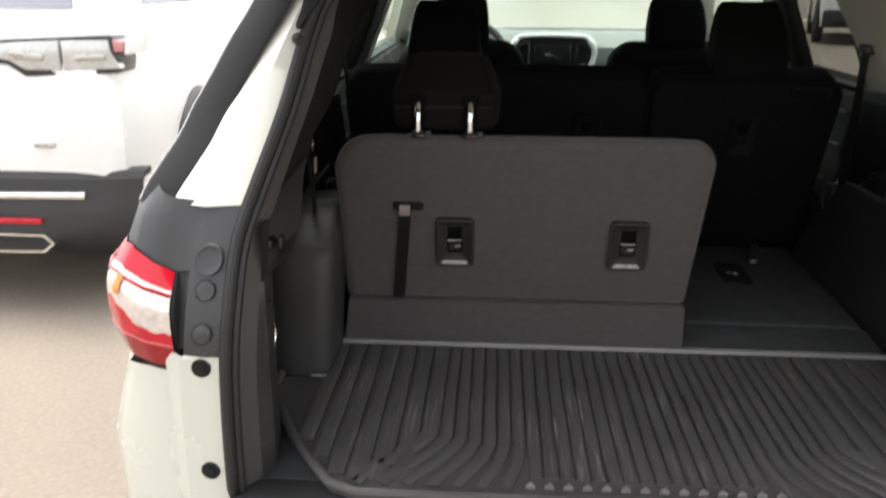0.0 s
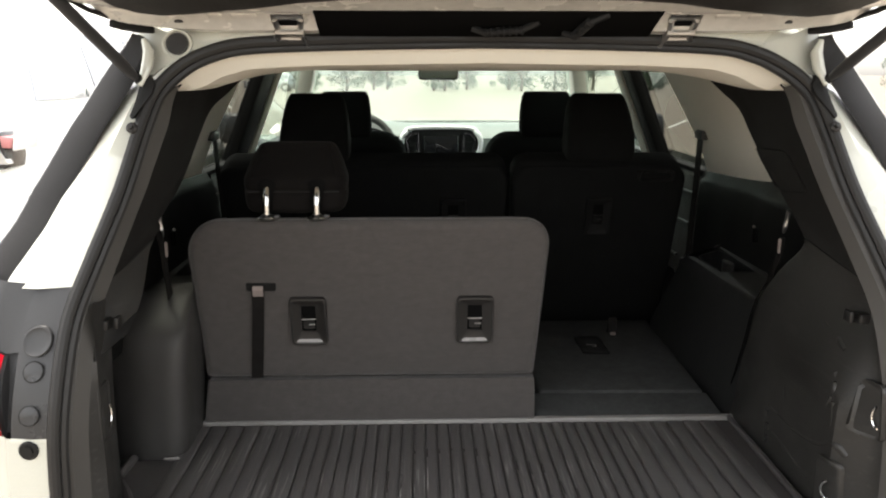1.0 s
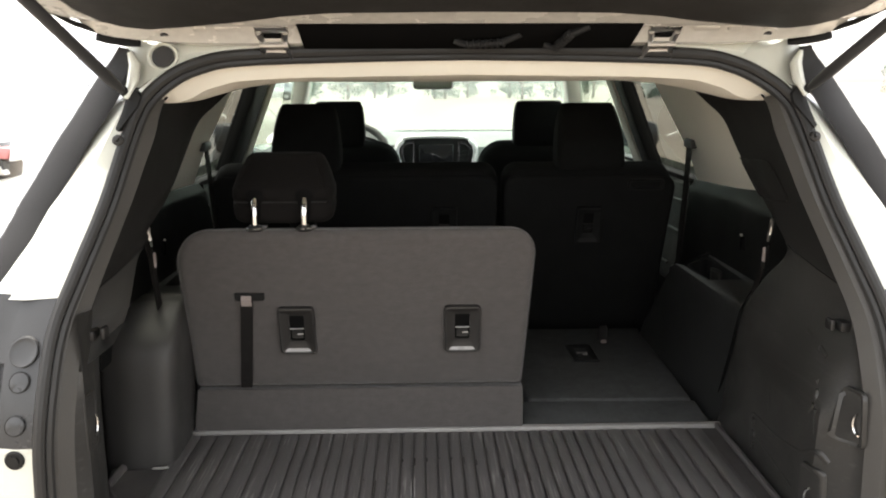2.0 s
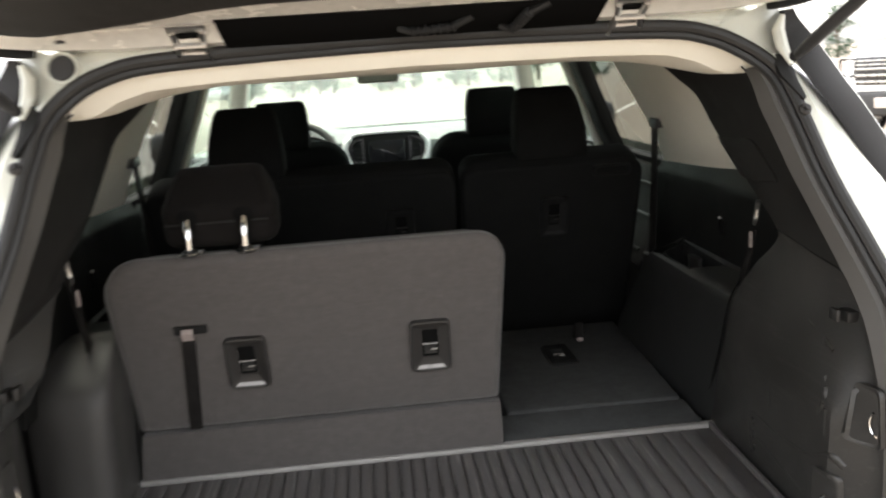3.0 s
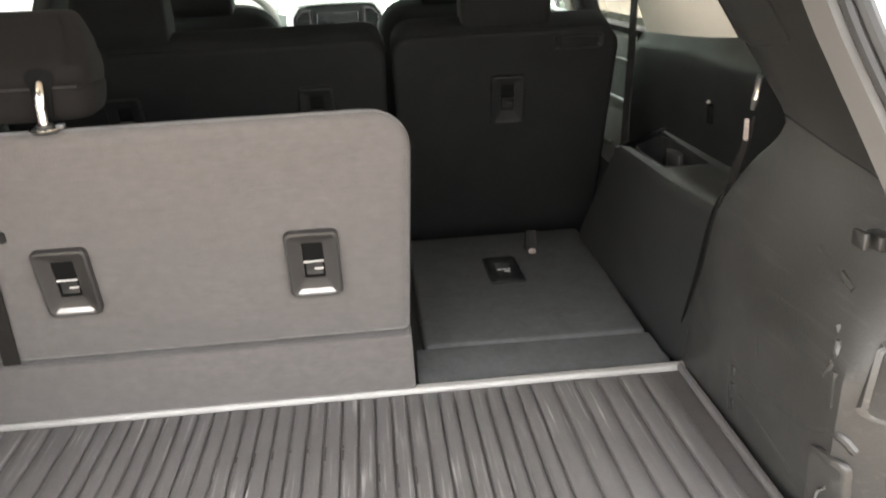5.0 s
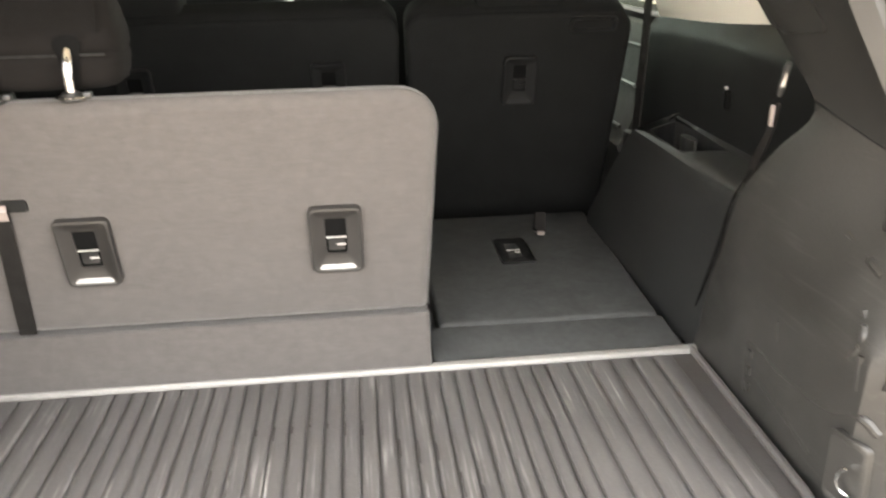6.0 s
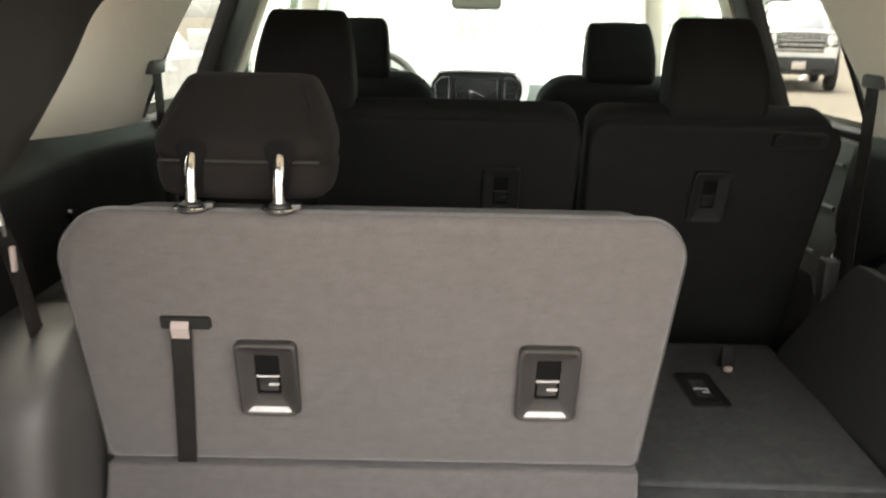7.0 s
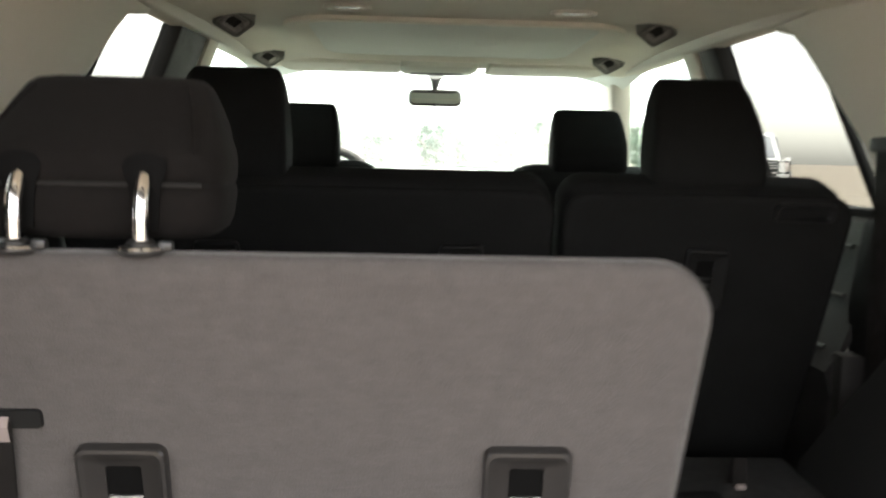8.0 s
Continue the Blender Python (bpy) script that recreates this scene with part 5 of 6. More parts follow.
        tube(bm, [c + Vector((x + 0.0192 * math.cos(k * math.pi / 12), -0.012 + 0.0192 * math.sin(k * math.pi / 12), -0.0040)) for k in range(24)], 0.0016, 6, closed=True)
        part("guide_rim", bm, CHROME, rest)
    return rest


# third row, the wide part upright, with one headrest
def back_place(u, v, d):
    """On the reclined back: u across, v the height, d out of it to the rear."""
    return Vector((u, 0.617 - (v - 0.90) * 0.25 - d * 0.97, v - d * 0.24))


seat = thing("third_row_seat", (-0.21, 0.66, 0.80), "upright third-row seat in grey carpeted cloth, one headrest raised", "car seat", "third-row seats")
def seat_outline(right, left, top, r, r_left, foot_l=-0.578, foot_r=0.160, foot=0.905):
    out = []
    for px_, pz_, q, a0 in ((right - r, top - r, r, 0), (left + r_left, top - r_left, r_left, 90), (foot_l + 0.01, foot + 0.01, 0.01, 180), (foot_r - 0.01, foot + 0.01, 0.01, 270)):
        for k in range(11):
            a = radians(a0 + 90 * k / 10)
            out.append((px_ + q * math.cos(a), pz_ + q * math.sin(a)))
    return out


outline = seat_outline(0.172, -0.584, 1.279, 0.056, 0.078, foot_r=0.157)
bm = bmesh.new()
cushion(bm, outline, back_place, 0.030, 0.020, 8)
part("back_panel", bm, FABRIC, seat, "grey carpeted seat back panel", 60)
behind = seat_outline(0.160, -0.574, 1.271, 0.060, 0.084)
bm = bmesh.new()
cushion(bm, behind, lambda u, v, d: back_place(u, v, 0) - Vector((0, d - 0.027, 0)), 0.100, 0.030, 7)
part("back_cushion", bm, CUSHION, seat, "dark grey cloth seat cushion", 60)
bm = bmesh.new()
tube(bm, [back_place(u, v, 0) + Vector((0, 0.0285, -0.002)) for u, v in seat_outline(0.164, -0.579, 1.274, 0.056, 0.078)[:22]], 0.0045, 6)
part("seam_groove", bm, FABRIC_TOP, seat, "dark stitched groove between panel and cushion")
bm = bmesh.new()
a = [(-0.588, 0.806), (0.160, 0.806), (0.158, 0.903), (-0.576, 0.903)]
prism(bm, [(x, 0.610 if z < 0.85 else 0.614, z) for x, z in a], [(x, 0.70, z) for x, z in a], 0.005, 3)
part("base_flap", bm, FABRIC, seat, "grey carpeted flap at the foot of the seat")
for u in (-0.341, 0.018):
    seat_latch(seat, lambda a, b, d, u=u: back_place(u + a, 1.054 + b, d + 0.001))
bm = bmesh.new()
prism(bm, [back_place(-0.437 + a, 1.134 + b, 0.0035) for a, b in rrect(0.062, 0.017, 0.004)], [back_place(-0.437 + a, 1.134 + b, -0.004) for a, b in rrect(0.066, 0.019, 0.004)])
part("strap_slot", bm, LATCH_DARK, seat)
bm = bmesh.new()
pts = [(-0.443, 1.133, 0.004), (-0.443, 1.120, 0.007), (-0.449, 1.06, 0.004), (-0.457, 0.98, 0.004), (-0.464, 0.912, 0.003)]
loft(bm, [[back_place(u + dx, v, d) for u, v, d in pts] for dx in (-0.0128, 0.0128)], thick=0.002)
part("pull_strap", bm, STRAP, seat, "dark webbing pull strap")
bm = bmesh.new()
loft(bm, [[back_place(u + dx, v, d) for u, v, d in ((-0.443, 1.137, 0.004), (-0.443, 1.130, 0.0095), (-0.443, 1.116, 0.0085))] for dx in (-0.0110, 0.0110)], thick=0.001)
part("strap_end", bm, STRAP_LIGHT, seat, "pale worn end of the strap")
wedge_headrest(seat, (-0.3605, 0.548, 1.290), (-0.053, 0.049))

# third row, the narrow part folded flat
fold = thing("third_row_seat", (0.38, 0.95, 0.79), "third-row seat folded flat, its black carpeted back forming the floor", "car seat", "third-row seats")
bm = bmesh.new()
a = [(0.182, 0.708), (0.578, 0.700), (0.592, 1.0), (0.600, 1.285), (0.182, 1.285)]
prism(bm, [(x, y, 0.786) for x, y in a], [(x, y, 0.834) for x, y in a], 0.010, 3)
part("folded_back", bm, CARPET, fold)
bm = bmesh.new()
prism(bm, [(0.164, 0.626, 0.785), (0.600, 0.626, 0.785), (0.584, 0.700, 0.785), (0.166, 0.708, 0.785)], [(0.164, 0.628, 0.803), (0.600, 0.628, 0.803), (0.584, 0.700, 0.829), (0.166, 0.708, 0.829)], 0.004)
part("hinge_flap", bm, CARPET, fold)
seat_latch(fold, lambda a, b, d: Vector((0.378 + a, 1.040 + b * 1.0, 0.833 + d * 0.5)), 0.074, 0.150, False)
bm = bmesh.new()
loft(bm, [[Vector((x, y, z)) for y, z in ((1.16, 0.834), (1.150, 0.86), (1.140, 0.885), (1.134, 0.86), (1.130, 0.838))] for x in (0.446, 0.470)], thick=0.003)
part("pull_loop", bm, STRAP, fold)
bm = bmesh.new()
box(bm, 0.450, 0.466, 1.124, 1.136, 0.834, 0.844, 0.003)
part("loop_end", bm, STRAP_LIGHT, fold, "pale plastic strap end")


def second_row_place(u, v, d):
    return Vector((u, 1.40 - (v - 0.86) * 0.32 - d * 0.95, v - d * 0.30))


def second_row_seat(x0, x1, rest_x, latches, label, handle):
    ob = thing("second_row_seat", ((x0 + x1) / 2, 1.5, 0.45), label, "car seat", "second-row seats")
    outl = []
    for (px, pz, r, a0) in ((x1 - 0.045, 1.308 - 0.045, 0.045, 0), (x0 + 0.045, 1.308 - 0.045, 0.045, 90), (x0 + 0.05, 0.62, 0.03, 180), (x1 - 0.05, 0.62, 0.03, 270)):
        for k in range(7):
            a = radians(a0 + 90 * k / 6)
            outl.append((px + r * math.cos(a), pz + r * math.sin(a)))
    bm = bmesh.new()
    cushion(bm, outl, second_row_place, 0.02, 0.012)
    part("back_panel", bm, FABRIC_BLACK, ob)
    bm = bmesh.new()
    cushion(bm, [(u, v + 0.004) for u, v in outl], lambda u, v, d: second_row_place(u, v, d - 0.016), 0.12, 0.04, 5)
    part("backrest", bm, FABRIC_BLACK, ob)
    bm = bmesh.new()
    cushion(bm, [(x0 + 0.01 + (x1 - x0 - 0.02) * (p + 0.5), 1.68 + 0.5 * q) for p, q in rrect(1, 1, 0.12)], lambda u, v, d: Vector((u, v, 0.84 + d)), 0.16, 0.05, 5)
    part("seat", bm, FABRIC_BLACK, ob)
    bm = bmesh.new()
    box(bm, x0 + 0.05, x1 - 0.05, 1.50, 1.88, 0.41, 0.70, 0.02)
    part("seat_base", bm, DARK_TRIM, ob)
    for lx, lz in latches:
        seat_latch(ob, lambda a, b, d, lx=lx, lz=lz: second_row_place(lx + a, lz + b, d + 0.001), 0.078, 0.116, False)
    if handle:
        bm = bmesh.new()
        frame_ring(bm, lambda a, b, d: second_row_place((x0 + x1) / 2 + handle * 0.165 + a, 1.282 + b, d), rrect(0.11, 0.032, 0.010), rrect(0.088, 0.018, 0.006), -0.002, 0.008, 0.001)
        box(bm, (x0 + x1) / 2 + handle * 0.165 - 0.05, (x0 + x1) / 2 + handle * 0.165 + 0.05, 1.26, 1.33, 1.290, 1.307, 0.006)
        part("fold_handle", bm, LATCH_DARK, ob)
    headrest(ob, (rest_x, 1.322, 1.306), 0.205, 0.165, 0.213, (-0.05, 0.05), FABRIC_BLACK, 0.05, 0.11, 0.0)
    return ob


second_row_seat(0.176, 0.690, 0.440, [(0.438, 1.156)], "black cloth second-row seat, upright, beside the centre gap", 1)
second_row_seat(-0.690, 0.162, -0.410, [(0.0, 1.156), (-0.425, 1.156)], "wide black cloth second-row bench seat, upright", 0)


def front_seat(x, label):
    ob = thing("front_seat", (x, 2.3, 0.45), label, "car seat", "front seats")
    pl = lambda u, v, d: Vector((x + u, 2.27 - (v - 0.86) * 0.30 - d, v - d * 0.3))
    outl = []
    for (px, pz, r, a0) in ((0.15, 1.22, 0.10, 0), (-0.15, 1.22, 0.10, 90), (-0.20, 0.66, 0.05, 180), (0.20, 0.66, 0.05, 270)):
        for k in range(7):
            a = radians(a0 + 90 * k / 6)
            outl.append((px + r * math.cos(a), pz + r * math.sin(a)))
    bm = bmesh.new()
    cushion(bm, outl, pl, 0.14, 0.05, 5)
    part("backrest", bm, FABRIC_BLACK, ob)
    bm = bmesh.new()
    cushion(bm, [(x + p * 0.5, 2.55 + q * 0.5) for p, q in rrect(1, 1, 0.14)], lambda u, v, d: Vector((u, v, 0.80 + d)), 0.15, 0.05, 5)
    part("seat", bm, FABRIC_BLACK, ob)
    bm = bmesh.new()
    box(bm, x - 0.19, x + 0.19, 2.38, 2.74, 0.41, 0.68, 0.02)
    part("seat_base", bm, DARK_TRIM, ob)
    headrest(ob, (x, 2.19, 1.318), 0.215, 0.19, 0.19, (-0.06, 0.06), FABRIC_BLACK, 0.04, 0.10, 0.0)


front_seat(-0.400, "black cloth driver's seat with its headrest")
front_seat(0.415, "black cloth front passenger seat with its headrest")

# ---- dashboard ----
dash = thing("dashboard", (CX, 3.3, 0.9), "pale grey dashboard with a dark centre screen between chrome-edged vents", "dashboard")
bm = bmesh.new()
rows = []
for u in [k / 16 - 1 for k in range(33)]:
    x = CX + 0.72 * u
    bump = 0.03 * math.exp(-((u + 0.55) / 0.25) ** 2)
    rows.append([Vector((x, y, z)) for y, z in ((3.05, 0.85), (3.06, 1.05), (3.08, 1.18), (3.10, 1.255 + bump), (3.15, 1.295 + bump), (3.25, 1.318 + bump), (3.42, 1.318), (3.58, 1.30), (3.62, 1.22))])
loft(bm, rows)
part("dash_body", bm, DASH_GREY, dash, "pale grey soft dash top")
bm = bmesh.new()
tube(bm, [Vector((CX + 0.68 * u, 3.37 + 0.07 * (1 - u * u), 1.322)) for u in [k / 12 - 1 for k in range(25)]], 0.007, 6)
part("cowl_strip", bm, BLACK_PLASTIC, dash, "black strip along the windscreen foot")
place = lambda u, v, d: Vector((CX - 0.005 + u, 3.055 - d + 0.10 * (v + 0.06), 1.225 + v))
hexa = [(0.20, 0.0), (0.185, 0.055), (0.13, 0.082), (-0.13, 0.082), (-0.185, 0.055), (-0.20, 0.0), (-0.155, -0.10), (0.155, -0.10)]
bm = bmesh.new()
prism(bm, [place(u, v, 0.012) for u, v in hexa], [place(u, v, -0.05) for u, v in hexa], 0.008)
part("centre_console_panel", bm, LATCH_DARK, dash)
bm = bmesh.new()
tube(bm, [place(q.x, q.y, 0.012) for q in smooth_line([(h[0] * 1.02, h[1] * 1.03, 0) for h in (hexa[7], hexa[0], hexa[1], hexa[2], hexa[3], hexa[4], hexa[5], hexa[6])], 40)], 0.010, 8)
part("stack_trim", bm, STACK_SILVER, dash, "bright trim round the screen")
for sx in (-1, 1):
    bm = bmesh.new()
    tube(bm, [place(sx * q.x, q.y, 0.020) for q in smooth_line([(0.158, -0.098, 0), (0.186, -0.05, 0), (0.200, 0.0, 0), (0.194, 0.04, 0), (0.168, 0.072, 0)], 16)], [0.006] + [0.013] * 14 + [0.006], 8)
    part("trim_arc", bm, STACK_SILVER, dash, "bright curved trim beside the vents")
bm = bmesh.new()
scr = rrect(0.175, 0.105, 0.008)
prism(bm, [place(u, v - 0.005, 0.020) for u, v in scr], [place(u, v - 0.005, 0.0) for u, v in scr], 0.003)
part("screen", bm, SCREEN, dash, "dark centre screen, off")
for sx in (-1, 1):
    bm = bmesh.new()
    q = [(sx * 0.112, -0.065), (sx * 0.165, -0.05), (sx * 0.178, 0.03), (sx * 0.150, 0.058), (sx * 0.112, 0.062)]
    frame_ring(bm, place, q, [(sx * 0.140 + (u - sx * 0.140) * 0.7, v * 0.75) for u, v in q], 0.010, 0.022, 0.014)
    air = part("air_vent", bm, GLOSS_BLACK, dash)
    bm = bmesh.new()
    for k in range(4):
        tube(bm, [place(sx * 0.122, -0.03 + 0.022 * k, 0.017), place(sx * 0.162, -0.026 + 0.022 * k, 0.017)], 0.003, 6)
    tube(bm, [place(sx * 0.106, -0.06, 0.018), place(sx * 0.104, 0.06, 0.018)], 0.003, 6)
    part("vent_bars", bm, LATCH_DARK, air)
wheel_thing = thing("steering_wheel", (-0.40, 2.78, 1.2), "grey and black steering wheel with bright spokes", "steering wheel")
mw = pose(-0.400, 2.80, 1.215, 68, 0, 0)
bm = bmesh.new()
tube(bm, [mw @ Vector((0.182 * math.cos(2 * math.pi * k / 40), 0.182 * math.sin(2 * math.pi * k / 40), 0)) for k in range(40)], 0.0165, 10, closed=True)
part("rim", bm, GREY_TRIM, wheel_thing)
bm = bmesh.new()
capped(bm, [[mw @ Vector((u, v, h)) for u, v in rrect(0.17 * k, 0.13 * k, 0.05 * k)] for k, h in ((0.8, -0.03), (1.0, -0.01), (1.0, 0.01), (0.8, 0.02))])
part("hub", bm, DARK_TRIM, wheel_thing)
for a in (8, 172, 270):
    bm = bmesh.new()
    d = Vector((math.cos(radians(a)), math.sin(radians(a)), 0))
    tube(bm, [mw @ (d * r) for r in (0.06, 0.10, 0.14, 0.178)], [0.022, 0.018, 0.013, 0.011], 8, flat=0.5)
    part("spoke", bm, SATIN, wheel_thing)
bm = bmesh.new()
tube(bm, [mw @ Vector((0, 0, -0.02)), (-0.40, 3.0, 1.13), (-0.40, 3.12, 1.09)], 0.05, 12)
part("column_cover", bm, DARK_TRIM, wheel_thing)
bm = bmesh.new()
rows = [[Vector((-0.40 + 0.16 * u, y, z - 0.05 * u * u)) for u in [k / 6 - 1 for k in range(13)]] for y, z in ((3.00, 1.325), (3.06, 1.345), (3.16, 1.35), (3.3, 1.33))]
loft(bm, rows, thick=0.012)
part("instrument_hood", bm, DARK_TRIM, dash)

# mirror and overhead console
mirror = thing("rear_view_mirror", (-0.006, 2.93, 1.585), "dark rear-view mirror on a short stalk under the headliner", "mirror")
bm = bmesh.new()
capped(bm, [[Vector((-0.006 + u * k, 2.93 + h, 1.582 + v * k - 0.05 * abs(u))) for u, v in rrect(0.196, 0.060, 0.022)] for k, h in ((0.97, -0.012), (1.0, -0.006), (1.0, 0.012), (0.6, 0.03))])
part("mirror_shell", bm, GREY_TRIM, mirror)
MIRROR = material("mirror_glass", (0.85, 0.86, 0.86), 0.03, 1.0, 0.01, 4, 50, 0.0, spread=0.01)
bm = bmesh.new()
prism(bm, [Vector((-0.006 + u, 2.917, 1.582 + v - 0.05 * abs(u))) for u, v in rrect(0.184, 0.049, 0.018)], [Vector((-0.006 + u, 2.908 + 0.10 * v, 1.582 + v - 0.05 * abs(u))) for u, v in rrect(0.180, 0.046, 0.017)])
part("mirror_glass", bm, MIRROR, mirror, "mirror glass")
bm = bmesh.new()
tube(bm, [(-0.006, 2.93, 1.590), (-0.006, 2.935, 1.615), (-0.006, 2.91, 1.645), (-0.006, 2.88, 1.668)], [0.012, 0.011, 0.020, 0.036], 12)
tube(bm, [(-0.006, 2.905, 1.556), (-0.006, 2.905, 1.545)], 0.006, 8)
part("stalk", bm, BLACK_PLASTIC, mirror)
console = thing("overhead_console", (-0.005, 2.72, 1.665), "grey overhead console with dark lamp panel in front of the headliner", "console")
bm = bmesh.new()
capped(bm, [[Vector((-0.005 + u * k, 2.72 + v * k, 1.670 - h)) for u, v in rrect(0.27, 0.20, 0.05)] for k, h in ((1.0, -0.01), (1.0, 0.010), (0.85, 0.022))])
part("console_shell", bm, ROOF_GREY, console)
bm = bmesh.new()
prism(bm, [Vector((-0.005 + u, 2.76 + v, 1.6465)) for u, v in rrect(0.19, 0.085, 0.03)], [Vector((-0.005 + u, 2.76 + v, 1.660)) for u, v in rrect(0.19, 0.085, 0.03)], 0.003)
part("lamp_panel", bm, DARK_TRIM, console)
for s in (1, -1):
    v = thing("sun_visor", (CX + s * 0.34, 2.74, 1.66), "folded-up beige sun visor above the windscreen", "sun visor", "sun visors")
    bm = bmesh.new()
    cushion(bm, [(CX + s * 0.345 + p * 0.40, q * 0.17) for p, q in rrect(1, 1, 0.12)], lambda u, q, d: Vector((u, 2.69 + q, 1.678 - 0.07 * (q + 0.08) + d)), 0.018, 0.008, 3)
    part("visor_pad", bm, PILLAR_BEIGE, v)
    bm = bmesh.new()
    tube(bm, [(CX + s * 0.18, 2.775, 1.662), (CX + s * 0.30, 2.780, 1.660), (CX + s * 0.52, 2.775, 1.658), (CX + s * 0.56, 2.75, 1.664)], 0.006, 8)
    part("visor_rod", bm, DARK_TRIM, v)

# ---- belts ----
def second_belt(s):
    ob = thing("seat_belt", (CX + s * 0.70, 1.22, 1.38), "dark grey seat belt hanging from the rear pillar", "seat belt", "seat belts")
    pts = [(0.700, 1.235, 1.40), (0.694, 1.222, 1.36), (0.680, 1.19, 1.26), (0.664, 1.16, 1.15), (0.652, 1.135, 1.06), (0.648, 1.13, 0.95)]
    bm = bmesh.new()
    loft(bm, [[sided(s, (x, y + dy, z)) for x, y, z in pts] for dy in (-0.022, 0.022)], thick=0.0025)
    part("webbing", bm, STRAP, ob)
    bm = bmesh.new()
    c = sided(s, (0.704, 1.24, 1.402))
    box(bm, c.x - 0.012, c.x + 0.012, c.y - 0.034, c.y + 0.034, c.z - 0.012, c.z + 0.014, 0.006)
    part("belt_guide", bm, BLACK_PLASTIC, ob)


def third_belt(s):
    ob = thing("seat_belt", (CX + s * 0.63, 0.53, 1.25), "black third-row seat belt with a bright metal tongue", "seat belt", "seat belts")
    q = [(0.631, 0.482, 1.304), (0.632, 0.487, 1.296), (0.633, 0.492, 1.284), (0.631, 0.492, 1.272), (0.632, 0.500, 1.256)]
    bm = bmesh.new()
    tube(bm, [sided(s, p) for p in q], [0.0045, 0.005, 0.0042, 0.005, 0.003], 8)
    part("belt_bracket", bm, SATIN, ob, "bright metal belt bracket")
    bm = bmesh.new()
    box(bm, *sorted((CX + s * 0.626, CX + s * 0.631)), 0.502, 0.511, 1.211, 1.242, 0.002)
    part("tongue", bm, STRAP_LIGHT, ob, "pale metal tongue")
    bm = bmesh.new()
    pts = [(0.640, 0.49, 1.30), (0.642, 0.53, 1.235), (0.650, 0.60, 1.06), (0.652, 0.63, 0.95)] if s < 0 else [(0.632, 0.503, 1.245), (0.632, 0.510, 1.215), (0.633, 0.530, 1.185), (0.634, 0.553, 1.150), (0.640, 0.585, 1.095)]
    wide = (0.016,) * 4 if s < 0 else (0.005, 0.006, 0.011, 0.012, 0.012)
    loft(bm, [[sided(s, (x + 0.004, y + k * h, z)) for (x, y, z), h in zip(pts, wide)] for k in (-1, 1)], thick=0.0025)
    part("webbing", bm, STRAP, ob)


for s in (1, -1):
    second_belt(s)
    third_belt(s)

# ---- raised tailgate ----
gate = part("tailgate", bmesh.new(), INNER_PAINT, car, "raised tailgate seen from inside, silver inner frame and dark liner")
GUP = 0.36


def gate_at(u, v, d):
    """On the raised gate: u across, v from the hinge towards its free edge, d out of its inner face (down)."""
    return Vector((CX + u, 0.343 - v * math.cos(GUP) - d * 0.34, 1.664 + v * math.sin(GUP) - d * 0.94))


def gate_half(v):
    return table([(0, 0.590), (0.02, 0.625), (0.06, 0.660), (0.15, 0.695), (0.4, 0.71), (0.8, 0.735), (1.0, 0.72)], v)


bm = bmesh.new()
rows = []
for v, d in ((0.0, -0.01), (0.004, 0.012), (0.03, 0.018), (0.055, 0.006), (0.075, 0.004), (0.095, 0.016), (0.11, 0.018), (0.5, 0.016), (0.95, 0.016), (1.0, -0.02)):
    rows.append([gate_at(gate_half(v) * u, v, d - 0.02 * abs(u) ** 8) for u in [k / 20 - 1 for k in range(41)]])
loft(bm, rows, thick=0.012)
part("gate_frame", bm, INNER_PAINT, gate, "silver-painted inner frame of the tailgate")
bm = bmesh.new()
rows = [[gate_at((gate_half(v) + 0.012) * u, v, -0.03 - 0.03 * (1 - u * u)) for u in [k / 10 - 1 for k in range(21)]] for v in (0.0, 0.1, 0.3, 0.6, 0.9, 1.02)]
loft(bm, rows, thick=0.01)
part("gate_skin", bm, PAINT, gate)
bm = bmesh.new()
# its rear edge bows round the hinges and ends short of the sides
start = lambda x: table([(0.0, 0.150), (0.22, 0.146), (0.30, 0.134), (0.365, 0.115), (0.47, 0.094), (0.535, 0.085), (0.57, 0.105), (0.60, 0.155)], abs(x))
us = [k / 24 - 1 for k in range(49)]
rows = [[gate_at((0.60 + 0.06 * min(1, t * 5)) * u, start(0.60 * u) + t * (0.97 - start(0.60 * u)), d) for u in us] for t, d in ((0, 0.014), (0.005, 0.032), (0.03, 0.040), (0.4, 0.05), (0.9, 0.045), (1.0, 0.016))]
loft(bm, rows)
part("gate_liner", bm, DARK_TRIM, gate, "black plastic tailgate liner")
# black slab that paints the shade of the wiring recess between the hinges
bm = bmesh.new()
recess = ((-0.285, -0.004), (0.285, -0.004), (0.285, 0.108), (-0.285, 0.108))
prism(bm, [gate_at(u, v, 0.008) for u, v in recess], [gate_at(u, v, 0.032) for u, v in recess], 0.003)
part("recess_shade", bm, MATT_BLACK, gate, "black slab painted as the shade of the recess between the hinges")
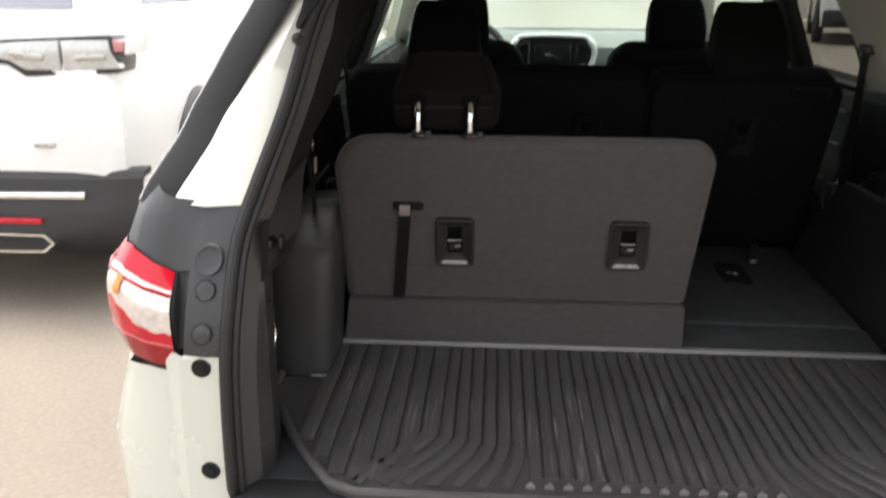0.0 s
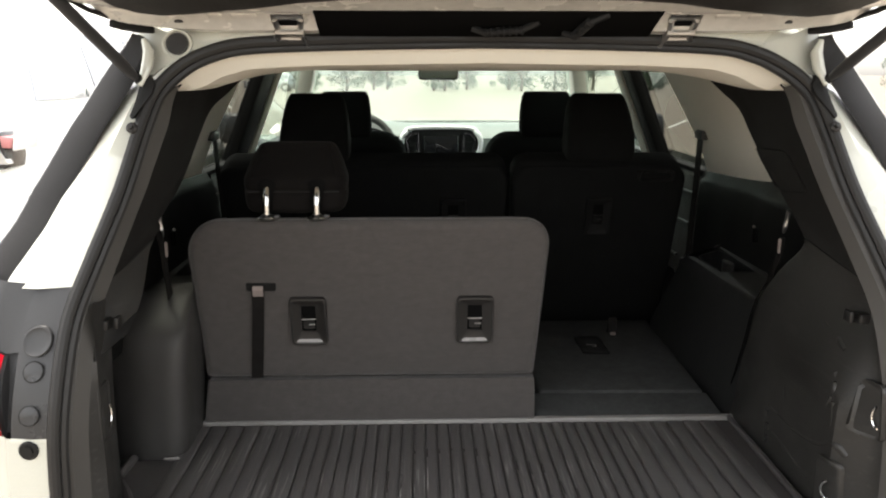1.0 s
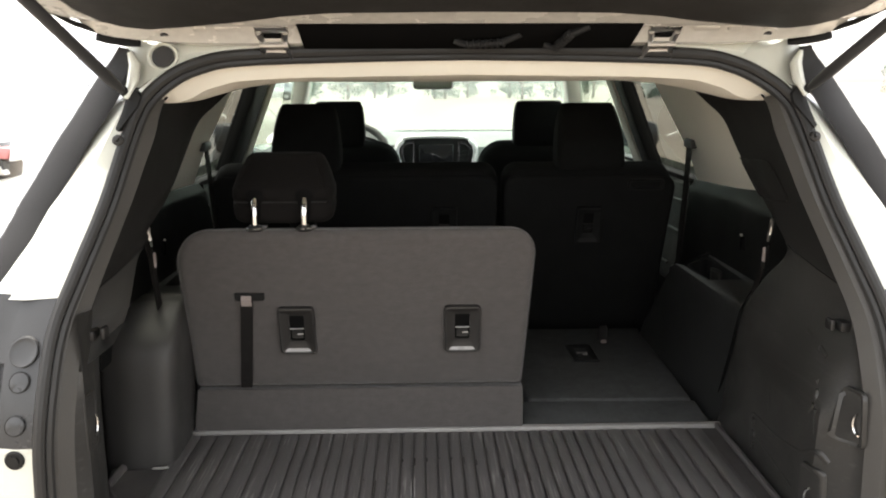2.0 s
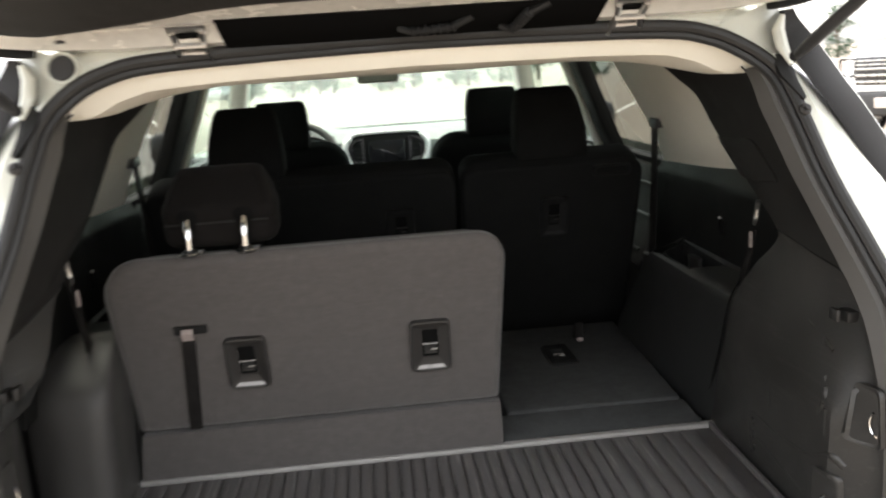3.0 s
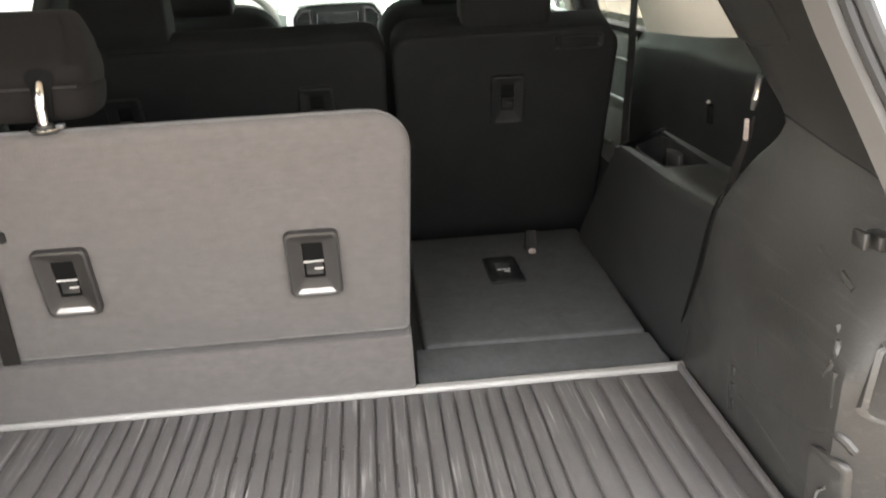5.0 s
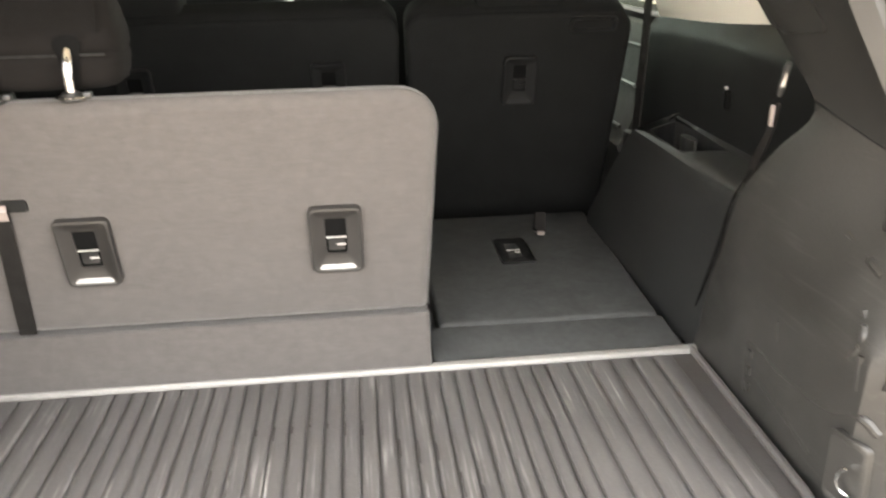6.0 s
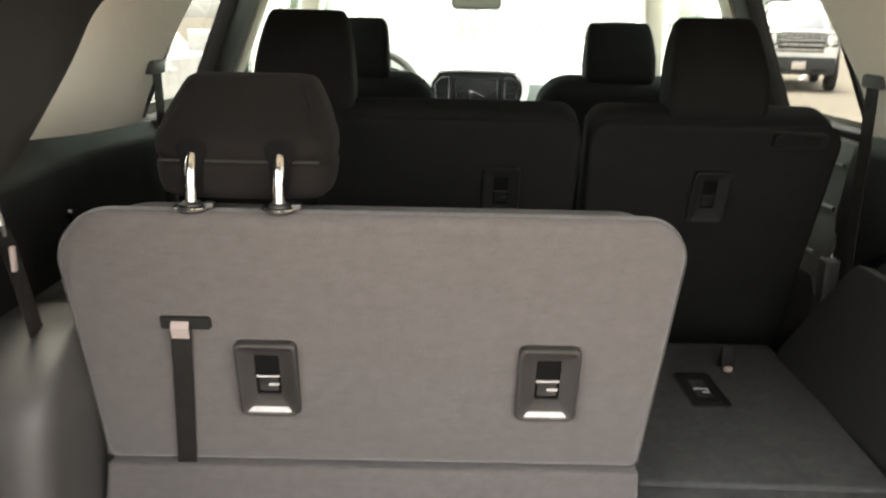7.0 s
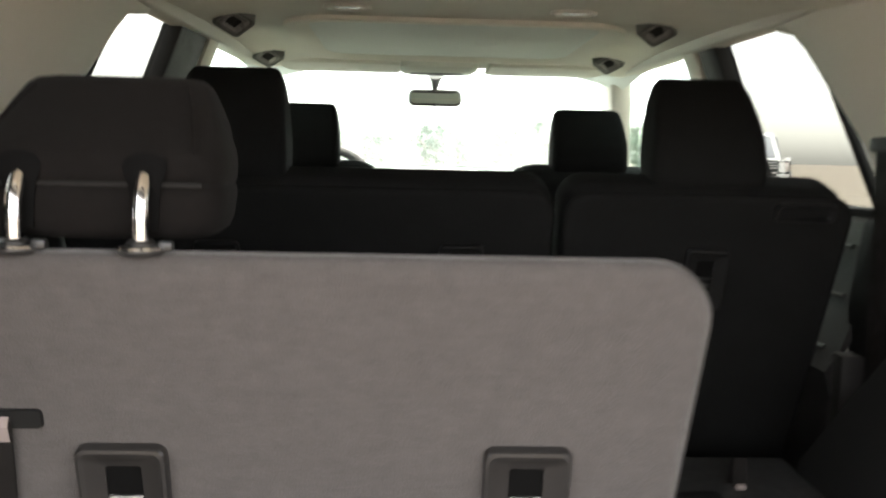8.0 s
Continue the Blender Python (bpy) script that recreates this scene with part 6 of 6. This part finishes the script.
for x0, x1, v0, v1 in ((-0.005, 0.055, 0.045, 0.055), (0.150, 0.165, 0.030, 0.085)):
    bm = bmesh.new()
    for k in range(7):
        f = k / 6
        a = gate_at(x0 + (x1 - x0) * f, v0 + (v1 - v0) * f, 0.040)
        b = gate_at(x0 + (x1 - x0) * (f + 0.09), v0 + (v1 - v0) * (f + 0.09), 0.040)
        disc(bm, (a + b) / 2, b - a, 0.0085, 0.005, 12, 0.0015)
    tube(bm, [gate_at(x0 - 0.02, v0, 0.032), gate_at(x0, v0, 0.040), gate_at(x1, v1, 0.040), gate_at(x1 + 0.03, v1 + 0.015, 0.032)], 0.006, 8)
    part("cable_conduit", bm, RUBBER, gate)
for u in (-0.333, 0.333):
    bm = bmesh.new()
    for dx in (-0.022, 0.022):
        tube(bm, [gate_at(u + dx * 1.3, -0.012, 0.045), gate_at(u + dx, 0.010, 0.036), gate_at(u + dx * 0.8, 0.030, 0.030), gate_at(u + dx, 0.055, 0.022)], 0.0055, 8)
    for v in (0.008, 0.032):
        tube(bm, [gate_at(u - 0.024, v, 0.034), gate_at(u + 0.024, v, 0.034)], 0.005, 8)
    a = [(-0.03, 0.04), (0.03, 0.04), (0.026, 0.075), (-0.026, 0.075)]
    prism(bm, [gate_at(u + p, q, 0.012) for p, q in a], [gate_at(u + p, q, 0.022) for p, q in a], 0.002)
    hinge = part("hinge", bm, SATIN, gate, "silver tailgate hinge")
    # black backing between the loops, painted as the shade of the gaps
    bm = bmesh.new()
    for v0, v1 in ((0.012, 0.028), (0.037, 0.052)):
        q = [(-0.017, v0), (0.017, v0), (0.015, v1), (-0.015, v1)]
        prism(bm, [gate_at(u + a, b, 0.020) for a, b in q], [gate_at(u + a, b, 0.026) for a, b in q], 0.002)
    part("hinge_gap_shade", bm, MATT_BLACK, hinge, "black fill painted as the shade in the hinge openings")
for u in (-0.515, 0.515):
    bm = bmesh.new()
    disc(bm, gate_at(u, 0.040, 0.017), (0, 0.34, 0.94), 0.0095, 0.010, 18, 0.002)
    part("gate_bolt", bm, BLACK_PLASTIC, gate)
    bm = bmesh.new()
    ring = [(0.019 * math.cos(k * math.pi / 12), 0.019 * math.sin(k * math.pi / 12)) for k in range(24)]
    frame_ring(bm, lambda a, b, d: gate_at(u + a, 0.040 + b, 0.014 + d), ring, [(a * 0.6, b * 0.6) for a, b in ring], -0.004, 0.004, 0.0)
    part("bolt_boss", bm, INNER_PAINT, gate)
    for mid, w in ((0.405, 0.022), (0.452, 0.012)):
        pad = [(math.copysign(mid, u) + a, 0.042 + b) for a, b in rrect(2 * w, 0.050, 0.006)]
        part("pressed_pad", prism(bmesh.new(), [gate_at(a, b, 0.002) for a, b in pad], [gate_at(a, b, 0.0195) for a, b in pad], 0.003), INNER_PAINT, gate)
for s in (1, -1):
    bm = bmesh.new()
    # flat dark stop and weather strip along the side of the gate
    rim = [gate_at(s * (gate_half(v) - w), v, 0.011) for v, w in ((0.002, 0.026), (0.004, 0.004), (0.016, -0.002), (0.030, -0.003), (0.032, 0.006), (0.018, 0.020))]
    prism(bm, rim, [p - Vector((0, 0.004, 0.013)) for p in rim], 0.002)
    tube(bm, [gate_at(s * (gate_half(v) + 0.002), v, 0.006) for v in (0.03, 0.06, 0.1, 0.15, 0.25, 0.4)], 0.005, 6)
    part("gate_bumper", bm, RUBBER, gate)
    # gas strut from the pillar to the gate
    strut = part("gas_strut", bmesh.new(), BLACK_PLASTIC, car, "black gas strut holding the tailgate up")
    foot, head = sided(s, (0.583, 0.270, 1.566)), sided(s, (0.715, -0.18, 1.865))
    d = (head - foot).normalized()
    bm = bmesh.new()
    tube(bm, [foot, foot + d * 0.02, foot + d * 0.05, foot + d * 0.36], [0.005, 0.0085, 0.0098, 0.0098], 12)
    part("strut_body", bm, BLACK_PLASTIC, strut)
    bm = bmesh.new()
    tube(bm, [foot + d * 0.36, head], 0.006, 10)
    part("strut_rod", bm, SATIN, strut)
    bm = bmesh.new()
    disc(bm, foot + Vector((0, 0.006, 0)), (0, 1, -0.4), 0.008, 0.022, 14, 0.003)
    wedge = [(0.556, 1.558), (0.569, 1.574), (0.580, 1.565), (0.587, 1.530), (0.595, 1.506), (0.590, 1.500), (0.573, 1.524), (0.560, 1.542)]
    at_y = lambda z: 0.262 + 0.46 * (z - 1.53)
    prism(bm, [sided(s, (x, at_y(z), z)) for x, z in wedge], [sided(s, (x, at_y(z) + 0.030, z)) for x, z in wedge], 0.002)
    part("strut_bracket", bm, RUBBER, strut, "black bracket and ball joint")
    bm = bmesh.new()
    disc(bm, sided(s, (0.590, 0.247, 1.487)), (0, 1, -0.4), 0.0095, 0.010, 16, 0.003)
    disc(bm, sided(s, (0.590, 0.242, 1.489)), (0, 1, -0.4), 0.0045, 0.012, 12, 0.001)
    part("pillar_stop", bm, LATCH_GREY, strut)

# ---- the lot ----
bm = bmesh.new()
n = 40
rows = [[Vector((1500 * math.copysign(abs(u) ** 3, u), 40 + 1500 * math.copysign(abs(v) ** 3, v), 0)) for u in [2 * k / n - 1 for k in range(n + 1)]] for v in [2 * k / n - 1 for k in range(n + 1)]]
loft(bm, rows)
part("ground", bm, ASPHALT, None, "pale sun-bleached parking lot", kind="structure", category="ground")
bm = bmesh.new()
for x0, y0, x1, y1 in ((7.4, 23.7, 12.2, 34.2), (4.0, 22.0, 8.8, 32.5), (10.8, 25.4, 15.6, 35.9)):
    d = Vector((x1 - x0, y1 - y0, 0)).normalized()
    q = Vector((-d.y, d.x, 0)) * 0.06
    a, b = Vector((x0, y0, 0.004)), Vector((x1, y1, 0.004))
    prism(bm, [a + q, b + q, b - q, a - q], [p - Vector((0, 0, 0.003)) for p in (a + q, b + q, b - q, a - q)])
part("bay_lines", bm, LINE_PAINT, None, "worn white parking bay lines", kind="structure", category="road marking")


WHITE_CAR = material("white_car_paint", (0.88, 0.88, 0.875), 0.25, 0, 0.0, 2, 300, 0.01, coat=0.6)
GREY_CAR = material("silver_car_paint", (0.42, 0.43, 0.44), 0.3, 0.5, 0.05, 2, 300, 0.01, coat=0.6)
CAR_GLASS = material("car_window", (0.36, 0.37, 0.40), 0.06, 0.5, 0.1, 1, 100, 0.0, coat=0.6, spread=0.03)


PALE_LENS = material("pale_lens", (0.55, 0.55, 0.53), 0.12, 0.2, 0.22, 12, 60, 0.1, coat=0.6)


def parked_car(at, turn, paint, label, long=4.95, tall=1.75, pickup=False, category="car", lift=0.0):
    """A parked car whose tail stands at its origin and whose nose points along +y before turning."""
    ob = thing("parked_car", (0, 0, 0), label, category, "parked cars")
    hw = 0.97
    h = tall
    # lower body
    stations = [(0.06, 0.82, 0.42, 0.98), (0.12, 0.90, 0.34, 1.06), (0.5, 0.95, 0.28, 1.08), (1.5, hw, 0.26, 1.08), (3.0, hw, 0.26, 1.06), (3.6, hw, 0.26, 1.06), (4.2, 0.95, 0.28, 1.00 if not pickup else 1.14), (long - 0.35, 0.90, 0.30, 0.92 if not pickup else 1.12), (long - 0.08, 0.80, 0.36, 0.80 if not pickup else 1.06), (long, 0.70, 0.42, 0.70 if not pickup else 0.95)]
    if pickup:
        stations = [(y, w, z0 + 0.12, max(z1, 1.12)) for y, w, z0, z1 in stations]
    bm = bmesh.new()
    rings = []
    for y, w, z0, z1 in stations:
        m = (z0 + z1) / 2
        rings.append([Vector((x, y, z)) for x, z in ((-w + 0.10, z1), (-w + 0.03, z1 - 0.05), (-w, m + 0.12), (-w + 0.01, m - 0.1), (-w + 0.05, z0), (w - 0.05, z0), (w - 0.01, m - 0.1), (w, m + 0.12), (w - 0.03, z1 - 0.05), (w - 0.10, z1))])
    capped(bm, rings)
    part("body", bm, paint, ob, "", 40)
    # cabin
    cab = [(0.18, 0.84, 1.05), (0.42, 0.74, h - 0.12), (0.9, 0.70, h), (2.0, 0.70, h), (2.55, 0.68, h - 0.06), (3.45, 0.84, 1.04)] if not pickup else [(1.7, 0.84, 1.10), (1.8, 0.74, h - 0.06), (2.2, 0.70, h), (2.9, 0.70, h), (3.1, 0.68, h - 0.06), (3.85, 0.84, 1.10)]
    bm = bmesh.new()
    rings = [[Vector((x, y, z)) for x, z in ((-0.90, 1.02), (-w - 0.02, z - 0.06 if z > 1.2 else 1.04), (-w + 0.06, z), (w - 0.06, z), (w + 0.02, z - 0.06 if z > 1.2 else 1.04), (0.90, 1.02))] for y, w, z in cab]
    capped(bm, rings)
    part("cabin", bm, paint, ob, "", 40)
    # windows
    y0, y1 = (0.62, 3.0) if not pickup else (1.95, 3.45)
    for s in (1, -1):
        for a, b in ((y0, y0 + (y1 - y0) * 0.32), (y0 + (y1 - y0) * 0.36, y0 + (y1 - y0) * 0.66), (y0 + (y1 - y0) * 0.70, y1)):
            bm = bmesh.new()
            sill = 1.10 if pickup else 1.24
            q = [(a, sill), (b, sill), (b - 0.12 if b == y1 else b, h - 0.14), (a + (0.12 if a == y0 else 0), h - 0.14)]
            gx = lambda z: 0.905 - (z - 1.04) * (0.175 / (h - 0.1 - 1.04))
            prism(bm, [Vector((s * (gx(z) + 0.006), y, z)) for y, z in q], [Vector((s * (gx(z) - 0.03), y, z)) for y, z in q], 0.004)
            part("side_window", bm, CAR_GLASS, ob)
    if not pickup:
        bm = bmesh.new()
        q = [(-0.66, 1.23), (0.66, 1.23), (0.60, h - 0.17), (-0.60, h - 0.17)]
        ry = lambda z: 0.18 + (z - 1.05) * 0.24 / (h - 0.12 - 1.05)
        prism(bm, [Vector((x, ry(z) - 0.012, z)) for x, z in q], [Vector((x, ry(z) + 0.03, z)) for x, z in q], 0.004)
        part("rear_window", bm, CAR_GLASS, ob)
    bm = bmesh.new()
    c0, c1 = cab[-2], cab[-1]
    q = [(-0.70, 0.12), (0.70, 0.12), (0.60, 0.92), (-0.60, 0.92)]
    wp = lambda x, f, o: Vector((x, c1[0] + (c0[0] - c1[0]) * f + o, c1[2] + (c0[2] - c1[2]) * f + o * 0.7))
    prism(bm, [wp(x, f, 0.02) for x, f in q], [wp(x, f, -0.02) for x, f in q], 0.004)
    part("windscreen", bm, CAR_GLASS, ob)
    # tail lamps, bumper, exhausts, plate area
    for s in (1, -1):
        ly = lambda x: 0.046 + 0.10 * max(0, x - 0.6) + 0.30 * max(0, x - 0.85)
        slab = lambda q, d0, d1, bevel: prism(bmesh.new(), [Vector((s * x, ly(x) + d0, z)) for x, z in q], [Vector((s * x, ly(x) + d1, z)) for x, z in q], bevel)
        tl = part("tail_lamp", slab([(0.30, 1.00), (0.42, 0.985), (0.50, 0.935), (0.915, 0.945), (0.925, 1.0), (0.91, 1.115), (0.86, 1.115), (0.30, 1.09)], -0.004, 0.20, 0.006), GLOSS_BLACK, ob, "smoked tail lamp with a red corner")
        part("clear_lens", slab([(0.30, 1.02), (0.43, 1.005), (0.51, 0.962), (0.672, 0.962), (0.672, 1.095), (0.30, 1.078)], -0.010, 0.05, 0.008), PALE_LENS, tl)
        part("clear_lens", slab([(0.684, 0.962), (0.935, 0.966), (0.90, 1.04), (0.89, 1.098), (0.684, 1.095)], -0.010, 0.05, 0.008), PALE_LENS, tl)
        part("reflector", slab([(0.46, 1.01), (0.60, 1.005), (0.60, 1.035), (0.42, 1.05)], -0.015, 0.0, 0.004), SATIN, tl)
        part("reflector", slab([(0.74, 1.005), (0.88, 1.01), (0.87, 1.035), (0.74, 1.03)], -0.015, 0.0, 0.004), SATIN, tl)
        part("red_lens", slab([(0.915, 1.045), (0.950, 1.04), (0.962, 1.090), (0.91, 1.098)], -0.014, 0.10, 0.004), ROSE_LENS, tl)
        part("lamp_wing", slab([(0.952, 1.03), (0.972, 1.03), (0.990, 1.122), (0.966, 1.118)], -0.010, 0.20, 0.004), paint, tl)
        # exhaust tip: a wide chrome frame with a dark mouth
        tip = [(0.17, 0.0), (0.125, 0.046), (-0.17, 0.050), (-0.17, -0.050), (0.115, -0.046)]
        bm = bmesh.new()
        frame_ring(bm, lambda u, v, d: Vector((s * (0.39 + u), -0.005 - d, 0.342 + v)), tip, [(u * 0.84 - 0.004, v * 0.55) for u, v in tip], -0.10, 0.02, -0.01)
        ex = part("exhaust_tip", bm, CHROME, ob, "wide chrome exhaust tip")
        part("exhaust_mouth", prism(bmesh.new(), [Vector((s * (0.386 + u * 0.86), 0.006, 0.342 + v * 0.6)) for u, v in tip], [Vector((s * (0.386 + u * 0.86), 0.05, 0.342 + v * 0.6)) for u, v in tip]), TYRE, ex)
        bm = bmesh.new()
        prism(bm, *[[Vector((s * (0.70 + u), long + d - 0.25 * max(0, u), (0.78 if not pickup else 0.99) + v)) for u, v in rrect(0.24, 0.19, 0.03)] for d in (-0.10, -0.005)], 0.006)
        lamp = part("headlamp", bm, CLEAR_LENS, ob)
        hz = 0.78 if not pickup else 0.98
        bm = bmesh.new()
        frame_ring(bm, lambda u, v, d: Vector((s * (0.70 + u), long - 0.02 + d - 0.25 * max(0, u), hz + v)), rrect(0.30, 0.25, 0.03), rrect(0.24, 0.19, 0.02), -0.10, 0.03, 0.02)
        part("lamp_surround", bm, GLOSS_BLACK, lamp)
        bm = bmesh.new()
        box(bm, *sorted((s * 0.30, s * 0.62)), long + 0.05, long + 0.075, 0.40 if not pickup else 0.50, 0.46 if not pickup else 0.56, 0.01)
        part("bumper_opening", bm, RUBBER, ob)
    bm = bmesh.new()
    rows = [[Vector((w * u, y + 0.06 * abs(u) ** 8, z)) for u in [k / 12 - 1 for k in range(25)]] for y, w, z in ((0.16, 0.84, 0.24), (0.04, 0.90, 0.32), (0.0, 0.93, 0.42), (0.02, 0.96, 0.52), (0.03, 0.975, 0.58), (0.035, 0.98, 0.625), (0.06, 0.98, 0.645), (0.14, 0.98, 0.65))]
    loft(bm, rows, thick=0.02)
    bump_ = part("rear_bumper", bm, BLACK_PLASTIC, ob, "black lower bumper")
    bm = bmesh.new()
    tube(bm, [(-0.72, 0.022, 0.572), (-0.3, 0.016, 0.568), (0.3, 0.016, 0.568), (0.72, 0.022, 0.572)], 0.016, 6)
    part("bumper_strip", bm, CHROME, bump_)
    bm = bmesh.new()
    box(bm, 0.49, 0.59, 0.04, 0.08, 0.722, 0.734, 0.003)
    part("badge", bm, SATIN, ob)
    for s in (1, -1):
        bm = bmesh.new()
        box(bm, s * 0.38 - 0.12, s * 0.38 + 0.12, -0.012, 0.05, 0.435, 0.462, 0.006)
        part("reflector", bm, RED_LENS, bump_)
    # nose
    g0, g1 = (0.60, 0.93) if not pickup else (0.78, 1.12)
    bm = bmesh.new()
    box(bm, -0.54, 0.54, long - 0.12, long + 0.035, g0, g1, 0.02)
    grille = part("grille", bm, GLOSS_BLACK, ob, "dark grille with chrome bars")
    for k in range(5):
        zz = g0 + 0.02 + k * (g1 - g0 - 0.03) / 5
        bm = bmesh.new()
        box(bm, -0.52, 0.52, long + 0.02, long + 0.06, zz, zz + 0.024, 0.006)
        part("grille_bar", bm, SATIN, grille)
    bm = bmesh.new()
    box(bm, -0.84, 0.84, long - 0.30, long + 0.06, 0.30 if not pickup else 0.42, 0.56 if not pickup else 0.72, 0.05, 3)
    part("front_bumper", bm, BLACK_PLASTIC, ob)
    bm = bmesh.new()
    box(bm, -0.16, 0.16, long + 0.055, long + 0.075, 0.40 if not pickup else 0.55, 0.50 if not pickup else 0.66, 0.006)
    part("plate_panel", bm, CLEAR_LENS, ob)
    for s in (1, -1):
        for y in (1.0, long - 0.98):
            r = 0.37 if not pickup else 0.41
            bm = bmesh.new()
            prof = [(r * 0.64, -0.11), (r * 0.9, -0.12), (r, -0.08), (r, 0.08), (r * 0.9, 0.12), (r * 0.64, 0.11)]
            cc = Vector((s * 0.88, y, r))
            loft(bm, [[cc + Vector((hh, q * math.cos(2 * math.pi * k / 28), q * math.sin(2 * math.pi * k / 28))) for k in range(28)] for q, hh in prof], closed=True)
            wh = part("wheel", disc(bmesh.new(), cc, (1, 0, 0), r * 0.66, 0.15, 28, 0.01), WHEEL, ob)
            part("tyre", bm, TYRE, wh)
            bm = bmesh.new()
            tube(bm, [Vector((s * 0.955, y + (r + 0.06) * math.cos(a), r + (r + 0.06) * math.sin(a))) for a in [radians(-10 + 200 * k / 20) for k in range(21)]], 0.04, 6)
            part("wheel_arch", bm, BLACK_PLASTIC if pickup else GREY_TRIM, ob)
        bm = bmesh.new()
        capped(bm, [[Vector((s * (0.98 + q), (3.05 if not pickup else 3.3) + hh * 0.6, 1.14 + v)) for hh, v in rrect(0.2, 0.15, 0.05)] for q in (0.0, 0.08, 0.16)])
        part("door_mirror", bm, paint, ob)
        for y in (1.55, 2.55):
            bm = bmesh.new()
            box(bm, *sorted((s * 0.965, s * 0.995)), y, y + 0.16, 0.93, 0.96, 0.006)
            part("door_handle", bm, paint, ob)
    if lift:
        for o in ob.children_recursive:
            for v in o.data.vertices:
                v.co.z += lift * min(1, max(0, (v.co.z - 0.58) / 0.36))
    ob.matrix_basis = pose(*at, 0, 0, turn)
    return ob


parked_car((-2.93, 2.62, 0), 0, WHITE_CAR, "white SUV parked in the next bay, tail lamps towards us", lift=0.20)
parked_car((13.0, 13.7, 0), 115.5, WHITE_CAR, "white pickup truck with a black bumper and chrome grille", 5.6, 1.9, True, "pickup truck", 0.22)
parked_car((10.3, 25.8, 0), 162.5, WHITE_CAR, "white pickup truck with a wide chrome grille", 5.6, 1.9, True, "pickup truck", 0.32)
for k, (x, y, a, p) in enumerate(((-12, 81, 90, GREY_CAR),)):
    parked_car((x, y, 0), a, p, "car parked side-on at the far edge of the lot")

# ---- trees at the edge of the lot ----
def tree(x, y, h, seed):
    rnd = random.Random(seed)
    ob = thing("tree", (x, y, 0), "leafy green tree at the edge of the lot", "tree", "trees")
    bm = bmesh.new()
    tube(bm, [(x, y, -0.1), (x + 0.1, y, h * 0.2), (x - 0.05, y + 0.1, h * 0.45), (x + 0.1, y, h * 0.75)], [h * 0.035, h * 0.026, h * 0.018, h * 0.006], 8)
    for k in range(6):
        a, z = rnd.uniform(0, 6.28), h * rnd.uniform(0.25, 0.55)
        tube(bm, [(x, y, z), (x + math.cos(a) * h * 0.12, y + math.sin(a) * h * 0.12, z + h * 0.10), (x + math.cos(a) * h * 0.24, y + math.sin(a) * h * 0.24, z + h * 0.22)], [h * 0.013, h * 0.009, h * 0.003], 6)
    part("trunk", bm, BARK, ob)
    verts, faces = [], []
    clumps = [(rnd.gauss(0, 0.16) * h, rnd.gauss(0, 0.16) * h, h * rnd.uniform(0.08, 0.95), h * rnd.uniform(0.07, 0.15)) for _ in range(48)]
    for cx_, cy_, cz_, r in clumps:
        for _ in range(60):
            d = Vector((rnd.gauss(0, 1), rnd.gauss(0, 1), rnd.gauss(0, 0.8))).normalized() * r * rnd.uniform(0.5, 1.05)
            c = Vector((x + cx_, y + cy_, cz_)) + d
            e = Euler((rnd.uniform(0, 6), rnd.uniform(0, 6), rnd.uniform(0, 6))).to_matrix()
            s = h * rnd.uniform(0.012, 0.026)
            i = len(verts)
            verts += [c + e @ Vector(q) * s for q in ((-1, 0, 0), (0, -0.5, 0.1), (1, 0, 0), (0, 0.5, 0.1))]
            faces.append((i, i + 1, i + 2, i + 3))
    me = bpy.data.meshes.new("crown")
    me.from_pydata(verts, [], faces)
    me.materials.append(TREE_LEAF)
    crown = new("crown", me)
    crown.parent = ob
    crown.matrix_parent_inverse = PLACED[ob].inverted()


spots = [(-16 + 2.7 * k + 1.2 * math.sin(k * 2.3), 86 + 5 * math.sin(k * 1.7), 4.6 + 1.2 * math.sin(k * 3.1)) for k in range(20)]
spots += [(52 + 7 * k, 84 + 4 * math.cos(k * 2.0), 6 + 1.0 * math.sin(k * 2)) for k in range(4)]
for k, (x, y, h) in enumerate(spots):
    tree(x, y, h, 40 + k)
